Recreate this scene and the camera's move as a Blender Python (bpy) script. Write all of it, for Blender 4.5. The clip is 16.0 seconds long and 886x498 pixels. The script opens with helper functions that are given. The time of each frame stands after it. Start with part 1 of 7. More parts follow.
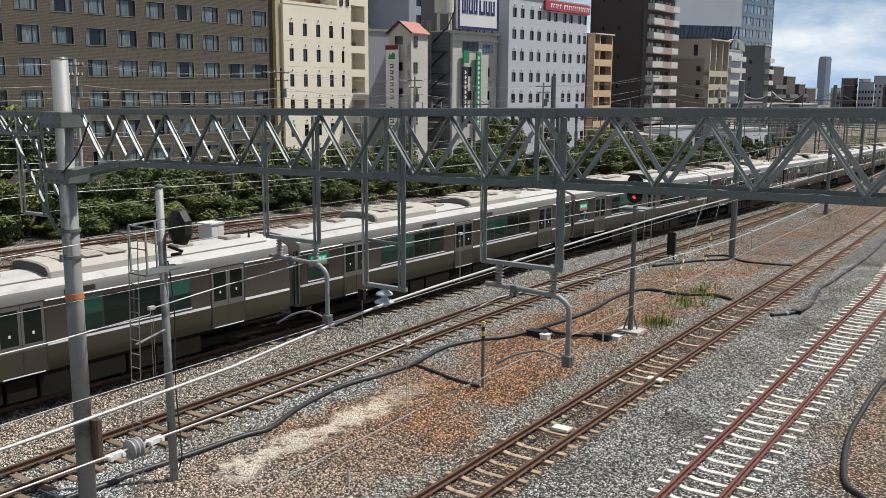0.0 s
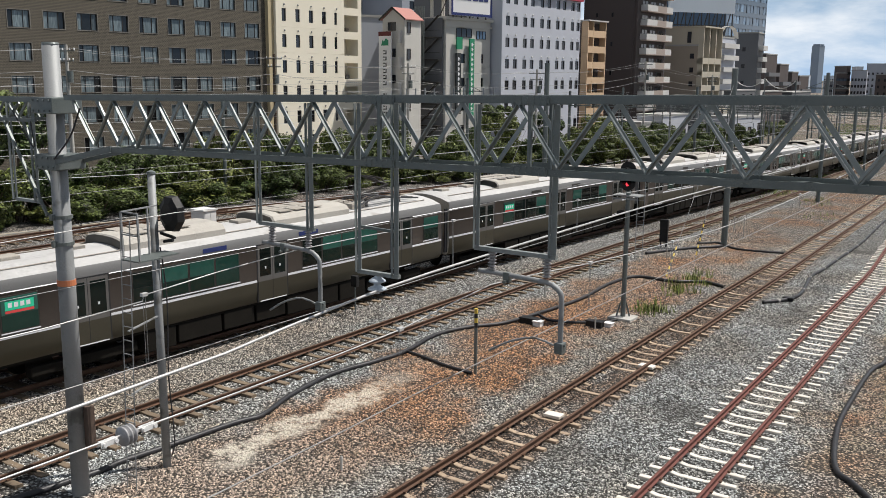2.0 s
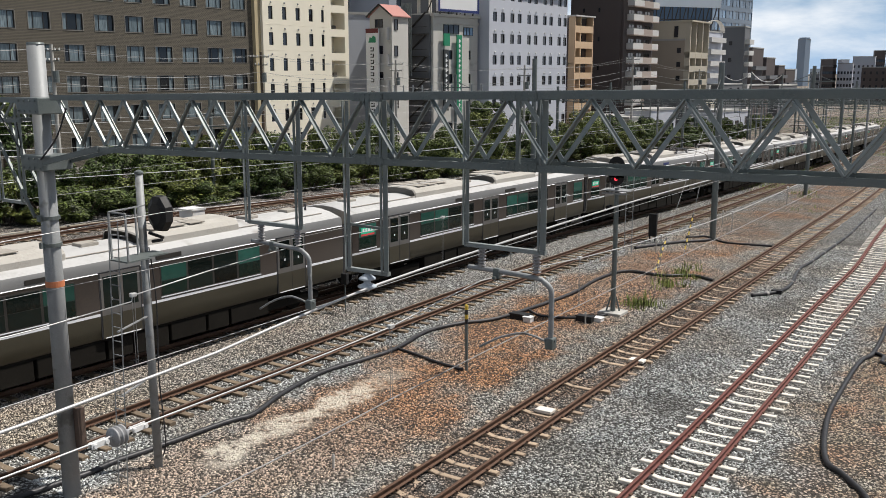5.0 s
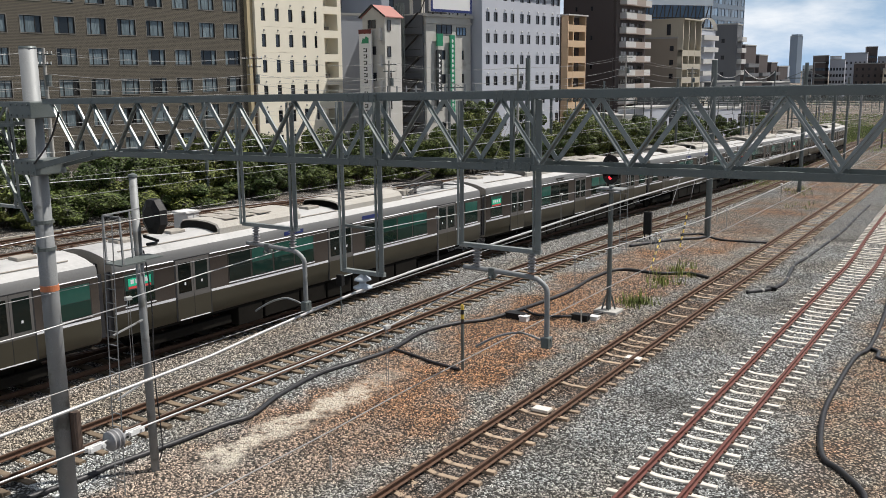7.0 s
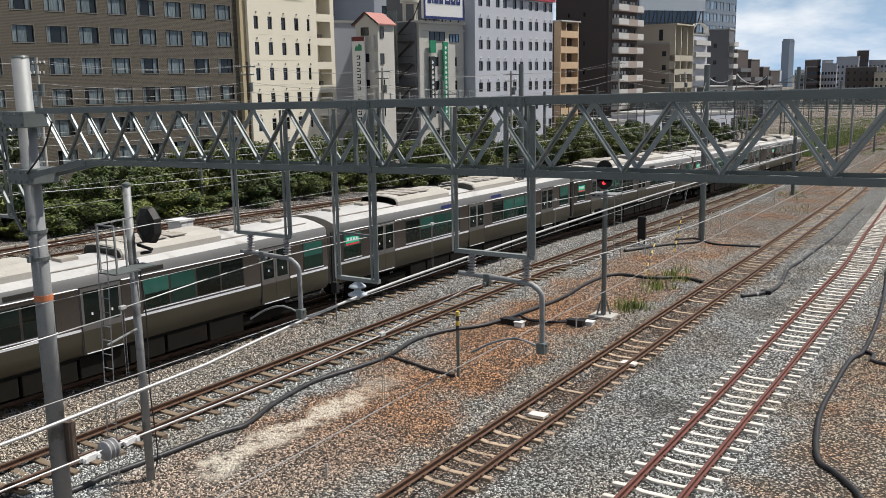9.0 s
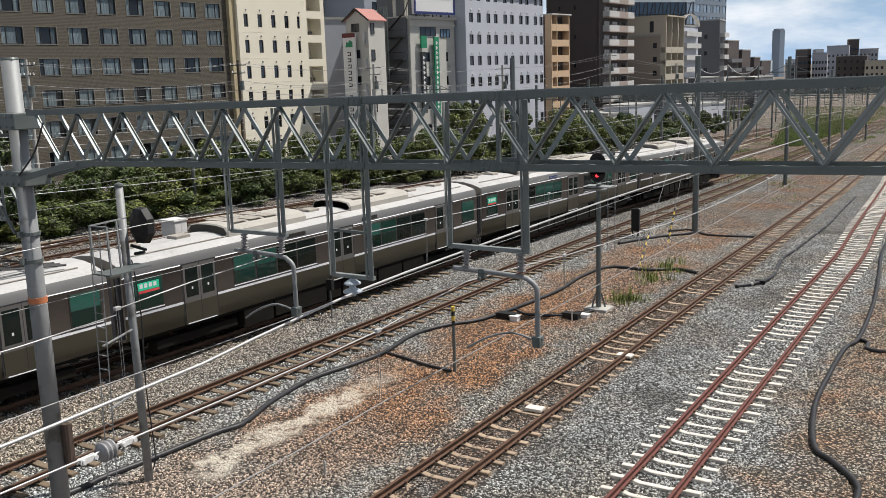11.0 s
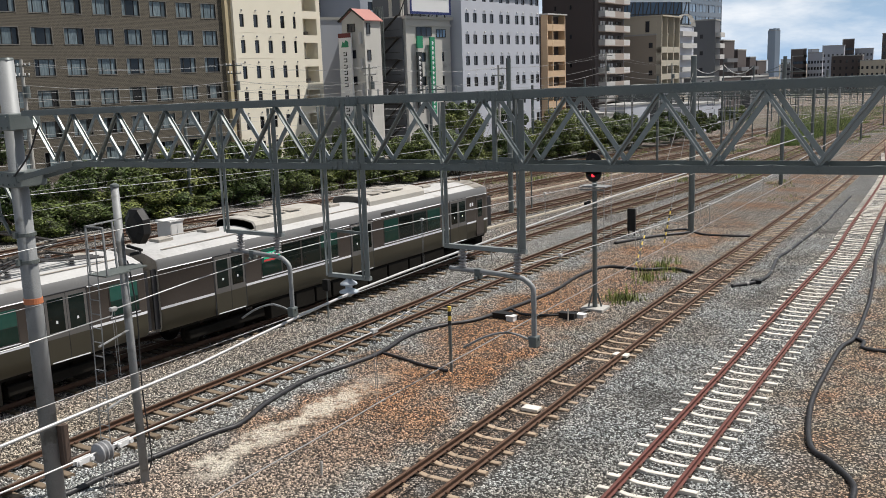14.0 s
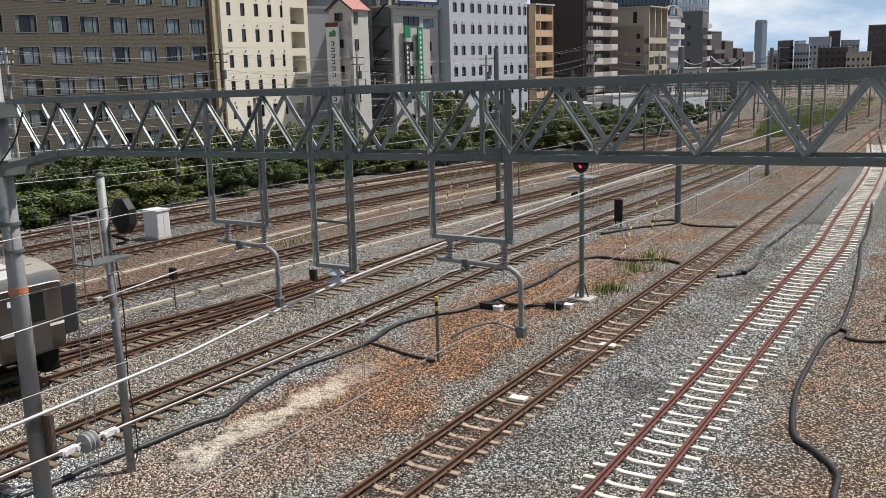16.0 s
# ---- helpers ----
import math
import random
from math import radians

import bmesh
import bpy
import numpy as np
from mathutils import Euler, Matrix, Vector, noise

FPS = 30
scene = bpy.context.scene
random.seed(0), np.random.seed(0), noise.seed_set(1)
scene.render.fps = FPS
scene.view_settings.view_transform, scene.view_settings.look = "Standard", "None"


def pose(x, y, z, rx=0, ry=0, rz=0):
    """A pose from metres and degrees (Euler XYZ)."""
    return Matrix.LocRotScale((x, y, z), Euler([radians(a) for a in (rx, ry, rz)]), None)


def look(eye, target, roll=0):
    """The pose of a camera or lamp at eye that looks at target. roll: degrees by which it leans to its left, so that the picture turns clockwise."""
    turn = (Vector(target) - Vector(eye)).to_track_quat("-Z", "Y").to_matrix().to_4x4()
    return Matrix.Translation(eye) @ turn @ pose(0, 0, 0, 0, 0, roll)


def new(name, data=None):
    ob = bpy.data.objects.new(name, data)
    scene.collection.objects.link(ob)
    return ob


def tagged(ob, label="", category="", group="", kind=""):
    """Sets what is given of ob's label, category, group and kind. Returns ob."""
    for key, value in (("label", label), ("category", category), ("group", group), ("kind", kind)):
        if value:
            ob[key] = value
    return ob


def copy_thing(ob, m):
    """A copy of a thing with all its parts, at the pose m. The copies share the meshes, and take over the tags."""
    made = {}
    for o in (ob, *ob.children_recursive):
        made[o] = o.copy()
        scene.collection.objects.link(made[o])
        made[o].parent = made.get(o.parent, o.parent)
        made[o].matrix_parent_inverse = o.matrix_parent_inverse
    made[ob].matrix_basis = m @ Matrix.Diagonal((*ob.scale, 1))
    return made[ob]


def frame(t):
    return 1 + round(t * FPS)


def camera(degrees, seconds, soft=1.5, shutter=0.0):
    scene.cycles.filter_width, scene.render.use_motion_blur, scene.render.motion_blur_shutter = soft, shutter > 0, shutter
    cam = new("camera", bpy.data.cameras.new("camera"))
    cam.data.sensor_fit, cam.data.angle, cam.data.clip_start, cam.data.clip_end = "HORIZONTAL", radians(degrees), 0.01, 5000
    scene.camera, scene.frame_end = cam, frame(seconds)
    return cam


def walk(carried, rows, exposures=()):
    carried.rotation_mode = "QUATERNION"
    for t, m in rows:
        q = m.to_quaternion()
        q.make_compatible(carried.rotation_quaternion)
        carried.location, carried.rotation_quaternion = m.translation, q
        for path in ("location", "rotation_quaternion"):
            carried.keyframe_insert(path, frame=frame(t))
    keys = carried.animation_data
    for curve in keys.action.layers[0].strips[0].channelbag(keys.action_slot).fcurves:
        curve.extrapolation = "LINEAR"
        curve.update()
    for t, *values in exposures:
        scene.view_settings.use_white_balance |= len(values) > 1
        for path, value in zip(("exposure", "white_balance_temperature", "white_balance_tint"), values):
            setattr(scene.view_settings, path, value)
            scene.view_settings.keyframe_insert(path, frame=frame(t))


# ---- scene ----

from collections import OrderedDict

# ---------------------------------------------------------------- camera
EYE = (0.0, 0.0, 8.68)


def aim(pitch, yaw, roll):
    """A pose at the eye: degrees down, to the left of the tracks, and leaning left."""
    return Matrix.Translation(EYE) @ pose(0, 0, 0, 90 - pitch, 0, yaw) @ pose(0, 0, 0, 0, 0, roll)


cam = camera(51.28, 16.0, soft=0.7)
AIM = [(0.0, 9.914, 34.194, 0.293), (0.5, 10.106, 34.348, 0.849), (1.0, 10.201, 34.396, 0.824), (1.5, 10.436, 34.046, 0.544),
       (2.0, 10.716, 33.746, 0.46), (2.5, 10.817, 33.539, 0.465), (3.0, 10.832, 33.443, 0.348), (3.5, 10.833, 33.454, 0.373),
       (4.0, 11.106, 33.412, 0.276), (6.5, 10.606, 32.698, -0.541), (7.0, 10.911, 32.787, -0.593), (7.5, 10.661, 32.694, -0.411),
       (8.0, 10.206, 32.725, -0.456), (8.5, 10.301, 32.625, -0.816), (9.0, 10.516, 32.444, -0.986), (11.5, 10.804, 32.037, -1.997),
       (12.0, 10.602, 31.945, -1.967), (12.5, 10.526, 32.009, -2.226), (13.0, 10.63, 31.989, -2.358), (13.5, 10.812, 31.949, -2.12),
       (14.0, 10.817, 31.86, -1.938), (14.5, 10.944, 31.738, -1.914), (15.0, 11.154, 31.491, -1.837), (15.5, 11.372, 31.223, -1.816),
       (16.0, 11.447, 31.078, -1.679)]
walk(cam, [(t, aim(p, y, r)) for t, p, y, r in AIM])

# ---------------------------------------------------------------- light
SUN_FROM = Vector((0.36, 0.42, 1.0)).normalized()
world = bpy.data.worlds.new("sky")
scene.world = world
world.use_nodes = True
wn = world.node_tree.nodes
wl = world.node_tree.links
sky = wn.new("ShaderNodeTexSky")
sky.sky_type = "NISHITA"
sky.sun_disc = False
sky.sun_elevation = math.asin(SUN_FROM.z)
sky.sun_rotation = math.atan2(SUN_FROM.x, SUN_FROM.y)
sky.air_density, sky.dust_density, sky.ozone_density = 1.0, 0.2, 1.5
# broken white cloud over the blue
tc = wn.new("ShaderNodeTexCoord")
mapping = wn.new("ShaderNodeMapping")
mapping.inputs["Scale"].default_value = (1.0, 1.0, 3.2)
cn = wn.new("ShaderNodeTexNoise")
cn.inputs["Scale"].default_value = 3.4
cn.inputs["Detail"].default_value = 7
cn.inputs["Roughness"].default_value = 0.58
ramp = wn.new("ShaderNodeValToRGB")
ramp.color_ramp.elements[0].position, ramp.color_ramp.elements[1].position = 0.46, 0.66
mix = wn.new("ShaderNodeMix")
mix.data_type = "RGBA"
mix.inputs["B"].default_value = (26.5, 27.0, 27.6, 1)
wl.new(tc.outputs["Generated"], mapping.inputs["Vector"])
wl.new(mapping.outputs["Vector"], cn.inputs["Vector"])
wl.new(cn.outputs["Fac"], ramp.inputs["Fac"])
wl.new(ramp.outputs["Color"], mix.inputs["Factor"])
sep = wn.new("ShaderNodeSeparateXYZ")
low = wn.new("ShaderNodeMapRange")
low.inputs["From Min"].default_value, low.inputs["From Max"].default_value = 0.26, -0.02
low.interpolation_type = "SMOOTHSTEP"
haze = wn.new("ShaderNodeMix")
haze.data_type = "RGBA"
haze.inputs["B"].default_value = (10.6, 15.2, 21.2, 1)
wl.new(tc.outputs["Generated"], sep.inputs[0])
wl.new(sep.outputs["Z"], low.inputs["Value"])
wl.new(low.outputs["Result"], haze.inputs["Factor"])
wl.new(sky.outputs["Color"], haze.inputs["A"])
wl.new(haze.outputs["Result"], mix.inputs["A"])
wl.new(mix.outputs["Result"], wn["Background"].inputs["Color"])
wn["Background"].inputs["Strength"].default_value = 0.038

sun = new("sun", bpy.data.lights.new("sun", "SUN"))
sun.data.energy, sun.data.angle, sun.data.color = 5.6, radians(0.53), (1.0, 0.95, 0.88)
sun.matrix_world = look(SUN_FROM * 100, (0, 0, 0))
scene.view_settings.exposure = 0.0


# ---------------------------------------------------------------- materials
def surface(name, dark, light, scale=6.0, rough=0.7, metal=0.0, bump=0.15, fine=60.0, spot=None, spot_at=0.62, space="Object", vary=0.0):
    """A surface of two tones over broad stains and a fine grain; spot: a third colour in patches; vary: change from piece to piece."""
    m = bpy.data.materials.new(name)
    m.use_nodes = True
    n, l = m.node_tree.nodes, m.node_tree.links
    b = n["Principled BSDF"]
    b.inputs["Metallic"].default_value = metal
    co = n.new("ShaderNodeTexCoord")
    src = co.outputs["Object"]
    if space == "World":
        src = n.new("ShaderNodeNewGeometry").outputs["Position"]

    def noise_tex(s, d=4.0):
        t = n.new("ShaderNodeTexNoise")
        t.inputs["Scale"].default_value, t.inputs["Detail"].default_value = s, d
        l.new(src, t.inputs["Vector"])
        return t.outputs["Fac"]

    def mixed(fac, a, c):
        x = n.new("ShaderNodeMix")
        x.data_type = "RGBA"
        l.new(fac, x.inputs["Factor"])
        for sock, v in ((x.inputs["A"], a), (x.inputs["B"], c)):
            if isinstance(v, tuple):
                sock.default_value = (*v, 1)
            else:
                l.new(v, sock)
        return x.outputs["Result"]

    def ramped(fac, lo, hi):
        r = n.new("ShaderNodeMapRange")
        r.inputs["From Min"].default_value, r.inputs["From Max"].default_value = lo, hi
        l.new(fac, r.inputs["Value"])
        return r.outputs["Result"]

    broad, grain = noise_tex(scale), noise_tex(fine, 3.0)
    colour = mixed(ramped(broad, 0.3, 0.7), dark, light)
    colour = mixed(ramped(grain, 0.35, 0.75), colour, mixed(ramped(broad, 0.2, 0.8), light, dark))
    if spot:
        colour = mixed(ramped(noise_tex(scale * 0.7, 6.0), spot_at, spot_at + 0.08), colour, spot)
    if vary:
        info = n.new("ShaderNodeObjectInfo")
        hsv = n.new("ShaderNodeHueSaturation")
        l.new(ramped(info.outputs["Random"], 0, 1), hsv.inputs["Value"])
        hsv.inputs["Value"].default_value = 1
        r = n.new("ShaderNodeMapRange")
        r.inputs["To Min"].default_value, r.inputs["To Max"].default_value = 1 - vary, 1 + vary
        l.new(info.outputs["Random"], r.inputs["Value"])
        l.new(r.outputs["Result"], hsv.inputs["Value"])
        l.new(colour, hsv.inputs["Color"])
        colour = hsv.outputs["Color"]
    l.new(colour, b.inputs["Base Color"])
    r = n.new("ShaderNodeMapRange")
    r.inputs["To Min"].default_value, r.inputs["To Max"].default_value = max(0.02, rough - 0.12), min(1, rough + 0.12)
    l.new(broad, r.inputs["Value"])
    l.new(r.outputs["Result"], b.inputs["Roughness"])
    if bump:
        bn = n.new("ShaderNodeBump")
        bn.inputs["Strength"].default_value, bn.inputs["Distance"].default_value = bump, 0.02
        l.new(grain, bn.inputs["Height"])
        l.new(bn.outputs["Normal"], b.inputs["Normal"])
    return m


def glass(name, tint, rough=0.04, curtain=None, space="Object", gloss=0.5):
    """A window pane; the dark room or pale curtain behind is painted in its colour."""
    m = surface(name, tint, tuple(c * 1.5 for c in tint), 0.9, rough + 0.1, 0.0, 0.0, 5.0, spot=curtain, spot_at=0.48, vary=0.5, space=space)
    b = m.node_tree.nodes["Principled BSDF"]
    b.inputs["Specular IOR Level"].default_value = gloss
    b.inputs["Roughness"].default_value = rough
    for lk in list(b.inputs["Roughness"].links):
        m.node_tree.links.remove(lk)
    return m


def curtained(name, room, cloth):
    """A pane with a dark room, or a curtain and its upright fold shading, painted in, different from pane to pane."""
    m = bpy.data.materials.new(name)
    m.use_nodes = True
    n, l = m.node_tree.nodes, m.node_tree.links
    b = n["Principled BSDF"]
    b.inputs["Roughness"].default_value = 0.06
    b.inputs["Specular IOR Level"].default_value = 0.45
    co, mp, info = n.new("ShaderNodeTexCoord"), n.new("ShaderNodeMapping"), n.new("ShaderNodeObjectInfo")
    mp.inputs["Scale"].default_value = (9.0, 1.0, 0.5)
    shift = n.new("ShaderNodeCombineXYZ")
    far = n.new("ShaderNodeMath")
    far.operation = "MULTIPLY"
    far.inputs[1].default_value = 60.0
    l.new(info.outputs["Random"], far.inputs[0])
    l.new(far.outputs[0], shift.inputs["X"])
    l.new(shift.outputs[0], mp.inputs["Location"])
    l.new(co.outputs["Object"], mp.inputs["Vector"])
    fold_shade = n.new("ShaderNodeTexNoise")
    fold_shade.inputs["Scale"].default_value, fold_shade.inputs["Detail"].default_value = 1.6, 3.0
    l.new(mp.outputs[0], fold_shade.inputs["Vector"])

    def span(v, a, c, lo, hi):
        r = n.new("ShaderNodeMapRange")
        r.inputs["From Min"].default_value, r.inputs["From Max"].default_value = a, c
        r.inputs["To Min"].default_value, r.inputs["To Max"].default_value = lo, hi
        l.new(v, r.inputs["Value"])
        return r.outputs["Result"]

    def mixed(fac, a, c):
        x = n.new("ShaderNodeMix")
        x.data_type = "RGBA"
        l.new(fac, x.inputs["Factor"])
        for sock, v in ((x.inputs["A"], a), (x.inputs["B"], c)):
            if isinstance(v, tuple):
                sock.default_value = (*v, 1)
            else:
                l.new(v, sock)
        return x.outputs["Result"]
    drape = mixed(span(fold_shade.outputs["Fac"], 0.35, 0.65, 0.0, 1.0), tuple(0.45 * c for c in cloth), tuple(1.25 * c for c in cloth))
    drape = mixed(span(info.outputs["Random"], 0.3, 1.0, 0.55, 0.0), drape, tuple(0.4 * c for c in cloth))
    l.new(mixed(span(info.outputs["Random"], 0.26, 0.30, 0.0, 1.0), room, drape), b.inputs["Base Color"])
    return m


def glow(name, colour, strength):
    m = bpy.data.materials.new(name)
    m.use_nodes = True
    b = m.node_tree.nodes["Principled BSDF"]
    b.inputs["Base Color"].default_value = (*colour, 1)
    b.inputs["Emission Color"].default_value = (*colour, 1)
    b.inputs["Emission Strength"].default_value = strength
    return m


GALV = surface("galvanised_steel", (0.105, 0.125, 0.122), (0.17, 0.19, 0.185), 3.0, 0.42, 0.3, 0.1, 40)
GALV_MID = surface("bright_galvanised_steel", (0.20, 0.225, 0.225), (0.29, 0.315, 0.31), 3.0, 0.45, 0.3, 0.1, 40)
GALV_LAT = surface("lattice_steel", (0.24, 0.265, 0.265), (0.34, 0.37, 0.365), 3.0, 0.42, 0.85, 0.06, 40)
GALV_PALE = surface("pale_galvanised_pole", (0.19, 0.20, 0.205), (0.33, 0.34, 0.345), 2.5, 0.6, 0.2, 0.15, 50, spot=(0.13, 0.13, 0.125), spot_at=0.58)
RAIL = surface("rusted_rail", (0.06, 0.032, 0.02), (0.135, 0.07, 0.042), 4.0, 0.75, 0.2, 0.25, 80)
RAIL_RED = surface("red_rusted_rail", (0.10, 0.034, 0.028), (0.165, 0.058, 0.045), 4.0, 0.75, 0.2, 0.25, 80)
SHINY = surface("worn_rail_top", (0.16, 0.11, 0.085), (0.26, 0.2, 0.16), 4.0, 0.45, 0.6, 0.1, 80)
SLEEPER_W = surface("pale_concrete_sleeper", (0.56, 0.52, 0.46), (0.74, 0.70, 0.64), 5.0, 0.85, 0, 0.3, 60, vary=0.1)
SLEEPER_M = surface("rust_stained_concrete_sleeper", (0.27, 0.195, 0.135), (0.46, 0.36, 0.265), 4.0, 0.9, 0, 0.3, 50, vary=0.2)
SLEEPER_N = surface("weathered_sleeper", (0.115, 0.085, 0.058), (0.23, 0.175, 0.12), 4.0, 0.9, 0, 0.4, 40, vary=0.2)
BLACK = surface("black_rubber", (0.012, 0.012, 0.014), (0.03, 0.03, 0.034), 8.0, 0.5, 0, 0.1, 60)
BLACK_PAINT = surface("black_paint", (0.012, 0.012, 0.013), (0.03, 0.03, 0.03), 5.0, 0.5, 0, 0.1, 60)
BLACK_PAINT.node_tree.nodes["Principled BSDF"].inputs["Specular IOR Level"].default_value = 0.2
WHITE_PAINT = surface("white_enamel", (0.6, 0.6, 0.6), (0.78, 0.78, 0.77), 2.0, 0.5, 0, 0.05, 40)
PORCELAIN = surface("grey_blue_porcelain", (0.38, 0.44, 0.5), (0.55, 0.6, 0.66), 6.0, 0.15, 0, 0.0, 40)
BROWN_INSULATOR = surface("grey_brown_insulator", (0.20, 0.19, 0.19), (0.32, 0.31, 0.31), 6.0, 0.35, 0, 0.0, 40)
WIRE = surface("bright_bronze_wire", (0.40, 0.40, 0.40), (0.58, 0.58, 0.58), 4.0, 0.4, 0.3, 0.0, 40)
WIRE_DARK = surface("dull_wire", (0.22, 0.22, 0.22), (0.36, 0.36, 0.36), 4.0, 0.5, 0.3, 0.0, 40)
ORANGE = surface("orange_band", (0.5, 0.16, 0.07), (0.6, 0.22, 0.1), 5.0, 0.6, 0, 0.1, 40)
YELLOW = surface("yellow_sleeve", (0.6, 0.42, 0.05), (0.7, 0.5, 0.08), 5.0, 0.5, 0, 0.0, 40)
CONCRETE = surface("weathered_concrete", (0.32, 0.31, 0.29), (0.48, 0.47, 0.44), 2.0, 0.9, 0, 0.3, 30)
# train
CAR_SIDE = surface("brown_grey_car_side", (0.072, 0.060, 0.053), (0.098, 0.083, 0.072), 0.6, 0.42, 0.35, 0.02, 20)
CAR_COVE = surface("grey_cove_panel", (0.15, 0.15, 0.15), (0.20, 0.20, 0.198), 0.6, 0.5, 0.2, 0.02, 20)
CAR_DOOR = surface("satin_grey_door", (0.135, 0.13, 0.125), (0.175, 0.168, 0.16), 0.6, 0.42, 0.4, 0.02, 20)
CAR_LOW = surface("brushed_stainless_side", (0.068, 0.062, 0.045), (0.10, 0.092, 0.068), 0.5, 0.36, 0.55, 0.02, 30)
CAR_STRIPE = surface("white_stripe", (0.66, 0.67, 0.70), (0.8, 0.8, 0.82), 1.0, 0.4, 0, 0.0, 20)
CAR_ROOF = surface("pale_grey_roof", (0.35, 0.348, 0.346), (0.50, 0.497, 0.493), 1.1, 0.75, 0, 0.08, 9, spot=(0.31, 0.295, 0.28), spot_at=0.6)
CAR_UNIT = surface("dusty_roof_unit", (0.24, 0.22, 0.19), (0.40, 0.37, 0.33), 1.4, 0.8, 0, 0.1, 18)
CAR_AC = surface("dusty_white_roof_unit", (0.32, 0.30, 0.27), (0.47, 0.45, 0.41), 1.2, 0.75, 0, 0.1, 16)
CAR_UNDER = surface("black_underfloor", (0.008, 0.007, 0.006), (0.020, 0.018, 0.015), 1.6, 0.85, 0, 0.2, 20)
CAR_UNDER.node_tree.nodes["Principled BSDF"].inputs["Specular IOR Level"].default_value = 0.08
# dark car inside and green view through it are painted into the panes
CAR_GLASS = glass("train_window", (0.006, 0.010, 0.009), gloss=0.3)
CAR_GLASS_GREEN = glass("painted_view_train_window", (0.018, 0.062, 0.050), gloss=0.4)
CAR_GLASS_DIM = glass("painted_dim_view_train_window", (0.008, 0.022, 0.018), gloss=0.35)
DEST = glow("green_destination_display", (0.02, 0.42, 0.24), 0.25)
DEST_RED = glow("red_destination_display", (0.5, 0.05, 0.05), 0.2)
RED_LIGHT = glow("red_signal_lamp", (1.0, 0.04, 0.06), 2.0)
# buildings
BRICK = surface("brown_tile_wall", (0.058, 0.051, 0.040), (0.084, 0.074, 0.058), 0.35, 0.8, 0, 0.1, 9)


def tile_joints(m, wide, high, joint):
    """Wall tiles too small to pick apart: pale joints and a change of tone from tile to tile."""
    n, l = m.node_tree.nodes, m.node_tree.links
    b = n["Principled BSDF"]
    src = b.inputs["Base Color"].links[0].from_socket
    sep, flat, tiles, mix = n.new("ShaderNodeSeparateXYZ"), n.new("ShaderNodeCombineXYZ"), n.new("ShaderNodeTexBrick"), n.new("ShaderNodeMix")
    l.new(n.new("ShaderNodeTexCoord").outputs["Object"], sep.inputs[0])
    l.new(sep.outputs["X"], flat.inputs["X"])
    l.new(sep.outputs["Z"], flat.inputs["Y"])
    l.new(flat.outputs[0], tiles.inputs["Vector"])
    tiles.inputs["Scale"].default_value = 1.0
    tiles.inputs["Brick Width"].default_value, tiles.inputs["Row Height"].default_value = wide, high
    tiles.inputs["Mortar Size"].default_value = joint
    tiles.inputs["Color1"].default_value = (0.72, 0.72, 0.72, 1)
    tiles.inputs["Color2"].default_value = (1.05, 1.05, 1.05, 1)
    tiles.inputs["Mortar"].default_value = (1.9, 1.85, 1.75, 1)
    mix.data_type, mix.blend_type = "RGBA", "MULTIPLY"
    mix.inputs["Factor"].default_value = 1.0
    l.new(src, mix.inputs["A"])
    l.new(tiles.outputs["Color"], mix.inputs["B"])
    l.new(mix.outputs["Result"], b.inputs["Base Color"])


tile_joints(BRICK, 0.27, 0.135, 0.02)
CREAM = surface("cream_rendered_wall", (0.70, 0.65, 0.53), (0.78, 0.73, 0.61), 0.25, 0.85, 0, 0.05, 12)
TAN = surface("tan_rendered_wall", (0.40, 0.33, 0.20), (0.47, 0.39, 0.25), 0.3, 0.85, 0, 0.05, 12)
PALE = surface("pale_white_wall", (0.43, 0.45, 0.51), (0.50, 0.52, 0.58), 0.3, 0.8, 0, 0.05, 12)
GREYWALL = surface("light_grey_wall", (0.32, 0.345, 0.40), (0.40, 0.425, 0.48), 0.3, 0.85, 0, 0.05, 12)
STONE = surface("beige_stained_wall", (0.45, 0.435, 0.40), (0.58, 0.565, 0.53), 0.4, 0.85, 0, 0.1, 10, spot=(0.30, 0.285, 0.26))
ORANGE_WALL = surface("ochre_balcony_wall", (0.57, 0.40, 0.25), (0.65, 0.47, 0.31), 0.4, 0.8, 0, 0.05, 12)
DARKBROWN = surface("dark_brown_tile_wall", (0.062, 0.048, 0.046), (0.085, 0.067, 0.063), 0.2, 0.7, 0, 0.05, 12)
DARKGREY = surface("dark_grey_wall", (0.10, 0.105, 0.115), (0.14, 0.145, 0.155), 0.2, 0.75, 0, 0.05, 12)
BEIGE = surface("beige_wall", (0.40, 0.36, 0.29), (0.47, 0.43, 0.35), 0.2, 0.85, 0, 0.05, 12)
BROWNBEIGE = surface("brown_beige_wall", (0.26, 0.22, 0.18), (0.32, 0.275, 0.225), 0.2, 0.85, 0, 0.05, 12)
BALCONY = surface("white_balcony_panel", (0.48, 0.47, 0.46), (0.58, 0.57, 0.55), 0.5, 0.6, 0, 0.03, 12)
ROOF_RED = surface("red_tile_roof", (0.34, 0.15, 0.13), (0.42, 0.20, 0.175), 1.5, 0.8, 0, 0.2, 10)
SLAB = surface("grey_flat_roof", (0.28, 0.28, 0.27), (0.38, 0.38, 0.37), 0.4, 0.9, 0, 0.1, 8)
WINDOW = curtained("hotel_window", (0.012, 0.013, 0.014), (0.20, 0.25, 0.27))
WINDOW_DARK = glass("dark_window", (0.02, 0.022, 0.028))
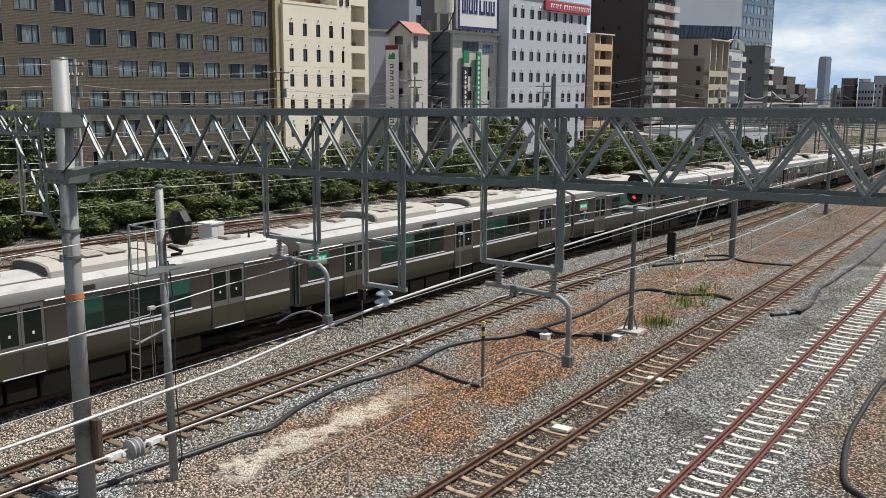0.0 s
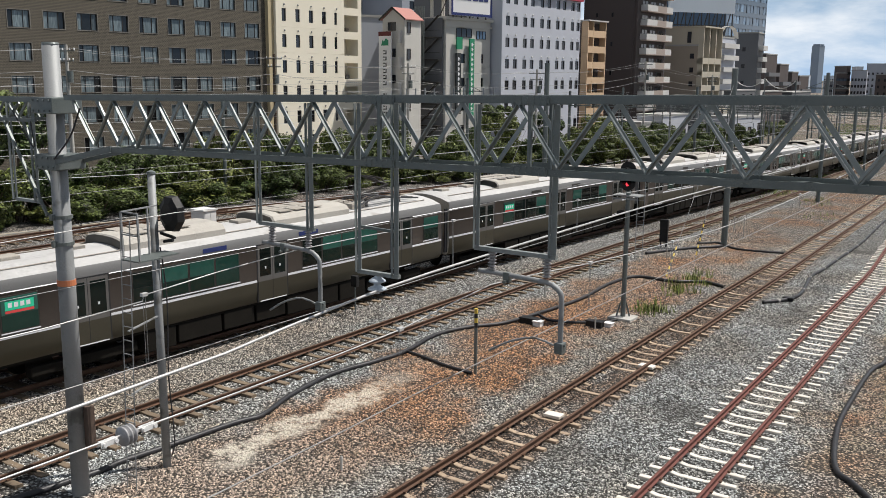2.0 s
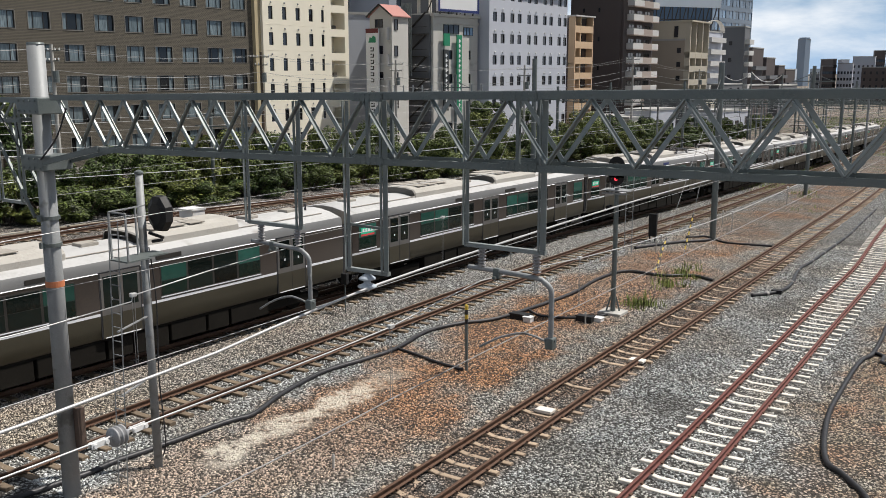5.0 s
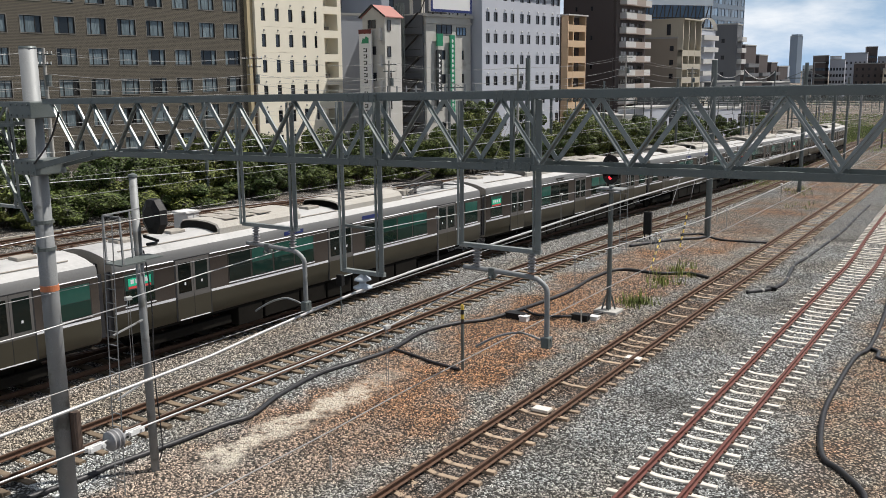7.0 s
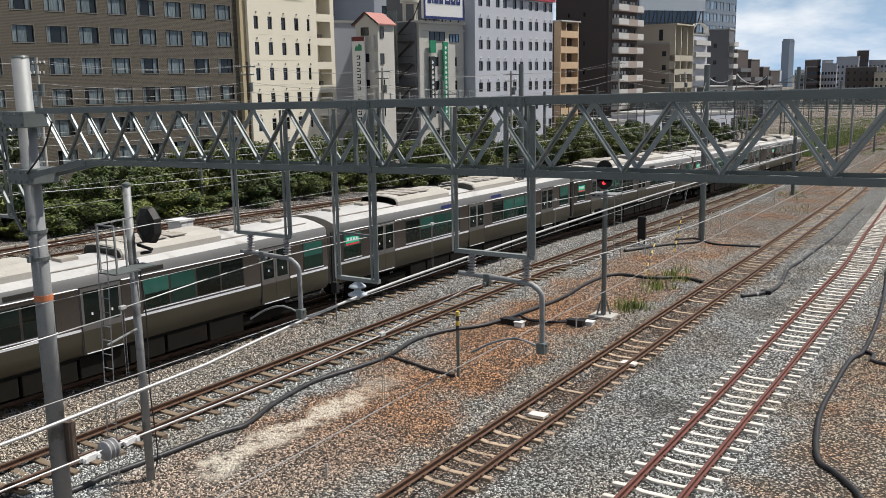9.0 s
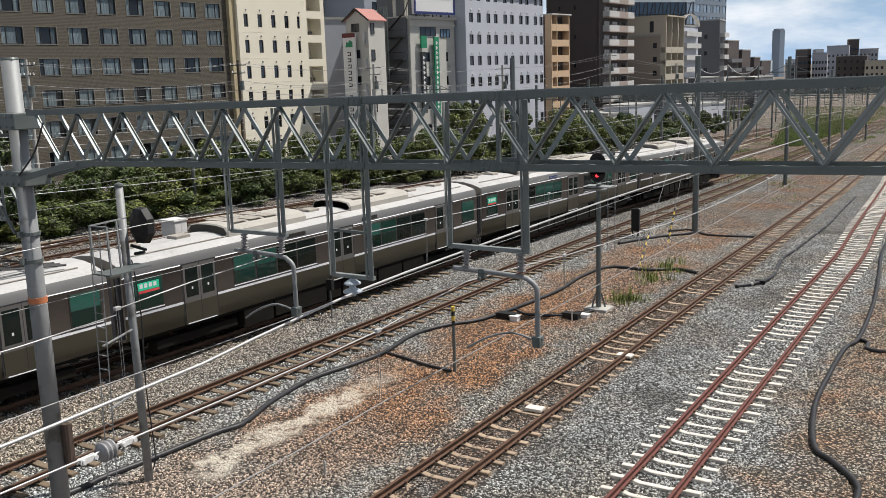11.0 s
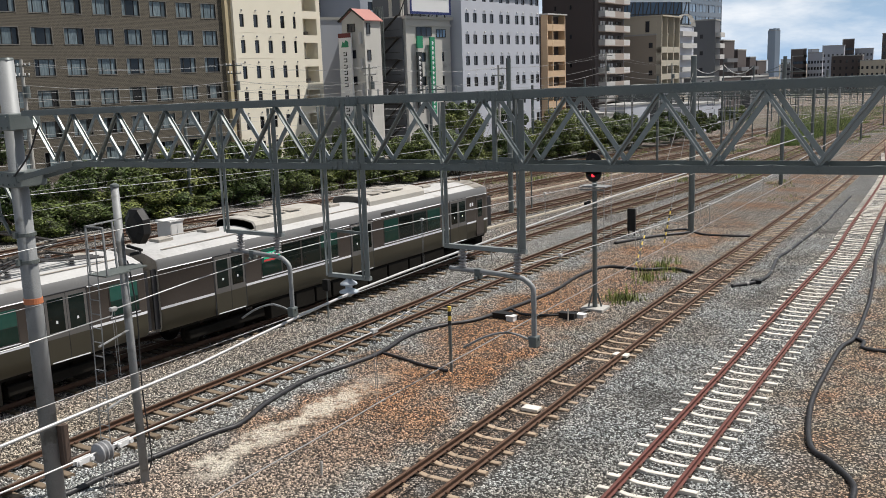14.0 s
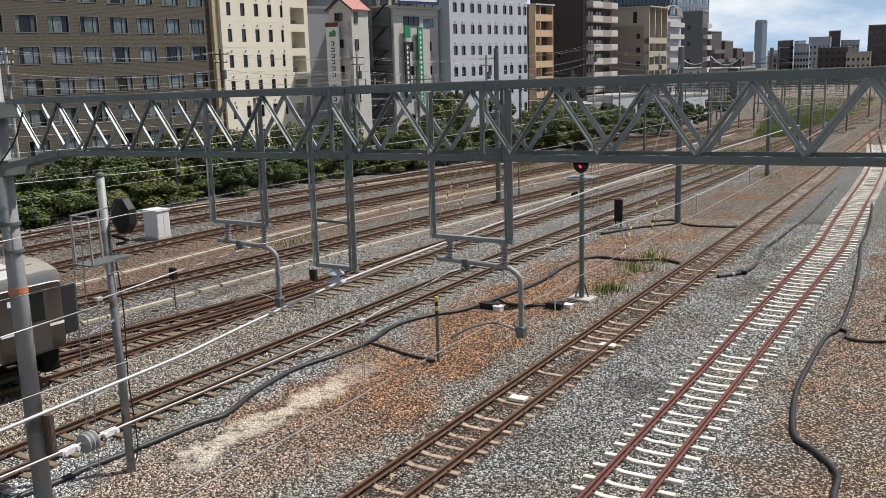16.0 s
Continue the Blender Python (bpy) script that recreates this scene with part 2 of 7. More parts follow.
FRAME = surface("dark_window_frame", (0.02, 0.018, 0.016), (0.04, 0.035, 0.03), 3, 0.5, 0.2, 0.0, 30)
SILL = surface("pale_window_sill", (0.14, 0.13, 0.115), (0.20, 0.19, 0.17), 3, 0.7, 0, 0.0, 30)
GLASSWALL = glass("blue_glass_wall", (0.10, 0.16, 0.24))
# distance haze is mixed into these two wall colours
HAZY = surface("haze_tinted_blue_facade", (0.22, 0.28, 0.36), (0.28, 0.34, 0.42), 0.05, 0.6, 0, 0.0, 1.0)
HAZY_PALE = surface("haze_tinted_pale_facade", (0.42, 0.48, 0.55), (0.5, 0.56, 0.62), 0.05, 0.6, 0, 0.0, 1.0)
BILL_WHITE = surface("pale_billboard_sheet", (0.62, 0.68, 0.74), (0.70, 0.76, 0.82), 0.1, 0.5, 0, 0.0, 8)
SIGN_WHITE = surface("white_sign_sheet", (0.7, 0.7, 0.7), (0.78, 0.78, 0.78), 0.4, 0.5, 0, 0.0, 20)
SIGN_BLUE = surface("deep_blue_sign", (0.012, 0.022, 0.11), (0.02, 0.035, 0.15), 1, 0.5, 0, 0.0, 20)
SIGN_GREEN = surface("green_sign", (0.015, 0.20, 0.10), (0.02, 0.26, 0.13), 1, 0.5, 0, 0.0, 20)
SIGN_RED = surface("red_sign", (0.36, 0.03, 0.06), (0.42, 0.05, 0.08), 1, 0.5, 0, 0.0, 20)
SIGN_BLACK = surface("black_sign", (0.015, 0.018, 0.018), (0.03, 0.033, 0.033), 1, 0.5, 0, 0.0, 20)


def leafy(name, dark, light):
    m = surface(name, dark, light, 1.2, 0.6, 0, 0, 5.0)
    n, l = m.node_tree.nodes, m.node_tree.links
    b = n["Principled BSDF"]
    src = b.inputs["Base Color"].links[0].from_socket
    geo = n.new("ShaderNodeNewGeometry")
    hsv = n.new("ShaderNodeHueSaturation")
    r = n.new("ShaderNodeMapRange")
    r.inputs["To Min"].default_value, r.inputs["To Max"].default_value = 0.55, 1.5
    l.new(geo.outputs["Random Per Island"], r.inputs["Value"])
    l.new(r.outputs["Result"], hsv.inputs["Value"])
    r.inputs["To Min"].default_value = 0.08
    l.new(src, hsv.inputs["Color"])
    info = n.new("ShaderNodeObjectInfo")
    hue = n.new("ShaderNodeMapRange")
    hue.inputs["To Min"].default_value, hue.inputs["To Max"].default_value = 0.455, 0.515
    l.new(info.outputs["Random"], hue.inputs["Value"])
    l.new(hue.outputs["Result"], hsv.inputs["Hue"])
    whole = n.new("ShaderNodeHueSaturation")
    bush = n.new("ShaderNodeMapRange")
    bush.inputs["To Min"].default_value, bush.inputs["To Max"].default_value = 1.25, 0.6
    l.new(info.outputs["Random"], bush.inputs["Value"])
    l.new(bush.outputs["Result"], whole.inputs["Value"])
    l.new(hsv.outputs["Color"], whole.inputs["Color"])
    l.new(whole.outputs["Color"], b.inputs["Base Color"])
    tr = n.new("ShaderNodeBsdfTranslucent")
    l.new(whole.outputs["Color"], tr.inputs["Color"])
    add = n.new("ShaderNodeMixShader")
    add.inputs["Fac"].default_value = 0.12
    l.new(b.outputs["BSDF"], add.inputs[1])
    l.new(tr.outputs["BSDF"], add.inputs[2])
    l.new(add.outputs["Shader"], n["Material Output"].inputs["Surface"])
    return m


LEAF = leafy("bush_leaf", (0.013, 0.028, 0.006), (0.165, 0.24, 0.045))
LEAF_DARK = leafy("tree_leaf", (0.025, 0.055, 0.015), (0.11, 0.18, 0.045))
GRASS = leafy("grass_blade", (0.16, 0.24, 0.06), (0.30, 0.40, 0.12))
BARK = surface("bark", (0.06, 0.045, 0.03), (0.12, 0.09, 0.065), 6, 0.9, 0, 0.5, 30)


# ---------------------------------------------------------------- mesh helpers
def link(name, bm, material, parent=None, label="", smooth=False):
    me = bpy.data.meshes.new(name)
    bm.normal_update()
    bm.to_mesh(me)
    bm.free()
    for mt in (material if isinstance(material, (list, tuple)) else (material,)):
        me.materials.append(mt)
    if smooth:
        me.polygons.foreach_set("use_smooth", [True] * len(me.polygons))
    ob = new(name, me)
    if parent:
        ob.parent = parent
    if label:
        tagged(ob, label)
    return ob


def part(name, bm, material, parent, label="", smooth=False):
    return link(name, bm, material, parent, label, smooth)


def share(name, ob, parent, m):
    """One more piece on the mesh of ob."""
    o = new(name, ob.data)
    o.parent = parent
    o.matrix_local = m
    return o


def thing(name, label, category, group="", kind="", at=None):
    ob = new(name)
    ob.empty_display_size = 0.2
    if at is not None:
        ob.matrix_world = at
    return tagged(ob, label, category, group, kind)


def box(bm, x0, y0, z0, x1, y1, z1, mi=0):
    v = [bm.verts.new(p) for p in ((x0, y0, z0), (x1, y0, z0), (x1, y1, z0), (x0, y1, z0), (x0, y0, z1), (x1, y0, z1), (x1, y1, z1), (x0, y1, z1))]
    for f in ((0, 3, 2, 1), (4, 5, 6, 7), (0, 1, 5, 4), (1, 2, 6, 5), (2, 3, 7, 6), (3, 0, 4, 7)):
        bm.faces.new([v[i] for i in f]).material_index = mi


def soft_box(bm, x0, y0, z0, x1, y1, z1, r=0.02, mi=0):
    tmp = bmesh.new()
    box(tmp, x0, y0, z0, x1, y1, z1, mi)
    bmesh.ops.bevel(tmp, geom=tmp.edges[:], offset=r, segments=2, affect="EDGES", profile=0.5)
    merge(bm, tmp)


def merge(bm, tmp, m=None):
    if m is not None:
        tmp.transform(m)
    vs = [bm.verts.new(v.co) for v in tmp.verts]
    tmp.verts.index_update()
    for f in tmp.faces:
        try:
            g = bm.faces.new([vs[v.index] for v in f.verts])
            g.material_index = f.material_index
        except ValueError:
            pass
    tmp.free()


def frame_of(a, b):
    a, b = Vector(a), Vector(b)
    d = (b - a).normalized()
    s = d.cross(Vector((0, 0, 1)))
    s = s.normalized() if s.length > 1e-4 else Vector((1, 0, 0))
    return a, b, d, s, s.cross(d)


def rod(bm, a, b, r0, r1=None, n=10, mi=0, caps=True):
    """A round bar from a to b."""
    a, b, d, s, u = frame_of(a, b)
    r1 = r0 if r1 is None else r1
    rings = []
    for p, r in ((a, r0), (b, r1)):
        rings.append([bm.verts.new(p + r * (math.cos(t) * s + math.sin(t) * u)) for t in (2 * math.pi * i / n for i in range(n))])
    for i in range(n):
        bm.faces.new((rings[0][i], rings[0][(i + 1) % n], rings[1][(i + 1) % n], rings[1][i])).material_index = mi
    if caps:
        bm.faces.new(rings[0][::-1]).material_index = mi
        bm.faces.new(rings[1]).material_index = mi


def bar(bm, a, b, w, h, mi=0):
    """A flat bar from a to b: w across, h upright."""
    a, b, d, s, u = frame_of(a, b)
    v = []
    for p in (a, b):
        v.append([bm.verts.new(p + s * (w / 2 * i) + u * (h / 2 * j)) for i, j in ((-1, -1), (1, -1), (1, 1), (-1, 1))])
    for i in range(4):
        bm.faces.new((v[0][i], v[0][(i + 1) % 4], v[1][(i + 1) % 4], v[1][i])).material_index = mi
    bm.faces.new(v[0][::-1]).material_index = mi
    bm.faces.new(v[1]).material_index = mi


def angle_iron(bm, a, b, w, t=0.009, flip=1):
    """An L-shaped bar from a to b: one leg across, one leg upright."""
    a, b, d, s, u = frame_of(a, b)
    for p, q in (((0, 0), (w, t)), ((0, t), (t, w))):
        v = []
        for e in (a, b):
            v.append([bm.verts.new(e + s * flip * x + u * y) for x, y in ((p[0], p[1]), (q[0], p[1]), (q[0], q[1]), (p[0], q[1]))])
        for i in range(4):
            bm.faces.new((v[0][i], v[0][(i + 1) % 4], v[1][(i + 1) % 4], v[1][i]))
        bm.faces.new(v[0][::-1])
        bm.faces.new(v[1])


def tube(bm, pts, r, n=8):
    """A round tube along a line of points."""
    pts = [Vector(p) for p in pts]
    rings = []
    for i, p in enumerate(pts):
        d = (pts[min(i + 1, len(pts) - 1)] - pts[max(i - 1, 0)]).normalized()
        s = d.cross(Vector((0, 0, 1)))
        s = s.normalized() if s.length > 1e-3 else Vector((1, 0, 0))
        u = s.cross(d)
        rings.append([bm.verts.new(p + r * (math.cos(t) * s + math.sin(t) * u)) for t in (2 * math.pi * k / n for k in range(n))])
    for a, b in zip(rings, rings[1:]):
        for k in range(n):
            bm.faces.new((a[k], a[(k + 1) % n], b[(k + 1) % n], b[k]))
    bm.faces.new(rings[0][::-1])
    bm.faces.new(rings[-1])


def spun(bm, profile, n=16, m=None):
    """A turned shape round z from (radius, height) pairs."""
    tmp = bmesh.new()
    rings = [[tmp.verts.new((r * math.cos(t), r * math.sin(t), z)) for t in (2 * math.pi * i / n for i in range(n))] for r, z in profile]
    for a, b in zip(rings, rings[1:]):
        for i in range(n):
            tmp.faces.new((a[i], a[(i + 1) % n], b[(i + 1) % n], b[i]))
    tmp.faces.new(rings[0][::-1])
    tmp.faces.new(rings[-1])
    merge(bm, tmp, m)


def smooth_path(pts, step=0.12):
    """A smooth line through points."""
    P = [Vector(p) for p in pts]
    P = [2 * P[0] - P[1]] + P + [2 * P[-1] - P[-2]]
    out = []
    for i in range(1, len(P) - 2):
        a, b, c, d = P[i - 1:i + 3]
        k = max(2, int((c - b).length / step))
        for j in range(k):
            t = j / k
            out.append(0.5 * ((2 * b) + (c - a) * t + (2 * a - 5 * b + 4 * c - d) * t * t + (3 * b - a - 3 * c + d) * t ** 3))
    return out + [P[-2]]


# ---------------------------------------------------------------- the yard: levels and tracks
def level(y):
    """The height of the rail tops: flat near by, falling gently with distance."""
    if y < 30:
        return 0.0
    if y < 58:
        return -0.0005 * (y - 30) ** 2
    if y < 260:
        return -0.392 - 0.028 * (y - 58)
    return -0.392 - 0.028 * 202


GROUND = -0.235
LINES = OrderedDict(
    white=[(-60, -6.2), (43, -6.2), (54, -6.75), (83, -8.4), (98, -9.75), (140, -14.5)],
    middle=[(-60, -10.5), (40, -10.5), (62, -11.1), (81, -11.85), (98, -12.8), (140, -14.9), (260, -21.0)],
    near=[(-60, -19.3), (13, -19.05), (20, -18.98), (30, -18.85), (47, -18.7), (62, -18.85), (80, -19.2), (121, -20.6), (215, -23.4), (260, -25.0)],
    train=[(-80, -27.4), (-20, -25.6), (0, -24.7), (17, -23.85), (23, -23.5), (37, -22.85), (45, -22.65), (57, -22.3), (70, -22.1), (107, -22.4), (150, -24.0), (260, -27.5), (420, -36)],
    second=[(-60, -36), (0, -32.6), (22, -30.3), (34, -28.8), (49.5, -27.5), (62, -26.9), (80, -26.6), (120, -27.5), (260, -31.5)],
    third=[(-60, -40), (10, -37.6), (30, -36.75), (45, -35.8), (60, -35.0), (80, -34.2), (120, -33.5), (260, -36.0)],
    fourth=[(-60, -44.0), (10, -42.6), (30, -41.8), (50, -40.4), (66, -39.6), (90, -38.4), (130, -37.4), (260, -40.0)],
    fifth=[(-60, -48.0), (10, -46.4), (30, -45.6), (51, -44.0), (66, -42.9), (90, -41.6), (130, -41.0), (260, -43.5)],
)


def line_x(key, y):
    pts = LINES[key]
    for i in range(len(pts) - 1):
        (y0, x0), (y1, x1) = pts[i], pts[i + 1]
        if y <= y1 or i == len(pts) - 2:
            m0 = (x1 - (pts[i - 1][1] if i else x0)) / (y1 - (pts[i - 1][0] if i else y0))
            m1 = ((pts[i + 2][1] if i + 2 < len(pts) else x1) - x0) / ((pts[i + 2][0] if i + 2 < len(pts) else y1) - y0)
            t, h = (y - y0) / (y1 - y0), y1 - y0
            return (2 * t ** 3 - 3 * t * t + 1) * x0 + (t ** 3 - 2 * t * t + t) * h * m0 + (3 * t * t - 2 * t ** 3) * x1 + (t ** 3 - t * t) * h * m1


# ground: one sheet to the horizon
def ground_material(loose=False):
    m = bpy.data.materials.new("loose_ballast_stone" if loose else "ballast_and_soil")
    m.use_nodes = True
    n, l = m.node_tree.nodes, m.node_tree.links
    b = n["Principled BSDF"]
    b.inputs["Roughness"].default_value = 0.92
    pos = n.new("ShaderNodeNewGeometry").outputs["Position"]
    sep = n.new("ShaderNodeSeparateXYZ")
    l.new(pos, sep.inputs[0])

    def node_math(op, a, c=None, clamp=False):
        x = n.new("ShaderNodeMath")
        x.operation, x.use_clamp = op, clamp
        for s, v in zip(x.inputs, (a, c)):
            if v is None:
                continue
            if isinstance(v, (int, float)):
                s.default_value = v
            else:
                l.new(v, s)
        return x.outputs[0]

    def tex(scale, detail=4.0, rough=0.55):
        t = n.new("ShaderNodeTexNoise")
        t.inputs["Scale"].default_value, t.inputs["Detail"].default_value, t.inputs["Roughness"].default_value = scale, detail, rough
        l.new(pos, t.inputs["Vector"])
        return t.outputs["Fac"]

    def mixed(fac, a, c):
        x = n.new("ShaderNodeMix")
        x.data_type = "RGBA"
        l.new(fac, x.inputs["Factor"])
        for sock, v in ((x.inputs["A"], a), (x.inputs["B"], c)):
            if isinstance(v, tuple):
                sock.default_value = (*v, 1)
            else:
                l.new(v, sock)
        return x.outputs["Result"]

    def step(v, lo, hi):
        r = n.new("ShaderNodeMapRange")
        r.inputs["From Min"].default_value, r.inputs["From Max"].default_value = lo, hi
        l.new(v, r.inputs["Value"])
        return r.outputs["Result"]

    wob = node_math("MULTIPLY", node_math("SUBTRACT", tex(0.45, 5.0, 0.62), 0.5), 5.2)
    x = node_math("ADD", sep.outputs[0], wob)
    y = sep.outputs[1]

    def band(lo, hi, soft=0.5):
        return node_math("MULTIPLY", step(x, lo - soft, lo + soft), step(x, hi + soft, hi - soft))

    def stones(scale, rnd):
        v = n.new("ShaderNodeTexVoronoi")
        v.inputs["Scale"].default_value = scale
        v.inputs["Randomness"].default_value = rnd
        l.new(pos, v.inputs["Vector"])
        return v

    v1 = stones(12.0, 1.0)
    v2 = stones(34.0, 1.0)
    tone = n.new("ShaderNodeSeparateColor")
    l.new(v1.outputs["Color"], tone.inputs[0])
    tone2 = n.new("ShaderNodeSeparateColor")
    l.new(v2.outputs["Color"], tone2.inputs[0])
    pick = node_math("ADD", node_math("MULTIPLY", tone.outputs[0], 0.65), node_math("MULTIPLY", tone2.outputs[1], 0.35))
    if loose:
        pick = n.new("ShaderNodeNewGeometry").outputs["Random Per Island"]
    grey = mixed(step(pick, 0.02, 0.98), (0.085, 0.09, 0.092), (0.78, 0.80, 0.785))
    rust = mixed(step(pick, 0.05, 0.95), (0.10, 0.045, 0.023), (0.80, 0.455, 0.25))
    tan = mixed(step(pick, 0.05, 0.95), (0.085, 0.065, 0.045), (0.70, 0.565, 0.40))
    # soil between the tracks, and patches of it elsewhere
    patch = tex(0.35, 6.0, 0.6)
    soil = node_math("MULTIPLY", band(-16.9, -12.4), step(patch, 0.26, 0.50), True)
    soil = node_math("MULTIPLY", soil, node_math("ADD", node_math("MULTIPLY", step(y, 15, 20), 0.65), 0.35))
    soil = node_math("MULTIPLY", soil, node_math("SUBTRACT", 1.0, node_math("MULTIPLY", step(y, 30, 46), node_math("MULTIPLY", step(tex(0.28, 5.0, 0.6), 0.62, 0.42), 0.8))))
    side = node_math("MULTIPLY", band(-4.3, 30.0), step(patch, 0.28, 0.48), True)
    far = node_math("MULTIPLY", node_math("MAXIMUM", band(-36.3, -30.6), node_math("MULTIPLY", band(-40.0, -23.5), step(y, 58, 85))), step(patch, 0.22, 0.42), True)
    dusty = node_math("MULTIPLY", band(-22.6, -20.2, 0.3), step(y, 30, 12))
    c = mixed(node_math("MULTIPLY", step(tex(0.22, 5.0, 0.6), 0.45, 0.68), 0.55), grey, tan)
    c = mixed(node_math("MULTIPLY", dusty, 0.6), c, tan)
    c = mixed(node_math("MULTIPLY", band(-17.0, -11.4, 0.7), 0.35), c, tan)
    c = mixed(node_math("MAXIMUM", soil, node_math("MULTIPLY", far, 0.8)), c, rust)
    c = mixed(node_math("MULTIPLY", side, 0.8), c, mixed(step(tex(0.8, 4.0), 0.38, 0.66), tan, rust))
    # iron dust over the running lines
    iron = node_math("MULTIPLY", step(x, -19.5, -23.0), step(tex(0.5, 5.0, 0.6), 0.34, 0.56))
    c = mixed(node_math("MULTIPLY", iron, 0.4), c, mixed(step(pick, 0.05, 0.95), (0.12, 0.075, 0.05), (0.60, 0.42, 0.30)))
    # rusty crib of the middle track
    plain = sep.outputs[0]
    crib = node_math("MULTIPLY", step(plain, -11.75, -11.2), step(plain, -9.3, -9.8))
    crib = node_math("MULTIPLY", crib, node_math("MULTIPLY", step(y, 60, 42), step(tex(0.7, 5.0, 0.6), 0.25, 0.5)))
    c = mixed(node_math("MULTIPLY", crib, 0.8), c, mixed(step(pick, 0.05, 0.95), (0.045, 0.024, 0.014), (0.40, 0.24, 0.14)))
    # spilt pale sand
    sx = node_math("ADD", sep.outputs[0], node_math("MULTIPLY", node_math("SUBTRACT", tex(0.9, 5.0), 0.5), 2.0))
    along = node_math("MULTIPLY", step(y, 13.4, 14.2), step(y, 22.5, 19.5))
    sand = node_math("MULTIPLY", node_math("MULTIPLY", step(sx, -16.2, -15.95), step(sx, -14.9, -15.35)), along)
    sand = node_math("MULTIPLY", sand, step(tex(2.6, 6.0, 0.7), 0.36, 0.52), True)
    c = mixed(node_math("MULTIPLY", sand, 0.85), c, mixed(tex(9.0, 6.0), (0.50, 0.45, 0.36), (0.80, 0.75, 0.65)))
    # green verge far off
    worn = mixed(step(tex(0.16, 6.0, 0.65), 0.40, 0.60), (0.30, 0.28, 0.255), (0.42, 0.27, 0.17))
    worn = mixed(step(tex(0.11, 6.0, 0.65), 0.54, 0.60), worn, (0.10, 0.16, 0.04))
    c = mixed(node_math("MULTIPLY", node_math("MULTIPLY", step(y, 85, 125), step(sep.outputs[0], -9.0, -17.0)), 0.68), c, worn)
    # oily dark streaks beside the pale track
    oil = node_math("MULTIPLY", node_math("MULTIPLY", band(-9.2, -7.2, 0.4), step(patch, 0.5, 0.36)), 0.55)
    c = mixed(oil, c, (0.06, 0.055, 0.045))
    # shade between the stones, painted dark into the sheet's colour
    gap_shade = node_math("MULTIPLY", step(v1.outputs["Distance"], 0.30, 0.52), 0.92)
    gap_shade = node_math("MULTIPLY", gap_shade, node_math("SUBTRACT", 1.0, sand))
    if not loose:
        c = mixed(gap_shade, c, (0.02, 0.017, 0.014))
    l.new(c, b.inputs["Base Color"])
    if loose:
        return m
    bn = n.new("ShaderNodeBump")
    bn.inputs["Strength"].default_value, bn.inputs["Distance"].default_value = 1.0, 0.09
    h = node_math("ADD", node_math("MULTIPLY", v1.outputs["Distance"], -1.0), node_math("MULTIPLY", v2.outputs["Distance"], -0.5))
    l.new(h, bn.inputs["Height"])
    l.new(bn.outputs["Normal"], b.inputs["Normal"])
    return m


def build_ground():
    xs = [-3000, -1200, -400, -120] + [-60 + 2.0 * i for i in range(40)] + [60, 300, 1200, 3000]
    ys = [-600, -200, -80] + [-30 + 2.5 * i for i in range(120)] + [320, 420, 700, 1200, 2400, 4500]
    bm = bmesh.new()
    rnd = random.Random(3)
    g = [[bm.verts.new((x, y, level(y) + GROUND + (rnd.uniform(-0.015, 0.015) if -60 < x < 20 and -30 < y < 150 else 0))) for x in xs] for y in ys]
    for j in range(len(ys) - 1):
        for i in range(len(xs) - 1):
            bm.faces.new((g[j][i], g[j][i + 1], g[j + 1][i + 1], g[j + 1][i]))
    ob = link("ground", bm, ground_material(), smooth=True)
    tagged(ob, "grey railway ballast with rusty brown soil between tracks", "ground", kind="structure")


build_ground()


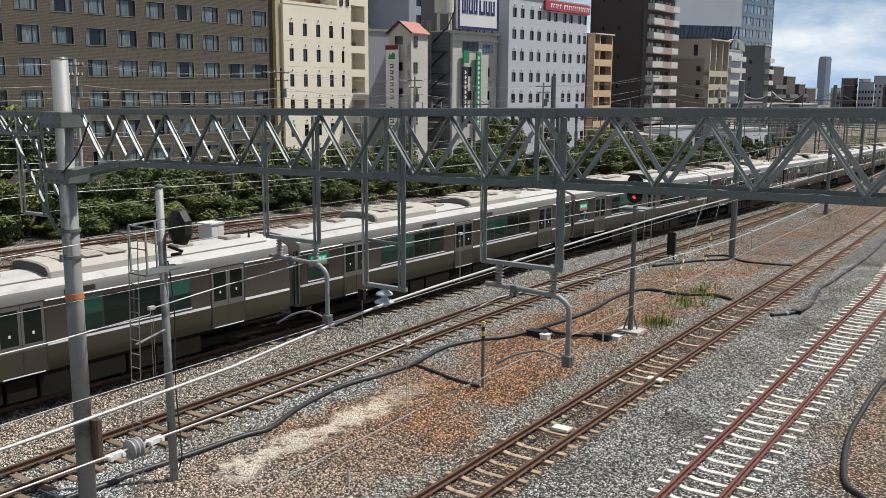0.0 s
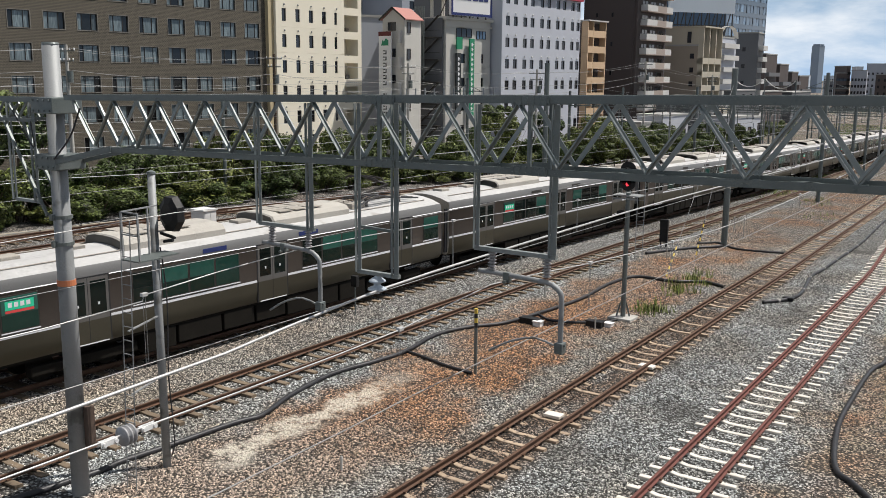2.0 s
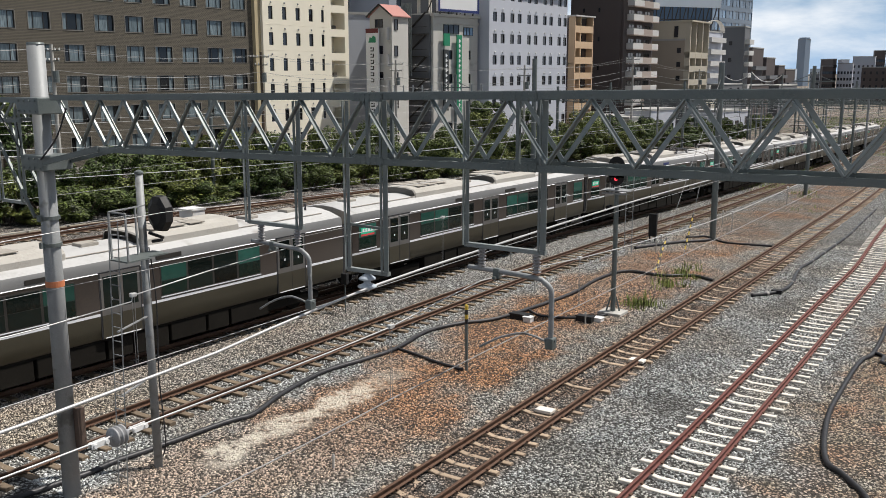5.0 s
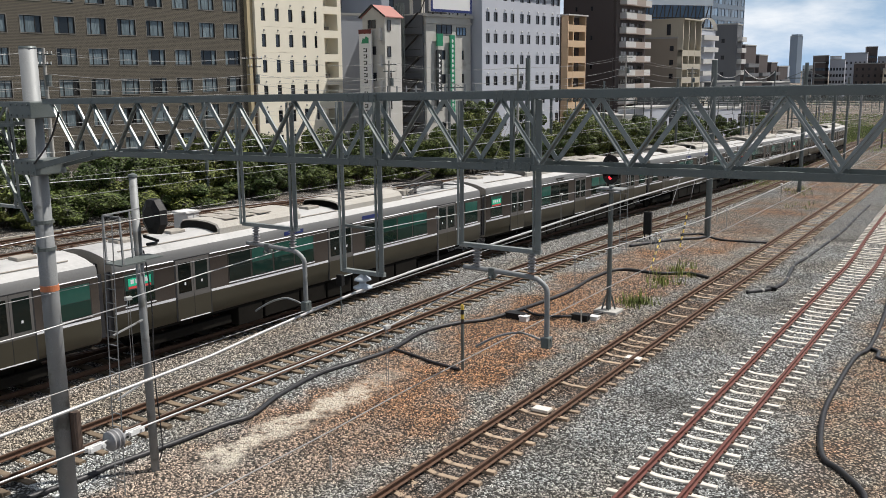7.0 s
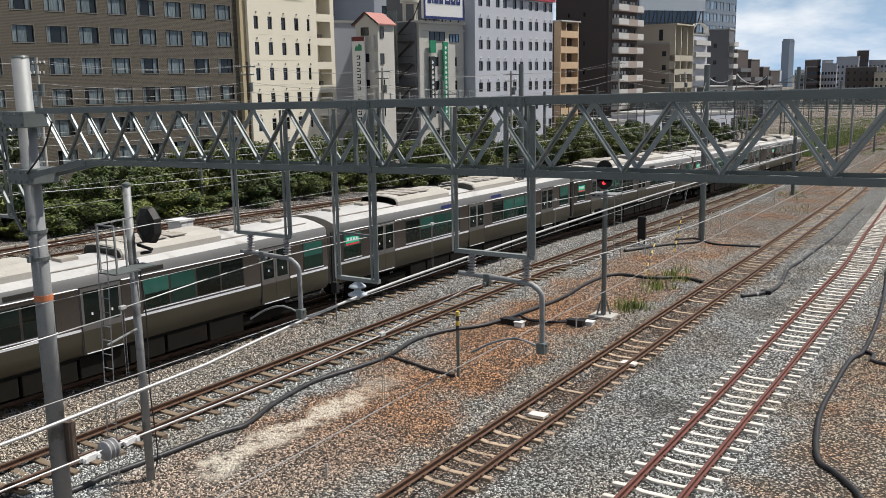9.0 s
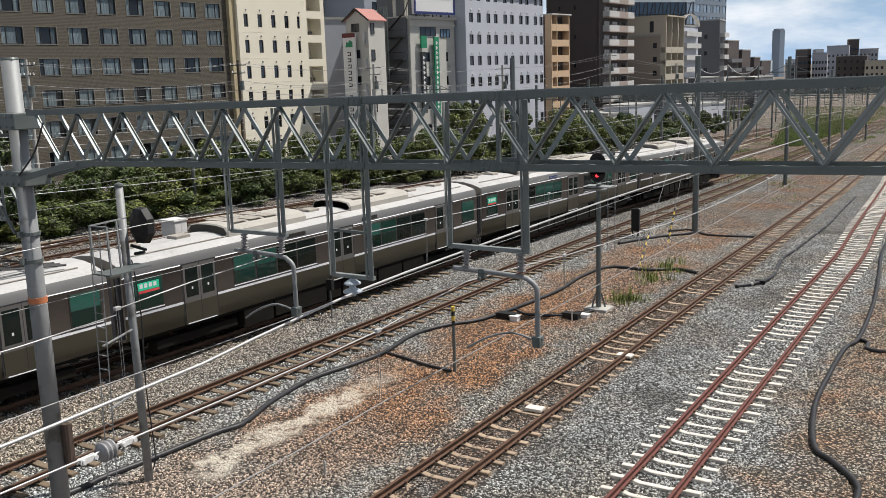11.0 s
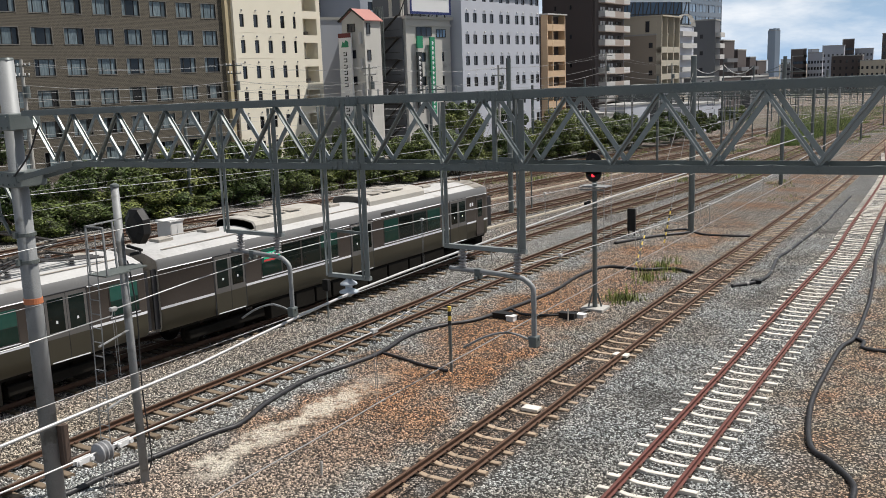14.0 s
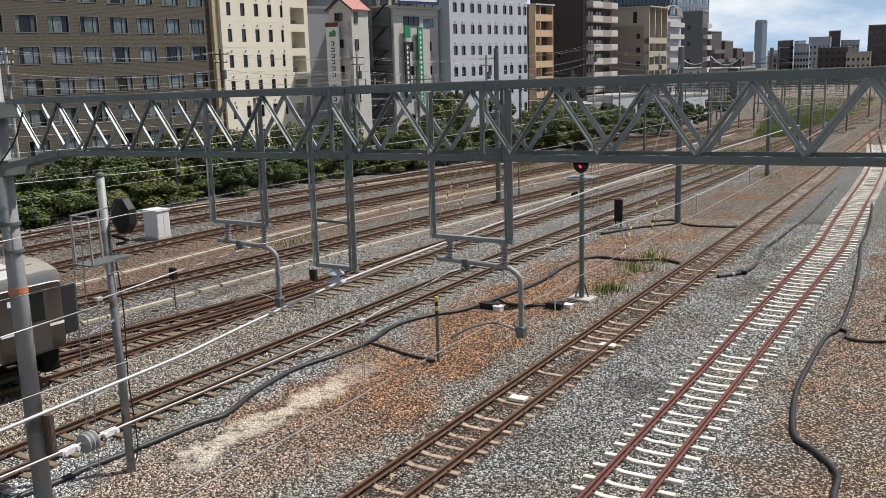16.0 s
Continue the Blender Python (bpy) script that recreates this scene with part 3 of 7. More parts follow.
def build_ballast():
    """Loose angular stones over the near yard."""
    rng = np.random.default_rng(7)
    count = 215000
    u = rng.random(count)
    y = 11.0 + 41.0 * u ** 1.55
    x = rng.uniform(-1, 1, count)
    lo, hi = -23.5 - 0.10 * y, 1.5 - 0.02 * y
    x = lo + (hi - lo) * (x + 1) / 2
    bare = (x > -16.1) & (x < -14.95) & (y > 13.6) & (y < 20.2) & (rng.random(count) < 0.8)
    for key, keep in (("white", 0.75), ("middle", 0.6), ("near", 0.5)):
        ly = np.arange(10.0, 54.0, 1.0)
        d = np.abs(x - np.interp(y, ly, [line_x(key, v) for v in ly]))
        bare |= np.abs(d - 0.567) < 0.085
        bare |= (d < 1.0) & (rng.random(count) > keep)
    x, y = x[~bare], y[~bare]
    n = len(x)
    z = np.array([level(v) for v in y]) + GROUND + rng.uniform(-0.012, 0.012, n)
    size = rng.uniform(0.017, 0.037, n) * np.where(rng.random(n) < 0.05, 1.5, 1.0)
    corner = np.array([(1, 0, 0), (-1, 0, 0), (0, 1, 0), (0, -1, 0), (0, 0, 1), (0, 0, -1)], float)
    tri = np.array([(0, 2, 4), (2, 1, 4), (1, 3, 4), (3, 0, 4), (2, 0, 5), (1, 2, 5), (3, 1, 5), (0, 3, 5)])
    v = corner[None] * rng.uniform(0.6, 1.25, (n, 6, 1)) + rng.uniform(-0.25, 0.25, (n, 6, 3))
    a, t = rng.uniform(0, 6.283, n), rng.uniform(-0.7, 0.7, n)
    ca, sa, ct, st = np.cos(a)[:, None], np.sin(a)[:, None], np.cos(t)[:, None], np.sin(t)[:, None]
    vx, vy, vz = v[..., 0], v[..., 1], v[..., 2] * 0.8
    vy, vz = vy * ct - vz * st, vy * st + vz * ct
    vx, vy = vx * ca - vy * sa, vx * sa + vy * ca
    co = np.stack([vx, vy, vz], -1) * size[:, None, None] + np.stack([x, y, z], -1)[:, None, :]
    idx = (tri[None] + 6 * np.arange(n)[:, None, None]).reshape(-1)
    me = bpy.data.meshes.new("ballast")
    me.vertices.add(6 * n)
    me.vertices.foreach_set("co", co.reshape(-1))
    me.loops.add(len(idx))
    me.loops.foreach_set("vertex_index", idx.astype(np.int32))
    me.polygons.add(8 * n)
    me.polygons.foreach_set("loop_start", np.arange(0, 24 * n, 3, dtype=np.int32))
    me.update(calc_edges=True)
    me.materials.append(ground_material(True))
    tagged(new("ballast", me), "loose angular grey and rusty ballast stones", "ballast", kind="stuff")


build_ballast()


def rail_sweep(bm, key, off, y0, y1, step=2.0, mi=(0, 1)):
    """A flat-bottomed rail along a line, off metres from its middle."""
    prof = [(-0.063, -0.15), (0.063, -0.15), (0.063, -0.135), (0.012, -0.12), (0.012, -0.045), (0.034, -0.035), (0.034, -0.006), (0.026, 0.0), (-0.026, 0.0), (-0.034, -0.006), (-0.034, -0.035), (-0.012, -0.045), (-0.012, -0.12), (-0.063, -0.135)]
    k = int((y1 - y0) / step)
    rings = []
    for i in range(k + 1):
        y = y0 + (y1 - y0) * i / k
        x = (key(y) if callable(key) else line_x(key, y)) + off
        rings.append([bm.verts.new((x + px, y, level(y) + pz)) for px, pz in prof])
    for a, b in zip(rings, rings[1:]):
        for i in range(len(prof)):
            j = (i + 1) % len(prof)
            bm.faces.new((a[i], b[i], b[j], a[j])).material_index = mi[1] if i == 7 else mi[0]
    bm.faces.new(rings[0])
    bm.faces.new(rings[-1][::-1])


def sleeper_mesh(length, width, dip):
    """A sleeper whose top sinks towards the middle."""
    bm = bmesh.new()
    prof = [(-0.5, -0.15), (-0.28, -0.15), (-0.16, -0.15 - dip), (0.16, -0.15 - dip), (0.28, -0.15), (0.5, -0.15)]
    rows = []
    for u, z in prof:
        x = u * length
        rows.append([bm.verts.new(p) for p in ((x, -width / 2, -0.32), (x, -width / 2, z - 0.012), (x, -width / 2 + 0.02, z), (x, width / 2 - 0.02, z), (x, width / 2, z - 0.012), (x, width / 2, -0.32))])
    for a, b in zip(rows, rows[1:]):
        for i in range(5):
            bm.faces.new((a[i], b[i], b[i + 1], a[i + 1]))
    bm.faces.new(rows[0])
    bm.faces.new(rows[-1][::-1])
    return bm


def build_track(key, label, y0, y1, s0, s1, rail_mats, sleeper_mat, length, width, dip, spacing=0.64, seed=1, sink=0.05):
    root = thing("track", label, "railway track", "yard tracks", "structure")
    for off in (-0.567, 0.567):
        bm = bmesh.new()
        rail_sweep(bm, key, off, y0, y1)
        part("rail", bm, list(rail_mats), root)
    first = None
    rnd = random.Random(seed)
    count = min(298, int((s1 - s0) / spacing))
    for i in range(count):
        y = s0 + i * spacing + rnd.uniform(-0.015, 0.015)
        m = Matrix.Translation((line_x(key, y) + rnd.uniform(-0.02, 0.02), y, level(y) + rnd.uniform(-sink, 0.004))) @ Matrix.Rotation(rnd.uniform(-0.012, 0.012), 4, "Z")
        if first is None:
            first = part("sleeper", sleeper_mesh(length, width, dip), sleeper_mat, root)
            first.matrix_local = m
        else:
            share("sleeper", first, root, m)
    # rail fastenings: one joined mesh
    bm = bmesh.new()
    for i in range(min(count, 90)):
        y = s0 + i * spacing
        for off in (-0.567, 0.567):
            x, z = line_x(key, y) + off, level(y)
            for s in (-1, 1):
                box(bm, x + s * 0.075 - 0.03, y - 0.05, z - 0.152, x + s * 0.075 + 0.03, y + 0.05, z - 0.118)
    tagged(part("rail_fastening", bm, RAIL, root), kind="stuff")
    return root


build_track("white", "railway track with red-rusted rails on white concrete sleepers", -20, 140, 4, 120, (RAIL_RED, RAIL_RED), SLEEPER_W, 2.0, 0.145, 0.05, 0.64, 1, 0.035)
build_track("middle", "railway track with rusted rails on tan concrete sleepers", -20, 260, 6, 150, (RAIL, RAIL), SLEEPER_M, 1.8, 0.15, 0.05, 0.64, 2, 0.07)
build_track("near", "railway track with brown rails on weathered sleepers", -20, 260, 6, 150, (RAIL, SHINY), SLEEPER_N, 2.0, 0.19, 0.03, 0.64, 3)
build_track("train", "railway track with worn rails carrying the train", -80, 300, 8, 150, (RAIL, SHINY), SLEEPER_N, 2.0, 0.19, 0.02, 0.64, 4)
build_track("second", "railway track with brown rails in grey ballast", -30, 136, 14, 150, (RAIL, SHINY), SLEEPER_N, 2.0, 0.2, 0.02, 0.68, 5)
build_track("third", "railway track with rusted rails beside a soil strip", -30, 150, 18, 150, (RAIL, RAIL), SLEEPER_N, 2.0, 0.2, 0.02, 0.7, 6)
build_track("fourth", "railway track with rusted rails beyond the yard", -30, 190, 20, 150, (RAIL, RAIL), SLEEPER_N, 2.0, 0.2, 0.02, 0.7, 7)
build_track("fifth", "railway track with rusted rails beside the hedge", -30, 190, 20, 150, (RAIL, RAIL), SLEEPER_N, 2.0, 0.2, 0.02, 0.7, 8)


# ---------------------------------------------------------------- the gantry over the tracks
GY0, GY1 = 10.80, 11.40


def beam_z(x, z):
    """Heights along the beam, which rises a little towards the near side."""
    return z + 0.0175 * (x + 16.7)


def build_gantry():
    root = thing("gantry", "galvanised steel lattice gantry spanning the tracks on a round pole", "gantry")
    x0, x1 = -15.95, 8.6
    for y, s in ((GY0, 1), (GY1, -1)):
        for z, h in ((8.175, 0.105), (7.225, 0.092)):
            bm = bmesh.new()
            xa = x0 if z > 8 else -14.6
            bar(bm, (xa, y, beam_z(xa, z)), (x1, y, beam_z(x1, z)), 0.012, h)
            bar(bm, (xa, y + s * 0.055, beam_z(xa, z + (h / 2 - 0.006) * (1 if z > 8 else -1))), (x1, y + s * 0.055, beam_z(x1, z + (h / 2 - 0.006) * (1 if z > 8 else -1))), 0.10, 0.012)
            part("chord", bm, GALV, root)
        # sloping end of the lower chord up to the pole
        bm = bmesh.new()
        bar(bm, (-16.35, y, beam_z(-16.35, 6.92)), (-14.6, y, beam_z(-14.6, 7.24)), 0.05, 0.11)
        part("chord", bm, GALV, root)
        tops = [-6.05 + 1.21 * k for k in range(-8, 12)]
        for k, xt in enumerate(tops):
            for lap, xb in ((0.0, xt - 0.605), (0.013, xt + 0.605)):
                if xb < -15.6 or xb > x1 - 0.1:
                    continue
                bm = bmesh.new()
                a, b = (xt, y + s * (0.02 + lap), beam_z(xt, 8.12)), (xb, y + s * (0.02 + lap), beam_z(xb, 7.28))
                bar(bm, a, b, 0.065, 0.010)
                bar(bm, (a[0], a[1] + s * 0.03, a[2]), (b[0], b[1] + s * 0.03, b[2]), 0.010, 0.065)
                part("lattice_bar", bm, GALV_LAT, root)
    # cross ties between the two lattice planes
    for i, z in ((0, 8.17), (1, 7.22)):
        for k in range(-8, 12):
            x = -6.05 + 1.21 * k + (0.605 if i else 0)
            if x < -15.6:
                continue
            for xa, ya, xb, yb, w in ((x, GY0, x, GY1, 0.06), (x, GY0, x + 0.605, GY1, 0.05), (x + 0.605, GY1, x + 1.21, GY0, 0.05)):
                bm = bmesh.new()
                bar(bm, (xa, ya, beam_z(xa, z)), (xb, yb, beam_z(xb, z)), w, 0.011)
                part("cross_tie", bm, GALV, root)
    # splice plates with bolts at two joints
    for x in (-8.35, -5.85):
        for y, s in ((GY0, -1), (GY1, 1)):
            for z in (8.16, 7.24):
                bm = bmesh.new()
                box(bm, x - 0.28, y + s * 0.012, beam_z(x, z) - 0.06, x + 0.28, y + s * 0.022, beam_z(x, z) + 0.06)
                for j in range(6):
                    for dz in (-0.035, 0.035):
                        bx = x - 0.24 + j * 0.096
                        box(bm, bx - 0.014, y + s * 0.022, beam_z(x, z) + dz - 0.014, bx + 0.014, y + s * 0.036, beam_z(x, z) + dz + 0.014)
                part("splice_plate", bm, GALV, root)
            bm = bmesh.new()
            bar(bm, (x, y, beam_z(x, 7.24)), (x, y, beam_z(x, 8.16)), 0.05, 0.05)
            part("upright", bm, GALV, root)
    # small upright pins on the top chord
    for i in range(10):
        x = -8.3 + i * 0.17
        bm = bmesh.new()
        rod(bm, (x, GY1, beam_z(x, 8.2)), (x, GY1, beam_z(x, 8.32)), 0.012, n=6)
        part("bolt", bm, GALV_PALE, root)
    # far support, out of sight past the near tracks
    bm = bmesh.new()
    rod(bm, (8.2, 11.1, -1.0), (8.2, 11.1, 9.4), 0.175, 0.16, 20)
    part("pole", bm, GALV_PALE, root)
    # main pole with its clamps
    bm = bmesh.new()
    rod(bm, (-16.72, 11.1, -1.0), (-16.72, 11.1, 9.2), 0.185, 0.165, 24)
    pole = part("pole", bm, GALV_PALE, root, "pale galvanised steel pole", smooth=True)
    bm = bmesh.new()
    rod(bm, (-16.72, 11.1, 9.2), (-16.72, 11.1, 9.24), 0.172, 0.15, 24)
    part("pole_cap", bm, GALV, pole)
    bm = bmesh.new()
    rod(bm, (-16.72, 11.1, 4.36), (-16.72, 11.1, 4.48), 0.187, n=24)
    part("painted_band", bm, ORANGE, pole, "orange painted band")
    for z0, z1 in ((7.86, 8.18), (6.76, 7.06)):
        bm = bmesh.new()
        soft_box(bm, -17.0, 10.76, z0, -16.3, 11.44, z1, 0.02)
        for j in range(4):
            for zz in (z0 + 0.06, z1 - 0.06):
                rod(bm, (-16.92 + 0.18 * j, 10.74, zz), (-16.92 + 0.18 * j, 10.762, zz), 0.022, n=6)
        part("clamp_plate", bm, GALV, root)
    for z in (5.75, 5.2):
        bm = bmesh.new()
        spun(bm, [(0.185, 0), (0.205, 0), (0.205, 0.07), (0.185, 0.07)], 20, Matrix.Translation((-16.72, 11.1, z)))
        box(bm, -16.76, 10.84, z - 0.02, -16.68, 10.92, z + 0.1)
        part("collar", bm, GALV, root)
    # dark cable box strapped low on the pole
    bm = bmesh.new()
    soft_box(bm, -16.56, 11.16, 0.85, -16.40, 11.34, 1.75, 0.02)
    part("cable_box", bm, surface("rusty_cover", (0.06, 0.04, 0.03), (0.13, 0.09, 0.07), 6, 0.8), root)
    # bracing cables
    bm = bmesh.new()
    tube(bm, smooth_path([(-15.4, 10.75, 8.0), (-15.75, 10.74, 7.45), (-16.3, 10.74, 7.0)]), 0.018, 6)
    tube(bm, smooth_path([(-17.0, 10.74, 7.7), (-16.9, 10.7, 7.2), (-17.6, 10.74, 7.9)]), 0.014, 6)
    part("loose_cable", bm, BLACK, root)
    # the lighter beam that runs on past the pole, over the far tracks
    for y in (GY0 + 0.05, GY1 - 0.05):
        bm = bmesh.new()
        for z, h in ((8.12, 0.09), (7.72, 0.07)):
            bar(bm, (-50.0, y, z - 0.25), (-17.0, y, z), 0.05, h)
        for k in range(40):
            x = -17.2 - 0.8 * k
            zt, zb = 8.12 + 0.0076 * (x + 17), 7.72 + 0.0076 * (x + 17)
            bar(bm, (x, y, zt), (x - 0.4, y, zb), 0.035, 0.035)
            bar(bm, (x - 0.4, y, zb), (x - 0.8, y, zt), 0.035, 0.035)
        part("far_beam", bm, GALV, root)
    bm = bmesh.new()
    for y in (GY0 + 0.1, GY1 - 0.1):
        bar(bm, (-16.9, y, 5.8), (-18.15, y, 7.62), 0.05, 0.05)
        bar(bm, (-18.15, y, 7.62), (-18.6, y, 8.05), 0.04, 0.04)
        bar(bm, (-18.15, y, 7.62), (-17.6, y, 8.05), 0.04, 0.04)
    part("knee_brace", bm, GALV, root)
    bm = bmesh.new()
    rod(bm, (-48.0, 11.1, -1.0), (-48.0, 11.1, 9.0), 0.16, 0.15, 16)
    part("pole", bm, GALV_PALE, root)
    return root


build_gantry()


def insulator_stack(bm, x, y, z0, z1, r=0.065, n=6):
    prof = []
    h = (z1 - z0) / n
    for i in range(n):
        z = z0 + i * h
        prof += [(r * 0.5, z), (r, z + h * 0.3), (r * 0.95, z + h * 0.45), (r * 0.5, z + h * 0.75)]
    prof.append((r * 0.5, z1))
    spun(bm, prof, 14, Matrix.Translation((x, y, 0)))


def hanger(xl, xr, zb, bolts=True):
    """A steel frame hung from the beam: two uprights and a cross bar."""
    root = thing("hanger_frame", "galvanised steel hanger frame bolted under the gantry beam", "hanger frame", "hanger frames under the gantry")
    for x, w in ((xl, 0.06), (xr, 0.09)):
        bm = bmesh.new()
        bar(bm, (x, 11.18, zb), (x, 11.18, beam_z(x, 8.1)), w, 0.012)
        bar(bm, (x - w / 2 + 0.006, 11.12, zb), (x - w / 2 + 0.006, 11.12, beam_z(x, 8.1)), 0.012, 0.05)
        for z in (7.0, 7.08, 7.5, 7.6, 7.7):
            rod(bm, (x, 11.165, z), (x, 11.172, z), 0.014, n=6)
        part("upright", bm, GALV_MID, root)
    bm = bmesh.new()
    bar(bm, (xl - 0.04, 11.2, zb), (xr + 0.04, 11.2, zb), 0.08, 0.06)
    part("cross_bar", bm, GALV_MID, root)
    return root


def pull_off(xl, xr, zb):
    """Two insulators under a hanger frame, a bent tube and a steady arm."""
    root = thing("pull_off_arm", "bent galvanised tube on two grey insulators holding the wires", "catenary arm", "catenary arms")
    za = zb - 0.33
    for x in (xl + 0.24, xr - 0.1):
        bm = bmesh.new()
        insulator_stack(bm, x, 11.2, za + 0.03, zb - 0.03)
        part("insulator", bm, BROWN_INSULATOR, root, "ribbed grey insulator", smooth=True)
    bm = bmesh.new()
    xe = xr + 0.14
    pts = [(xl + 0.02, 11.2, za), (xl + 0.5, 11.2, za - 0.01), (xr - 0.1, 11.2, za - 0.04), (xe - 0.12, 11.2, za - 0.08), (xe - 0.02, 11.2, za - 0.16), (xe, 11.2, za - 0.32), (xe, 11.2, za - 0.95)]
    tube(bm, smooth_path(pts, 0.05), 0.038, 12)
    part("bent_tube", bm, GALV_PALE, root, smooth=True)
    bm = bmesh.new()
    soft_box(bm, xe - 0.06, 11.13, za - 1.02, xe + 0.06, 11.27, za - 0.86, 0.015)
    rod(bm, (xe - 0.09, 11.2, za - 0.9), (xe + 0.08, 11.2, za - 0.9), 0.02, n=8)
    part("clamp", bm, GALV, root)
    bm = bmesh.new()
    tube(bm, smooth_path([(xe - 0.06, 11.2, za - 0.93), (xe - 0.4, 11.2, za - 0.86), (xe - 0.8, 11.2, za - 0.98), (xe - 1.15, 11.2, za - 1.18)]), 0.017, 8)
    part("steady_arm", bm, GALV_PALE, root, smooth=True)
    bm = bmesh.new()
    soft_box(bm, xl + 0.44, 11.16, za - 0.12, xl + 0.54, 11.24, za + 0.03, 0.012)
    rod(bm, (xl + 0.49, 11.1, za - 0.1), (xl + 0.49, 11.3, za - 0.1), 0.025, n=8)
    part("messenger_clamp", bm, GALV, root)
    return xl + 0.49, za - 0.12


hanger(-11.2, -10.05, 6.17)
pull_off(-11.2, -10.05, 6.17)
hanger(-9.05, -8.33, 5.60)
hanger(-6.87, -5.65, 6.22)
pull_off(-6.87, -5.65, 6.22)
hanger(-21.6, -20.4, 6.0)
hanger(-18.4, -17.6, 6.0)


def small_tie(x0, x1, z):
    bm = bmesh.new()
    bar(bm, (x0, 11.2, z), (x1, 11.2, z - 0.02), 0.04, 0.04)
    ob = link("tie_bar", bm, GALV)
    tagged(ob, "thin steel tie bar across a hanger frame", "tie bar")


small_tie(-9.05, -8.33, 6.32)


def feeder_insulator(x, z):
    root = thing("feeder_insulator", "pale blue porcelain insulator under a hanger frame", "insulator")
    bm = bmesh.new()
    spun(bm, [(0.03, 0.02), (0.05, 0.0), (0.13, -0.05), (0.14, -0.075), (0.06, -0.10), (0.055, -0.14), (0.15, -0.18), (0.155, -0.205), (0.06, -0.235), (0.04, -0.27)], 18, Matrix.Translation((x, 11.2, z)))
    part("shed", bm, PORCELAIN, root, smooth=True)
    bm = bmesh.new()
    rod(bm, (x, 11.2, z + 0.06), (x, 11.2, z), 0.025, n=8)
    part("pin", bm, GALV, root)


feeder_insulator(-8.72, 5.55)


# ---------------------------------------------------------------- overhead wires
def wire(name, label, pts, r, material, parent=None):
    cu = bmesh.new()
    tube(cu, pts, r, 6)
    ob = link(name, cu, material, parent, smooth=True)
    if not parent:
        tagged(ob, label, "overhead wire", "overhead wires")
    return ob


def sagging(x0, x1, knots, step=1.5):
    """Points along the tracks through (y, z) knots; x runs evenly from x0 to x1."""
    out = smooth_path([(x0 + (x1 - x0) * (y - knots[0][0]) / (knots[-1][0] - knots[0][0]), y, z) for y, z in knots], step)
    return out


def catenary(x0, x1, mess, cont, droppers, thick=0.009):
    root = thing("catenary", "bronze messenger and contact wires with thin droppers", "overhead wire", "overhead wires")
    wire("messenger_wire", "", sagging(x0, x1, mess), thick, WIRE, root)
    wire("contact_wire", "", sagging(x0, x1, cont), 0.008, WIRE_DARK, root)
    ym, yc = mess, cont

    def z_on(knots, y):
        for (a, za), (b, zb) in zip(knots, knots[1:]):
            if a <= y <= b:
                return za + (zb - za) * (y - a) / (b - a)
        return knots[-1][1]
    for y in droppers:
        x = x0 + (x1 - x0) * (y - mess[0][0]) / (mess[-1][0] - mess[0][0])
        zt, zc = z_on(ym, y), z_on(yc, y)
        bm = bmesh.new()
        for dy in (-0.02, 0.02):
            rod(bm, (x, y + dy, zc), (x, y + dy, zt), 0.004, n=5)
        part("dropper", bm, WIRE_DARK, root)
        bm = bmesh.new()
        soft_box(bm, x - 0.03, y - 0.05, zt - 0.02, x + 0.03, y + 0.05, zt + 0.035, 0.01)
        part("dropper_clip", bm, WIRE, root)


catenary(-6.65, -6.65, [(-8, 5.65), (4, 5.52), (9, 5.53), (11.2, 5.7), (14.6, 5.45), (18.7, 5.23), (24, 5.05), (36, 5.1), (52, 5.5)],
         [(-8, 4.55), (6, 4.54), (11, 4.6), (24, 4.56), (52, 4.4)], (9.0, 14.6, 18.7, 24.0, 30, 36))
catenary(-10.4, -10.5, [(-8, 5.6), (6.6, 5.49), (8.1, 5.62), (11.2, 5.78), (15, 5.7), (20.5, 5.5), (30, 5.2), (44, 5.2), (60, 5.4)],
         [(-8, 4.6), (11, 4.62), (24, 4.6), (60, 4.3)], (8.1, 16, 22, 30, 40))


def feeder():
    root = thing("feeder_wire", "thick bright aluminium feeder wire under the gantry", "overhead wire", "overhead wires")
    wire("feeder_strand", "", sagging(-8.6, -8.7, [(-10, 5.0), (5.3, 5.07), (8.9, 5.22), (11.2, 5.36), (14.3, 5.40), (20, 5.42), (27, 5.36), (50, 5.0)]), 0.021, WIRE, root)


feeder()


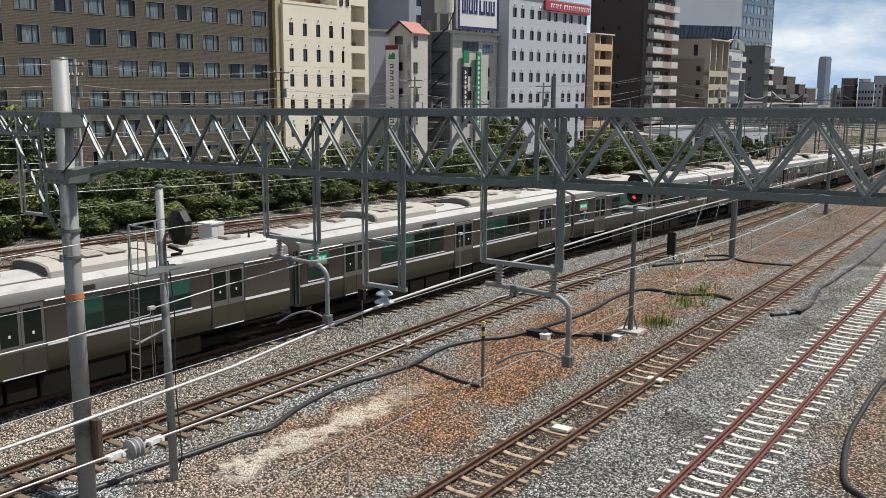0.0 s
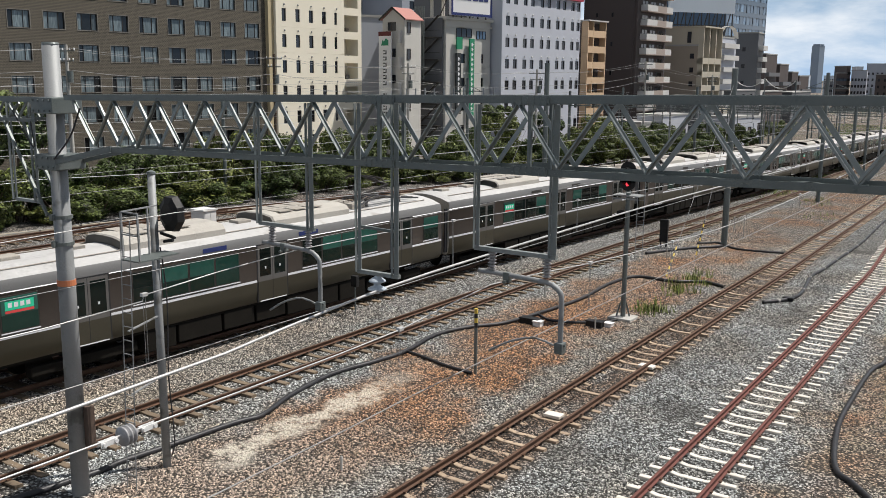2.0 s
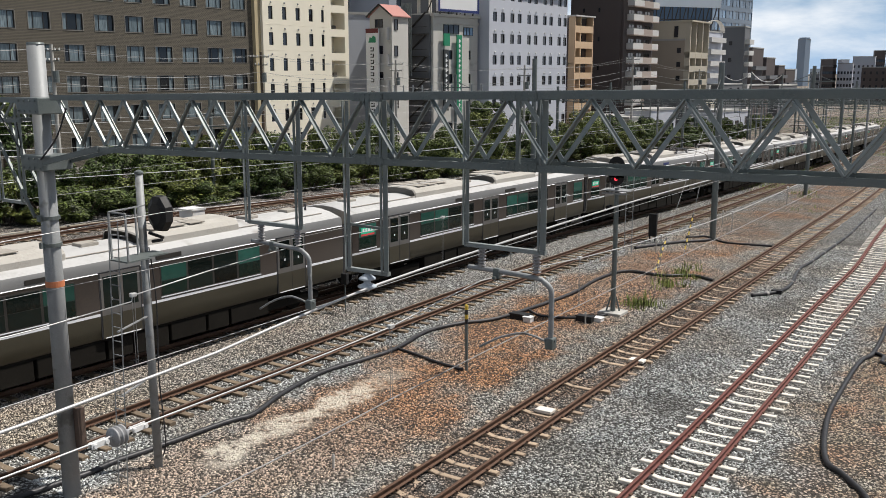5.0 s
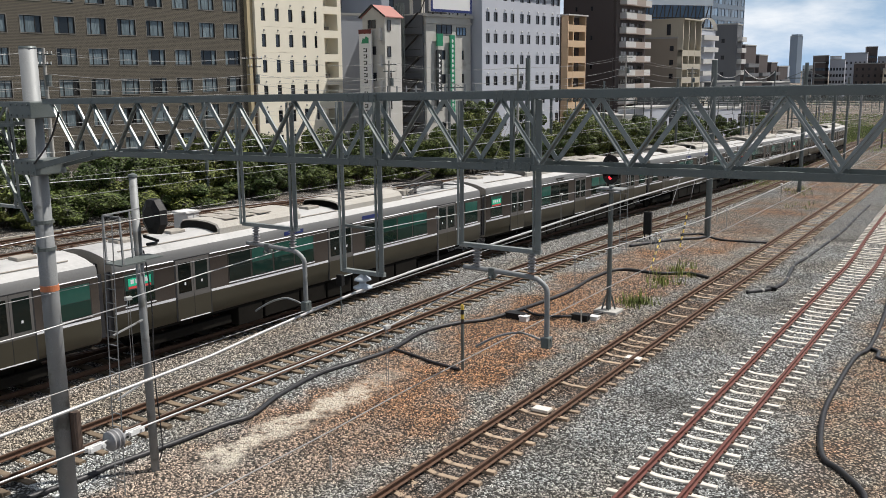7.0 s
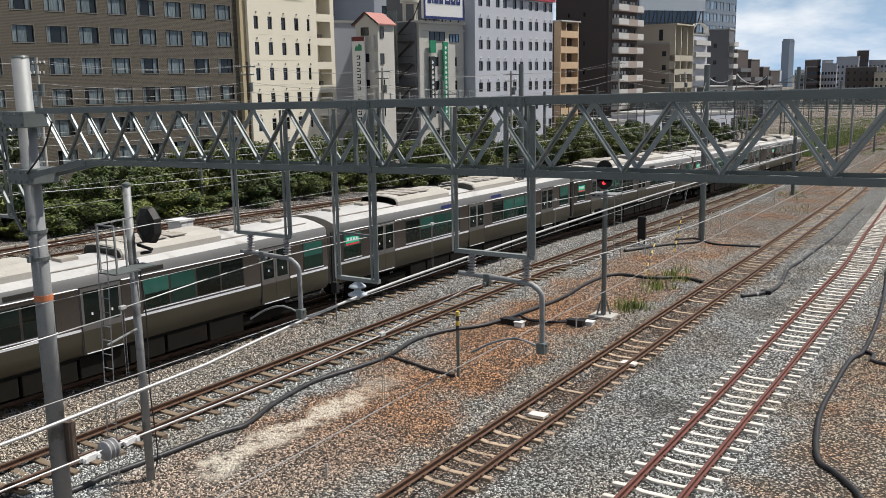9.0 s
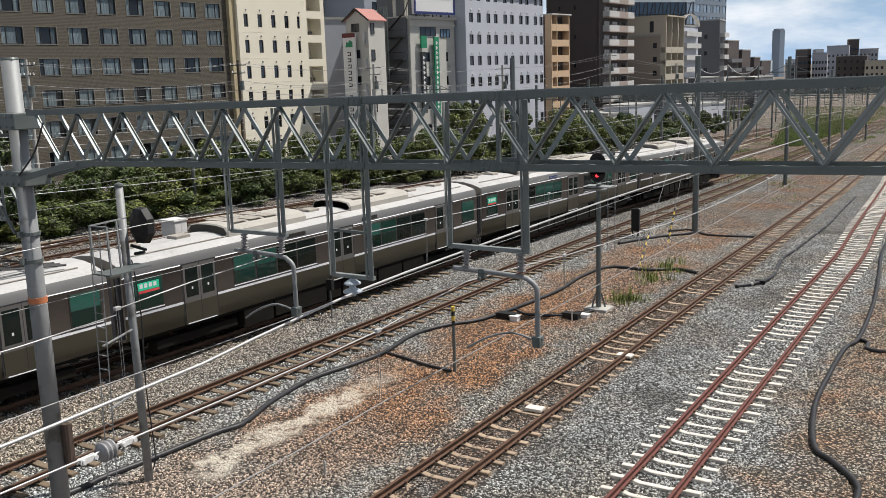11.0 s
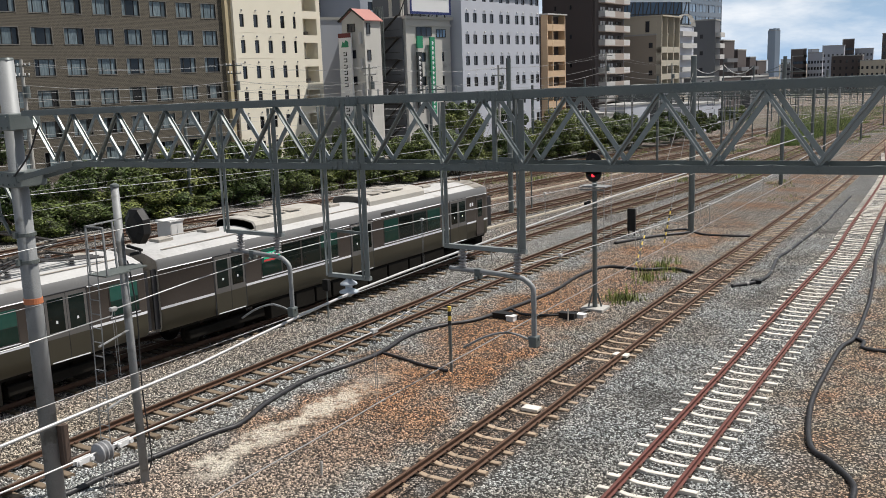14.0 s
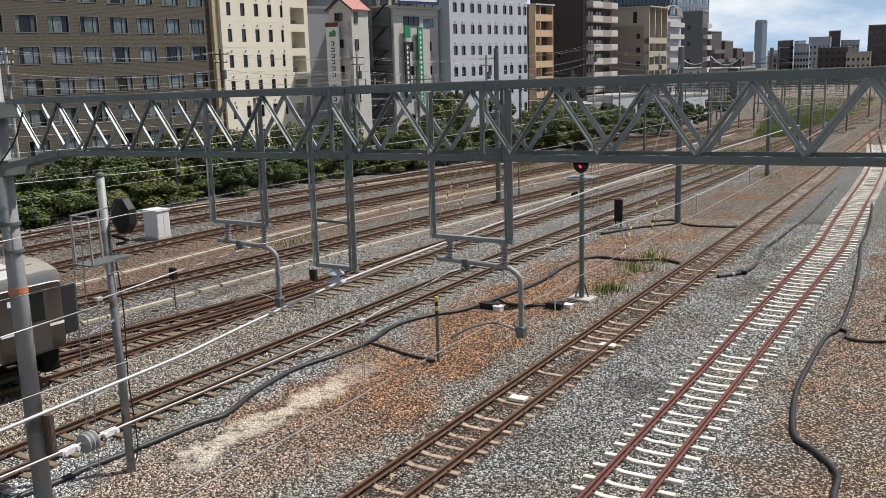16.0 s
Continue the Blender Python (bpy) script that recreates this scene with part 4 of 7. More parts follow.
def tension_insulator():
    """The grey disc insulator with white clevises in the near messenger wire."""
    root = thing("strain_insulator", "grey disc strain insulator with white clevises in a wire", "insulator")
    d = Vector((0, 1, 0.01)).normalized()
    c = Vector((-6.65, 4.92, 5.50))
    rot = Vector((0, 0, 1)).rotation_difference(d).to_matrix().to_4x4()
    bm = bmesh.new()
    prof = []
    for k in range(3):
        z = -0.06 + k * 0.045
        prof += [(0.03, z - 0.012), (0.088, z - 0.01), (0.092, z + 0.004), (0.05, z + 0.022)]
    spun(bm, [(0.02, -0.08)] + prof + [(0.02, 0.1)], 20, Matrix.Translation(c) @ rot)
    part("disc", bm, surface("grey_porcelain", (0.24, 0.24, 0.25), (0.34, 0.34, 0.35), 6, 0.4, 0, 0), root, smooth=True)
    for s in (-1, 1):
        bm = bmesh.new()
        for o in (-0.022, 0.022):
            a = c + d * s * 0.13 + Vector((o, 0, 0))
            b = c + d * s * 0.30 + Vector((o, 0, 0))
            bar(bm, a, b, 0.01, 0.05)
        for q in (0.15, 0.27):
            rod(bm, c + d * s * q + Vector((-0.045, 0, 0)), c + d * s * q + Vector((0.045, 0, 0)), 0.02, n=8)
        part("clevis", bm, WHITE_PAINT, root, "white clevis")


tension_insulator()


def far_wires():
    spec = [(-14.6, 6.0, 0.011, WIRE), (-14.6, 4.9, 0.009, WIRE_DARK), (-19.0, 6.35, 0.011, WIRE), (-19.0, 5.2, 0.009, WIRE_DARK), (-23.0, 6.6, 0.012, WIRE), (-23.2, 5.3, 0.009, WIRE_DARK),
            (-28.4, 6.4, 0.011, WIRE), (-28.4, 5.2, 0.009, WIRE_DARK), (-36, 6.5, 0.011, WIRE), (-36, 5.2, 0.009, WIRE_DARK), (-41, 6.6, 0.011, WIRE), (-45, 6.6, 0.011, WIRE),
            (-49.0, 8.8, 0.012, WIRE_DARK), (-49.6, 8.3, 0.012, WIRE_DARK), (-50.0, 7.7, 0.012, WIRE)]
    for x, z, r, mt in spec:
        pts = []
        for i in range(60):
            y = -12 + i * 4.0
            s = ((y - 11.2) % 46) / 46
            sag = 0.0 if mt is WIRE_DARK and z < 5.5 else 0.5 * (1 - (2 * s - 1) ** 2)
            pts.append((x + 0.02 * y, y, z - sag + level(y)))
        wire("overhead_wire", "thin overhead wire along the far tracks", pts, 0.7 * r, mt)


far_wires()


# ---------------------------------------------------------------- poles, signals and lineside things
def build_signal_back():
    """A signal on a leaning pole, seen from behind, with a ladder and a platform."""
    root = thing("signal_post", "pale steel signal post with ladder, platform and black signal head", "railway signal")
    base = Vector((-16.31, 13.07, -0.5))
    top = Vector((-16.36, 13.07, 6.5))
    bm = bmesh.new()
    rod(bm, base, top, 0.095, 0.085, 18)
    post = part("post", bm, GALV_PALE, root, smooth=True)
    bm = bmesh.new()
    spun(bm, [(0.09, 0), (0.1, 0.02), (0.09, 0.06), (0.02, 0.09)], 14, Matrix.Translation(top))
    part("post_cap", bm, GALV, post)
    # head: eight-sided board with a deep hood behind, set beyond the post
    bm = bmesh.new()
    c = Vector((-16.12, 13.35, 5.62))
    rings = []
    for dy, r, dz in ((-0.12, 0.22, 0), (-0.06, 0.36, 0), (0.10, 0.38, 0), (0.14, 0.36, 0)):
        rings.append([bm.verts.new(c + Vector((r * math.cos(t) * 0.86, dy, r * math.sin(t) * 1.12))) for t in (2 * math.pi * (i + 0.5) / 8 for i in range(8))])
    for a, b in zip(rings, rings[1:]):
        for i in range(8):
            bm.faces.new((a[i], a[(i + 1) % 8], b[(i + 1) % 8], b[i]))
    bm.faces.new(rings[0][::-1])
    bm.faces.new(rings[-1])
    part("signal_head", bm, BLACK_PAINT, root, "black eight-sided signal head")
    bm = bmesh.new()
    bar(bm, (-16.3, 13.2, 5.2), (-15.9, 13.25, 5.12), 0.06, 0.05)
    rod(bm, (-16.2, 13.2, 5.02), (-15.9, 13.2, 5.08), 0.035, n=8)
    part("head_bracket", bm, BLACK_PAINT, root)
    # platform and rails
    bm = bmesh.new()
    box(bm, -16.12, 12.0, 4.80, -15.55, 12.62, 4.83)
    box(bm, -16.2, 12.622, 4.79, -15.72, 13.2, 4.82)
    part("platform", bm, GALV, root)
    for x, y in ((-16.10, 12.05), (-15.57, 12.05), (-16.10, 12.72)):
        bm = bmesh.new()
        bar(bm, (x, y, 4.82), (x - 0.02, y, 5.82), 0.035, 0.035)
        part("rail_post", bm, GALV_PALE, root)
    bm = bmesh.new()
    bar(bm, (-16.12, 12.05, 5.82), (-15.57, 12.05, 5.82), 0.03, 0.03)
    bar(bm, (-16.12, 12.05, 5.82), (-16.12, 12.98, 5.85), 0.03, 0.03)
    bar(bm, (-16.12, 12.05, 5.35), (-15.57, 12.05, 5.35), 0.025, 0.025)
    part("guard_rail", bm, GALV_PALE, root)
    for dx in (-0.15, 0.15):
        lad = bmesh.new()
        bar(lad, (-15.98 + dx, 11.84, -0.25), (-15.9 + dx, 11.98, 5.7), 0.03, 0.02)
        part("ladder_rail", lad, GALV_PALE, root)
    for i in range(17):
        bm = bmesh.new()
        z = 0.1 + i * 0.3
        y = 11.84 + 0.16 * z / 5.3
        rod(bm, (-16.12 + 0.013 * z, y, z), (-15.84 + 0.013 * z, y, z), 0.011, n=6)
        part("rung", bm, GALV_PALE, root)
    for z in (3.3, 1.9):
        bm = bmesh.new()
        bar(bm, (-15.95, 11.95, z), (-16.3, 13.0, z + 0.05), 0.04, 0.03)
        part("ladder_stay", bm, GALV_PALE, root)
    bm = bmesh.new()
    tube(bm, smooth_path([(-16.22, 13.1, 4.9), (-16.2, 13.15, 4.4), (-16.2, 13.2, 3.5), (-16.22, 13.16, 2.0), (-16.2, 13.2, 0.2), (-16.6, 13.1, -0.16)]), 0.016, 6)
    part("signal_cable", bm, BLACK, root)


build_signal_back()


def build_red_signal():
    root = thing("signal_post", "grey signal post with a round black head showing red", "railway signal")
    x, y = -12.95, 31.5
    bm = bmesh.new()
    rod(bm, (x, y, -0.15), (x, y, 4.6), 0.095, 0.085, 16)
    part("post", bm, GALV, root)
    bm = bmesh.new()
    soft_box(bm, x - 0.45, y - 0.4, -0.3, x + 0.45, y + 0.4, -0.13, 0.03)
    part("footing", bm, CONCRETE, root, "pale concrete footing")
    bm = bmesh.new()
    for a in range(4):
        t = a * math.pi / 2 + 0.4
        bar(bm, (x + 0.1 * math.cos(t), y + 0.1 * math.sin(t), 0.4), (x + 0.24 * math.cos(t), y + 0.24 * math.sin(t), -0.13), 0.02, 0.06)
    part("base_fin", bm, GALV, root)
    bm = bmesh.new()
    for dz, r in ((0.0, 0.30), (0.46, 0.30)):
        spun(bm, [(0.02, 0), (r, 0), (r, 0.05), (0.25, 0.08), (0.2, 0.2), (0.02, 0.22)], 24, Matrix.Translation((x, y - 0.12, 4.88 + dz)) @ Matrix.Rotation(-math.pi / 2, 4, "X"))
    box(bm, x - 0.30, y - 0.12, 4.88, x + 0.30, y - 0.06, 5.34)
    head = part("signal_head", bm, BLACK_PAINT, root, "black round-ended signal head")
    for dz, lit in ((0.18, True), (0.42, False), (0.70, False)):
        bm = bmesh.new()
        spun(bm, [(0.005, 0.0), (0.06, 0.0), (0.065, -0.02), (0.06, -0.03)], 18, Matrix.Translation((x, y - 0.125, 4.64 + dz)) @ Matrix.Rotation(math.pi / 2, 4, "X") @ Matrix.Diagonal((1, 1, -1, 1)))
        part("lens", bm, RED_LIGHT if lit else WINDOW_DARK, head, "glowing red lens" if lit else "dark lens")
        bm = bmesh.new()
        for i in range(9):
            a0, a1 = math.pi * i / 9, math.pi * (i + 1) / 9
            p = [(x + 0.1 * math.cos(a), y - 0.13 - d, 4.64 + dz + 0.1 * math.sin(a)) for a, d in ((a0, 0), (a1, 0), (a1, 0.22), (a0, 0.22))]
            bm.faces.new([bm.verts.new(q) for q in p])
        bmesh.ops.solidify(bm, geom=bm.faces[:], thickness=0.008)
        part("hood", bm, BLACK_PAINT, head)
    bm = bmesh.new()
    box(bm, x - 0.55, y - 0.25, 4.38, x + 0.5, y + 0.45, 4.42)
    bar(bm, (x - 0.5, y - 0.2, 4.3), (x + 0.45, y - 0.2, 4.3), 0.03, 0.06)
    part("platform", bm, GALV_PALE, root)
    bm = bmesh.new()
    soft_box(bm, x - 0.22, y - 0.25, 3.72, x - 0.1, y - 0.1, 3.88, 0.02)
    rod(bm, (x - 0.16, y - 0.24, 3.8), (x - 0.2, y - 0.36, 3.78), 0.075, 0.09, 12)
    part("shunt_lamp", bm, BLACK_PAINT, root, "small black auxiliary lamp")
    bm = bmesh.new()
    for dx in (0.18, 0.46):
        bar(bm, (x + dx, y + 0.45, 2.0), (x + dx, y + 0.45, 4.9), 0.025, 0.02)
    for i in range(9):
        rod(bm, (x + 0.18, y + 0.45, 2.1 + i * 0.3), (x + 0.46, y + 0.45, 2.1 + i * 0.3), 0.01, n=6)
    part("ladder", bm, GALV_PALE, root)


build_red_signal()


def lineside_pole(x, y, top, r=0.14, arm=True):
    z = level(y)
    root = thing("catenary_pole", "grey steel catenary pole standing in the yard", "catenary pole", "catenary poles")
    bm = bmesh.new()
    rod(bm, (x, y, z - 0.6), (x, y, z + top), r, r * 0.92, 14)
    part("pole", bm, GALV, root)
    if arm:
        bm = bmesh.new()
        for dz in (top - 1.2, top - 2.0):
            bar(bm, (x - 1.6, y, z + dz), (x + 1.6, y, z + dz), 0.06, 0.08)
        bar(bm, (x, y, z + top - 0.6), (x - 1.5, y, z + top - 1.2), 0.04, 0.04)
        bar(bm, (x, y, z + top - 0.6), (x + 1.5, y, z + top - 1.2), 0.04, 0.04)
        part("cross_arm", bm, GALV, root)
    return root


lineside_pole(-14.75, 49.6, 9.3, 0.17, False)
lineside_pole(-15.9, 78.0, 10.0, 0.16)
lineside_pole(-26.7, 54.2, 3.0, 0.05, False)
lineside_pole(-27.6, 53.0, 9.7, 0.17, False)
for x, y, h in ((-49.5, 46, 7.0), (-31.0, 92, 9), (-32.5, 122, 9), (-17.6, 108, 9.4), (-34.0, 155, 9), (-19.4, 150, 9.4), (-36.5, 190, 9), (-22.5, 205, 9.4), (-41.0, 235, 9), (-46.8, 74, 9.2), (-44.0, 104, 9), (-45.0, 140, 9)):
    lineside_pole(x, y, h)


def draped_cable():
    """A thick white cable hung in bows between three poles beyond the tracks."""
    y = 150.0
    tops = [(-44.83, 8.53), (-39.88, 8.46), (-35.17, 8.14)]
    for x, z in tops:
        lineside_pole(x, y, z - level(y) + 0.1, 0.1, False)
    for (xa, za), (xb, zb) in zip(tops, tops[1:]):
        pts = [(xa + (xb - xa) * i / 14, y, za + (zb - za) * i / 14 - 1.35 * (1 - (i / 7 - 1) ** 2)) for i in range(15)]
        wire("draped_cable", "thick white insulated cable hung in a bow", pts, 0.07, WHITE_PAINT)


draped_cable()


def far_gantry(y, x0, x1, h):
    z = level(y)
    root = thing("gantry", "distant grey steel portal gantry over the tracks", "gantry", "distant gantries")
    for x in (x0, x1):
        bm = bmesh.new()
        rod(bm, (x, y, z - 0.5), (x, y, z + h + 0.8), 0.16, 0.15, 12)
        part("pole", bm, GALV, root)
    for dy in (-0.3, 0.3):
        bm = bmesh.new()
        for zz in (h, h - 0.8):
            bar(bm, (x0, y + dy, z + zz), (x1, y + dy, z + zz), 0.08, 0.09)
        k = int((x1 - x0) / 1.1)
        for i in range(k):
            xa = x0 + (x1 - x0) * i / k
            xm, xb = xa + 0.5 * (x1 - x0) / k, xa + (x1 - x0) / k
            bar(bm, (xa, y + dy, z + h - 0.8), (xm, y + dy, z + h), 0.06, 0.05)
            bar(bm, (xm, y + dy, z + h), (xb, y + dy, z + h - 0.8), 0.06, 0.05)
        part("lattice_beam", bm, GALV, root)
    k = int((x1 - x0) / 4)
    for i in range(k):
        x = x0 + 2 + i * 4
        bm = bmesh.new()
        bar(bm, (x, y, z + h - 0.8), (x, y, z + h - 2.4), 0.08, 0.08)
        bar(bm, (x + 1.0, y, z + h - 0.8), (x + 1.0, y, z + h - 2.4), 0.08, 0.08)
        bar(bm, (x, y, z + h - 2.4), (x + 1.0, y, z + h - 2.4), 0.08, 0.08)
        part("hanger_frame", bm, GALV, root)


for y, a, b in ((96, -47, -16.8), (142, -46, -9.5), (186, -48, -9.0), (232, -50, -12.0)):
    far_gantry(y, a, b, 7.6)


def dwarf_signal(x, y, h, z0=None):
    z = level(y) + GROUND
    root = thing("dwarf_signal", "small black dwarf signal box on a thin post", "railway signal", "dwarf signals")
    bm = bmesh.new()
    rod(bm, (x, y, z - 0.2), (x, y, z + h * 0.75), 0.025, n=8)
    part("post", bm, GALV, root)
    bm = bmesh.new()
    soft_box(bm, x - 0.13, y - 0.09, z + h * 0.72, x + 0.13, y + 0.09, z + h, 0.02)
    part("head", bm, BLACK_PAINT, root)


def build_black_cabinet():
    """A tall black signal with two posts beside the near track."""
    x, y = -17.35, 47.4
    z = level(y) + GROUND
    root = thing("shunting_signal", "tall black shunting signal panel standing by the track", "railway signal")
    bm = bmesh.new()
    soft_box(bm, x - 0.22, y - 0.1, z + 0.3, x + 0.22, y + 0.1, z + 1.5, 0.03)
    part("panel", bm, BLACK_PAINT, root)
    bm = bmesh.new()
    for dx in (-0.15, 0.15):
        bar(bm, (x + dx, y, z - 0.1), (x + dx, y, z + 0.35), 0.06, 0.06)
    part("leg_frame", bm, BLACK_PAINT, root)


build_black_cabinet()


def marker_post(x, y, h, striped=True):
    z = level(y) + GROUND
    root = thing("marker_post", "grey steel marker post with black and yellow top", "marker post")
    bm = bmesh.new()
    rod(bm, (x, y, z - 0.3), (x, y, z + h * 0.78), 0.05, n=12)
    part("post", bm, GALV, root)
    for i in range(4):
        bm = bmesh.new()
        z0 = z + h * 0.72 + i * h * 0.07
        rod(bm, (x, y, z0), (x, y, z0 + h * 0.07), 0.053, n=12)
        part("sleeve", bm, YELLOW if i % 2 else BLACK, root)


marker_post(-14.02, 22.8, 2.05)


def guy_wire(a, b):
    root = thing("guy_wire", "steel guy wire with black and yellow striped guard", "guy wire", "guy wires")
    a, b = Vector(a), Vector(b)
    bm = bmesh.new()
    rod(bm, a, b, 0.012, n=6)
    part("wire", bm, WIRE_DARK, root)
    d = (b - a).normalized()
    for i in range(10):
        bm = bmesh.new()
        p = a + d * (0.5 + i * 0.2)
        rod(bm, p, p + d * 0.2, 0.035, n=8)
        part("guard", bm, BLACK if i % 2 else YELLOW, root)


guy_wire((-13.75, 37.8, -0.2), (-14.7, 49.3, 8.2))
guy_wire((-14.3, 43.4, -0.3), (-14.72, 49.4, 7.0))
guy_wire((-27.7, 45.6, -0.25), (-27.6, 52.8, 8.0))
guy_wire((-26.9, 46.4, -0.25), (-27.5, 52.8, 6.5))


def ground_cable(name, label, pts, r, ribbed=False, clips=False):
    root = thing(name, label, "cable", "cables on the ground")
    bm = bmesh.new()
    line = smooth_path([(x, y, level(y) + GROUND + r * 0.9) for x, y in pts], 0.12)
    rnd = random.Random(len(pts))
    tube(bm, [(p.x + rnd.uniform(-0.008, 0.008), p.y, p.z + rnd.uniform(0, 0.006)) for p in line], r, 10)
    part("sheath", bm, BLACK, root, smooth=True)
    if ribbed:
        bm = bmesh.new()
        for p, q in zip(line, line[1:]):
            rod(bm, p, p + (q - p) * 0.45, r * 1.09, n=10, caps=False)
        tagged(part("sheath_rib", bm, BLACK, root, smooth=True), kind="stuff")
    if clips:
        for p, q in zip(line[6::23], line[7::23]):
            bm = bmesh.new()
            rod(bm, p, p + (q - p).normalized() * 0.1, r * 1.3, n=10)
            part("clip", bm, CONCRETE, root)


ground_cable("cable_conduit", "ribbed black cable conduit winding over the ballast", [(-17.6, 9.5), (-17.26, 11.73), (-17.27, 12.56), (-17.13, 13.64), (-16.92, 15.72), (-16.74, 16.55), (-17.2, 18.17), (-17.45, 20.19), (-17.15, 21.97), (-17.03, 23.33), (-17.3, 25.5), (-16.9, 26.97), (-16.17, 28.14), (-15.8, 30.09), (-15.5, 33.3), (-15.7, 36.5), (-15.33, 38.65), (-13.65, 38.7), (-12.48, 39.4), (-11.5, 38.98)], 0.07, True)
ground_cable("cable_conduit", "black cable conduit curving past the marker post", [(-17.0, 23.4), (-16.2, 23.2), (-15.2, 22.9), (-14.1, 22.7)], 0.05)
ground_cable("cable_conduit", "thick black cable conduit beside the white-sleepered track", [(-2.0, 16.0), (-2.27, 18.79), (-2.39, 19.96), (-3.0, 20.95), (-3.57, 21.75), (-4.03, 24.46), (-4.14, 26.96), (-4.15, 29.99), (-3.94, 31.47), (-4.13, 36.3), (-4.56, 41.37), (-5.06, 46.47), (-5.3, 51.0), (-5.7, 56.0), (-6.3, 62)], 0.068, True)
ground_cable("cable_conduit", "short black cable branch on the ballast", [(-3.95, 31.3), (-3.61, 31.0), (-3.55, 30.3), (-3.03, 30.2), (-2.2, 30.5), (0.5, 30.9)], 0.06)
ground_cable("cable_conduit", "black cable with pale clips on the ballast", [(-9.3, 37.0), (-8.66, 38.08), (-8.45, 39.69), (-8.9, 43.43), (-8.85, 45.66), (-8.84, 49.83), (-8.9, 56.0), (-9.2, 61.7), (-9.6, 70.5)], 0.075, False, True)
ground_cable("cable_conduit", "black cable crossing the soil near the signal", [(-15.75, 30.1), (-15.0, 29.6), (-14.2, 29.8), (-13.3, 30.4), (-13.0, 31.2)], 0.045)
ground_cable("cable_conduit", "black cable from the near track to the pole", [(-17.2, 44.5), (-16.6, 46.0), (-15.9, 47.6), (-15.0, 48.8), (-14.8, 49.4)], 0.08)
ground_cable("cable_conduit", "black cable snaking over the soil past the pole", [(-16.2, 49.5), (-15.3, 50.4), (-14.0, 49.1), (-12.6, 49.1), (-11.5, 49.35)], 0.06)


def equipment_box(x, y, sx, sy, sz, material, label):
    z = level(y) + GROUND
    bm = bmesh.new()
    soft_box(bm, x - sx / 2, y - sy / 2, z - 0.02, x + sx / 2, y + sy / 2, z + sz, 0.02)
    soft_box(bm, x - sx / 2 - 0.02, y - sy / 2 - 0.02, z + sz * 0.82, x + sx / 2 + 0.02, y + sy / 2 + 0.02, z + sz + 0.01, 0.01)
    ob = link("equipment_box", bm, material)
    tagged(ob, label, "equipment box", "lineside boxes")
    return ob


equipment_box(-15.45, 28.9, 0.75, 0.32, 0.22, BLACK_PAINT, "black cable junction box on the soil")
equipment_box(-15.05, 28.75, 0.3, 0.3, 0.2, WHITE_PAINT, "white concrete block beside a junction box")
equipment_box(-13.35, 29.9, 0.6, 0.3, 0.22, BLACK_PAINT, "black point machine box near the signal post")
equipment_box(-12.95, 30.2, 0.3, 0.3, 0.14, WHITE_PAINT, "white block beside the signal footing")
equipment_box(-8.6, 38.2, 0.4, 0.25, 0.15, BLACK_PAINT, "black cable joint on the ballast")
equipment_box(-2.6, 33.0, 0.22, 0.22, 0.22, BLACK_PAINT, "small dark marker on the ballast")
for x, y in ((-9.95, 26.3), (-10.4, 20.9)):
    bm = bmesh.new()
    soft_box(bm, x - 0.24, y - 0.16, -0.19, x + 0.24, y + 0.16, -0.10, 0.02)
    tagged(link("cover_plate", bm, SLEEPER_W), "pale wooden board between the rails", "board", "boards between rails")


def white_cabinet():
    x, y = -38.6, 34.2
    root = thing("relay_cabinet", "white steel relay cabinet standing between far tracks", "cabinet")
    bm = bmesh.new()
    soft_box(bm, x - 0.52, y - 0.45, -0.1, x + 0.52, y + 0.45, 1.28, 0.03)
    part("body", bm, WHITE_PAINT, root)
    bm = bmesh.new()
    soft_box(bm, x - 0.58, y - 0.51, 1.28, x + 0.58, y + 0.51, 1.38, 0.02)
    part("roof", bm, WHITE_PAINT, root)
    bm = bmesh.new()
    soft_box(bm, x - 0.56, y - 0.49, -0.32, x + 0.56, y + 0.49, -0.1, 0.02)
    part("plinth", bm, CONCRETE, root)
    for a, c in ((-0.4, -0.02), (0.02, 0.4)):
        bm = bmesh.new()
        box(bm, x + 0.522, y + a, 0.05, x + 0.535, y + c, 1.2)
        part("door", bm, WHITE_PAINT, root)


white_cabinet()


def diverging_rails():
    """Rusty rails of a turnout leaving the train's track."""
    root = thing("turnout", "rusty turnout rails leaving the train's track", "railway track", "yard tracks", "structure")
    for off in (-0.567, 0.567):
        for extra in (0.0, 0.13):
            bm = bmesh.new()
            rail_sweep(bm, lambda y: line_x("train", y) - 0.0042 * (38 - y) ** 2, off + extra, 2, 36.0, 1.0)
            part("rail", bm, [RAIL, RAIL], root)
    first = None
    for i in range(36):
        y = 10 + i * 0.7
        x = line_x("train", y) - 0.0021 * (38 - y) ** 2
        bm = bmesh.new()
        if first is None:
            first = part("sleeper", sleeper_mesh(3.2, 0.2, 0.0), SLEEPER_N, root)
            first.matrix_local = Matrix.Translation((x, y, -0.02))
        else:
            share("sleeper", first, root, Matrix.Translation((x, y, -0.02)))
        bm.free()


diverging_rails()


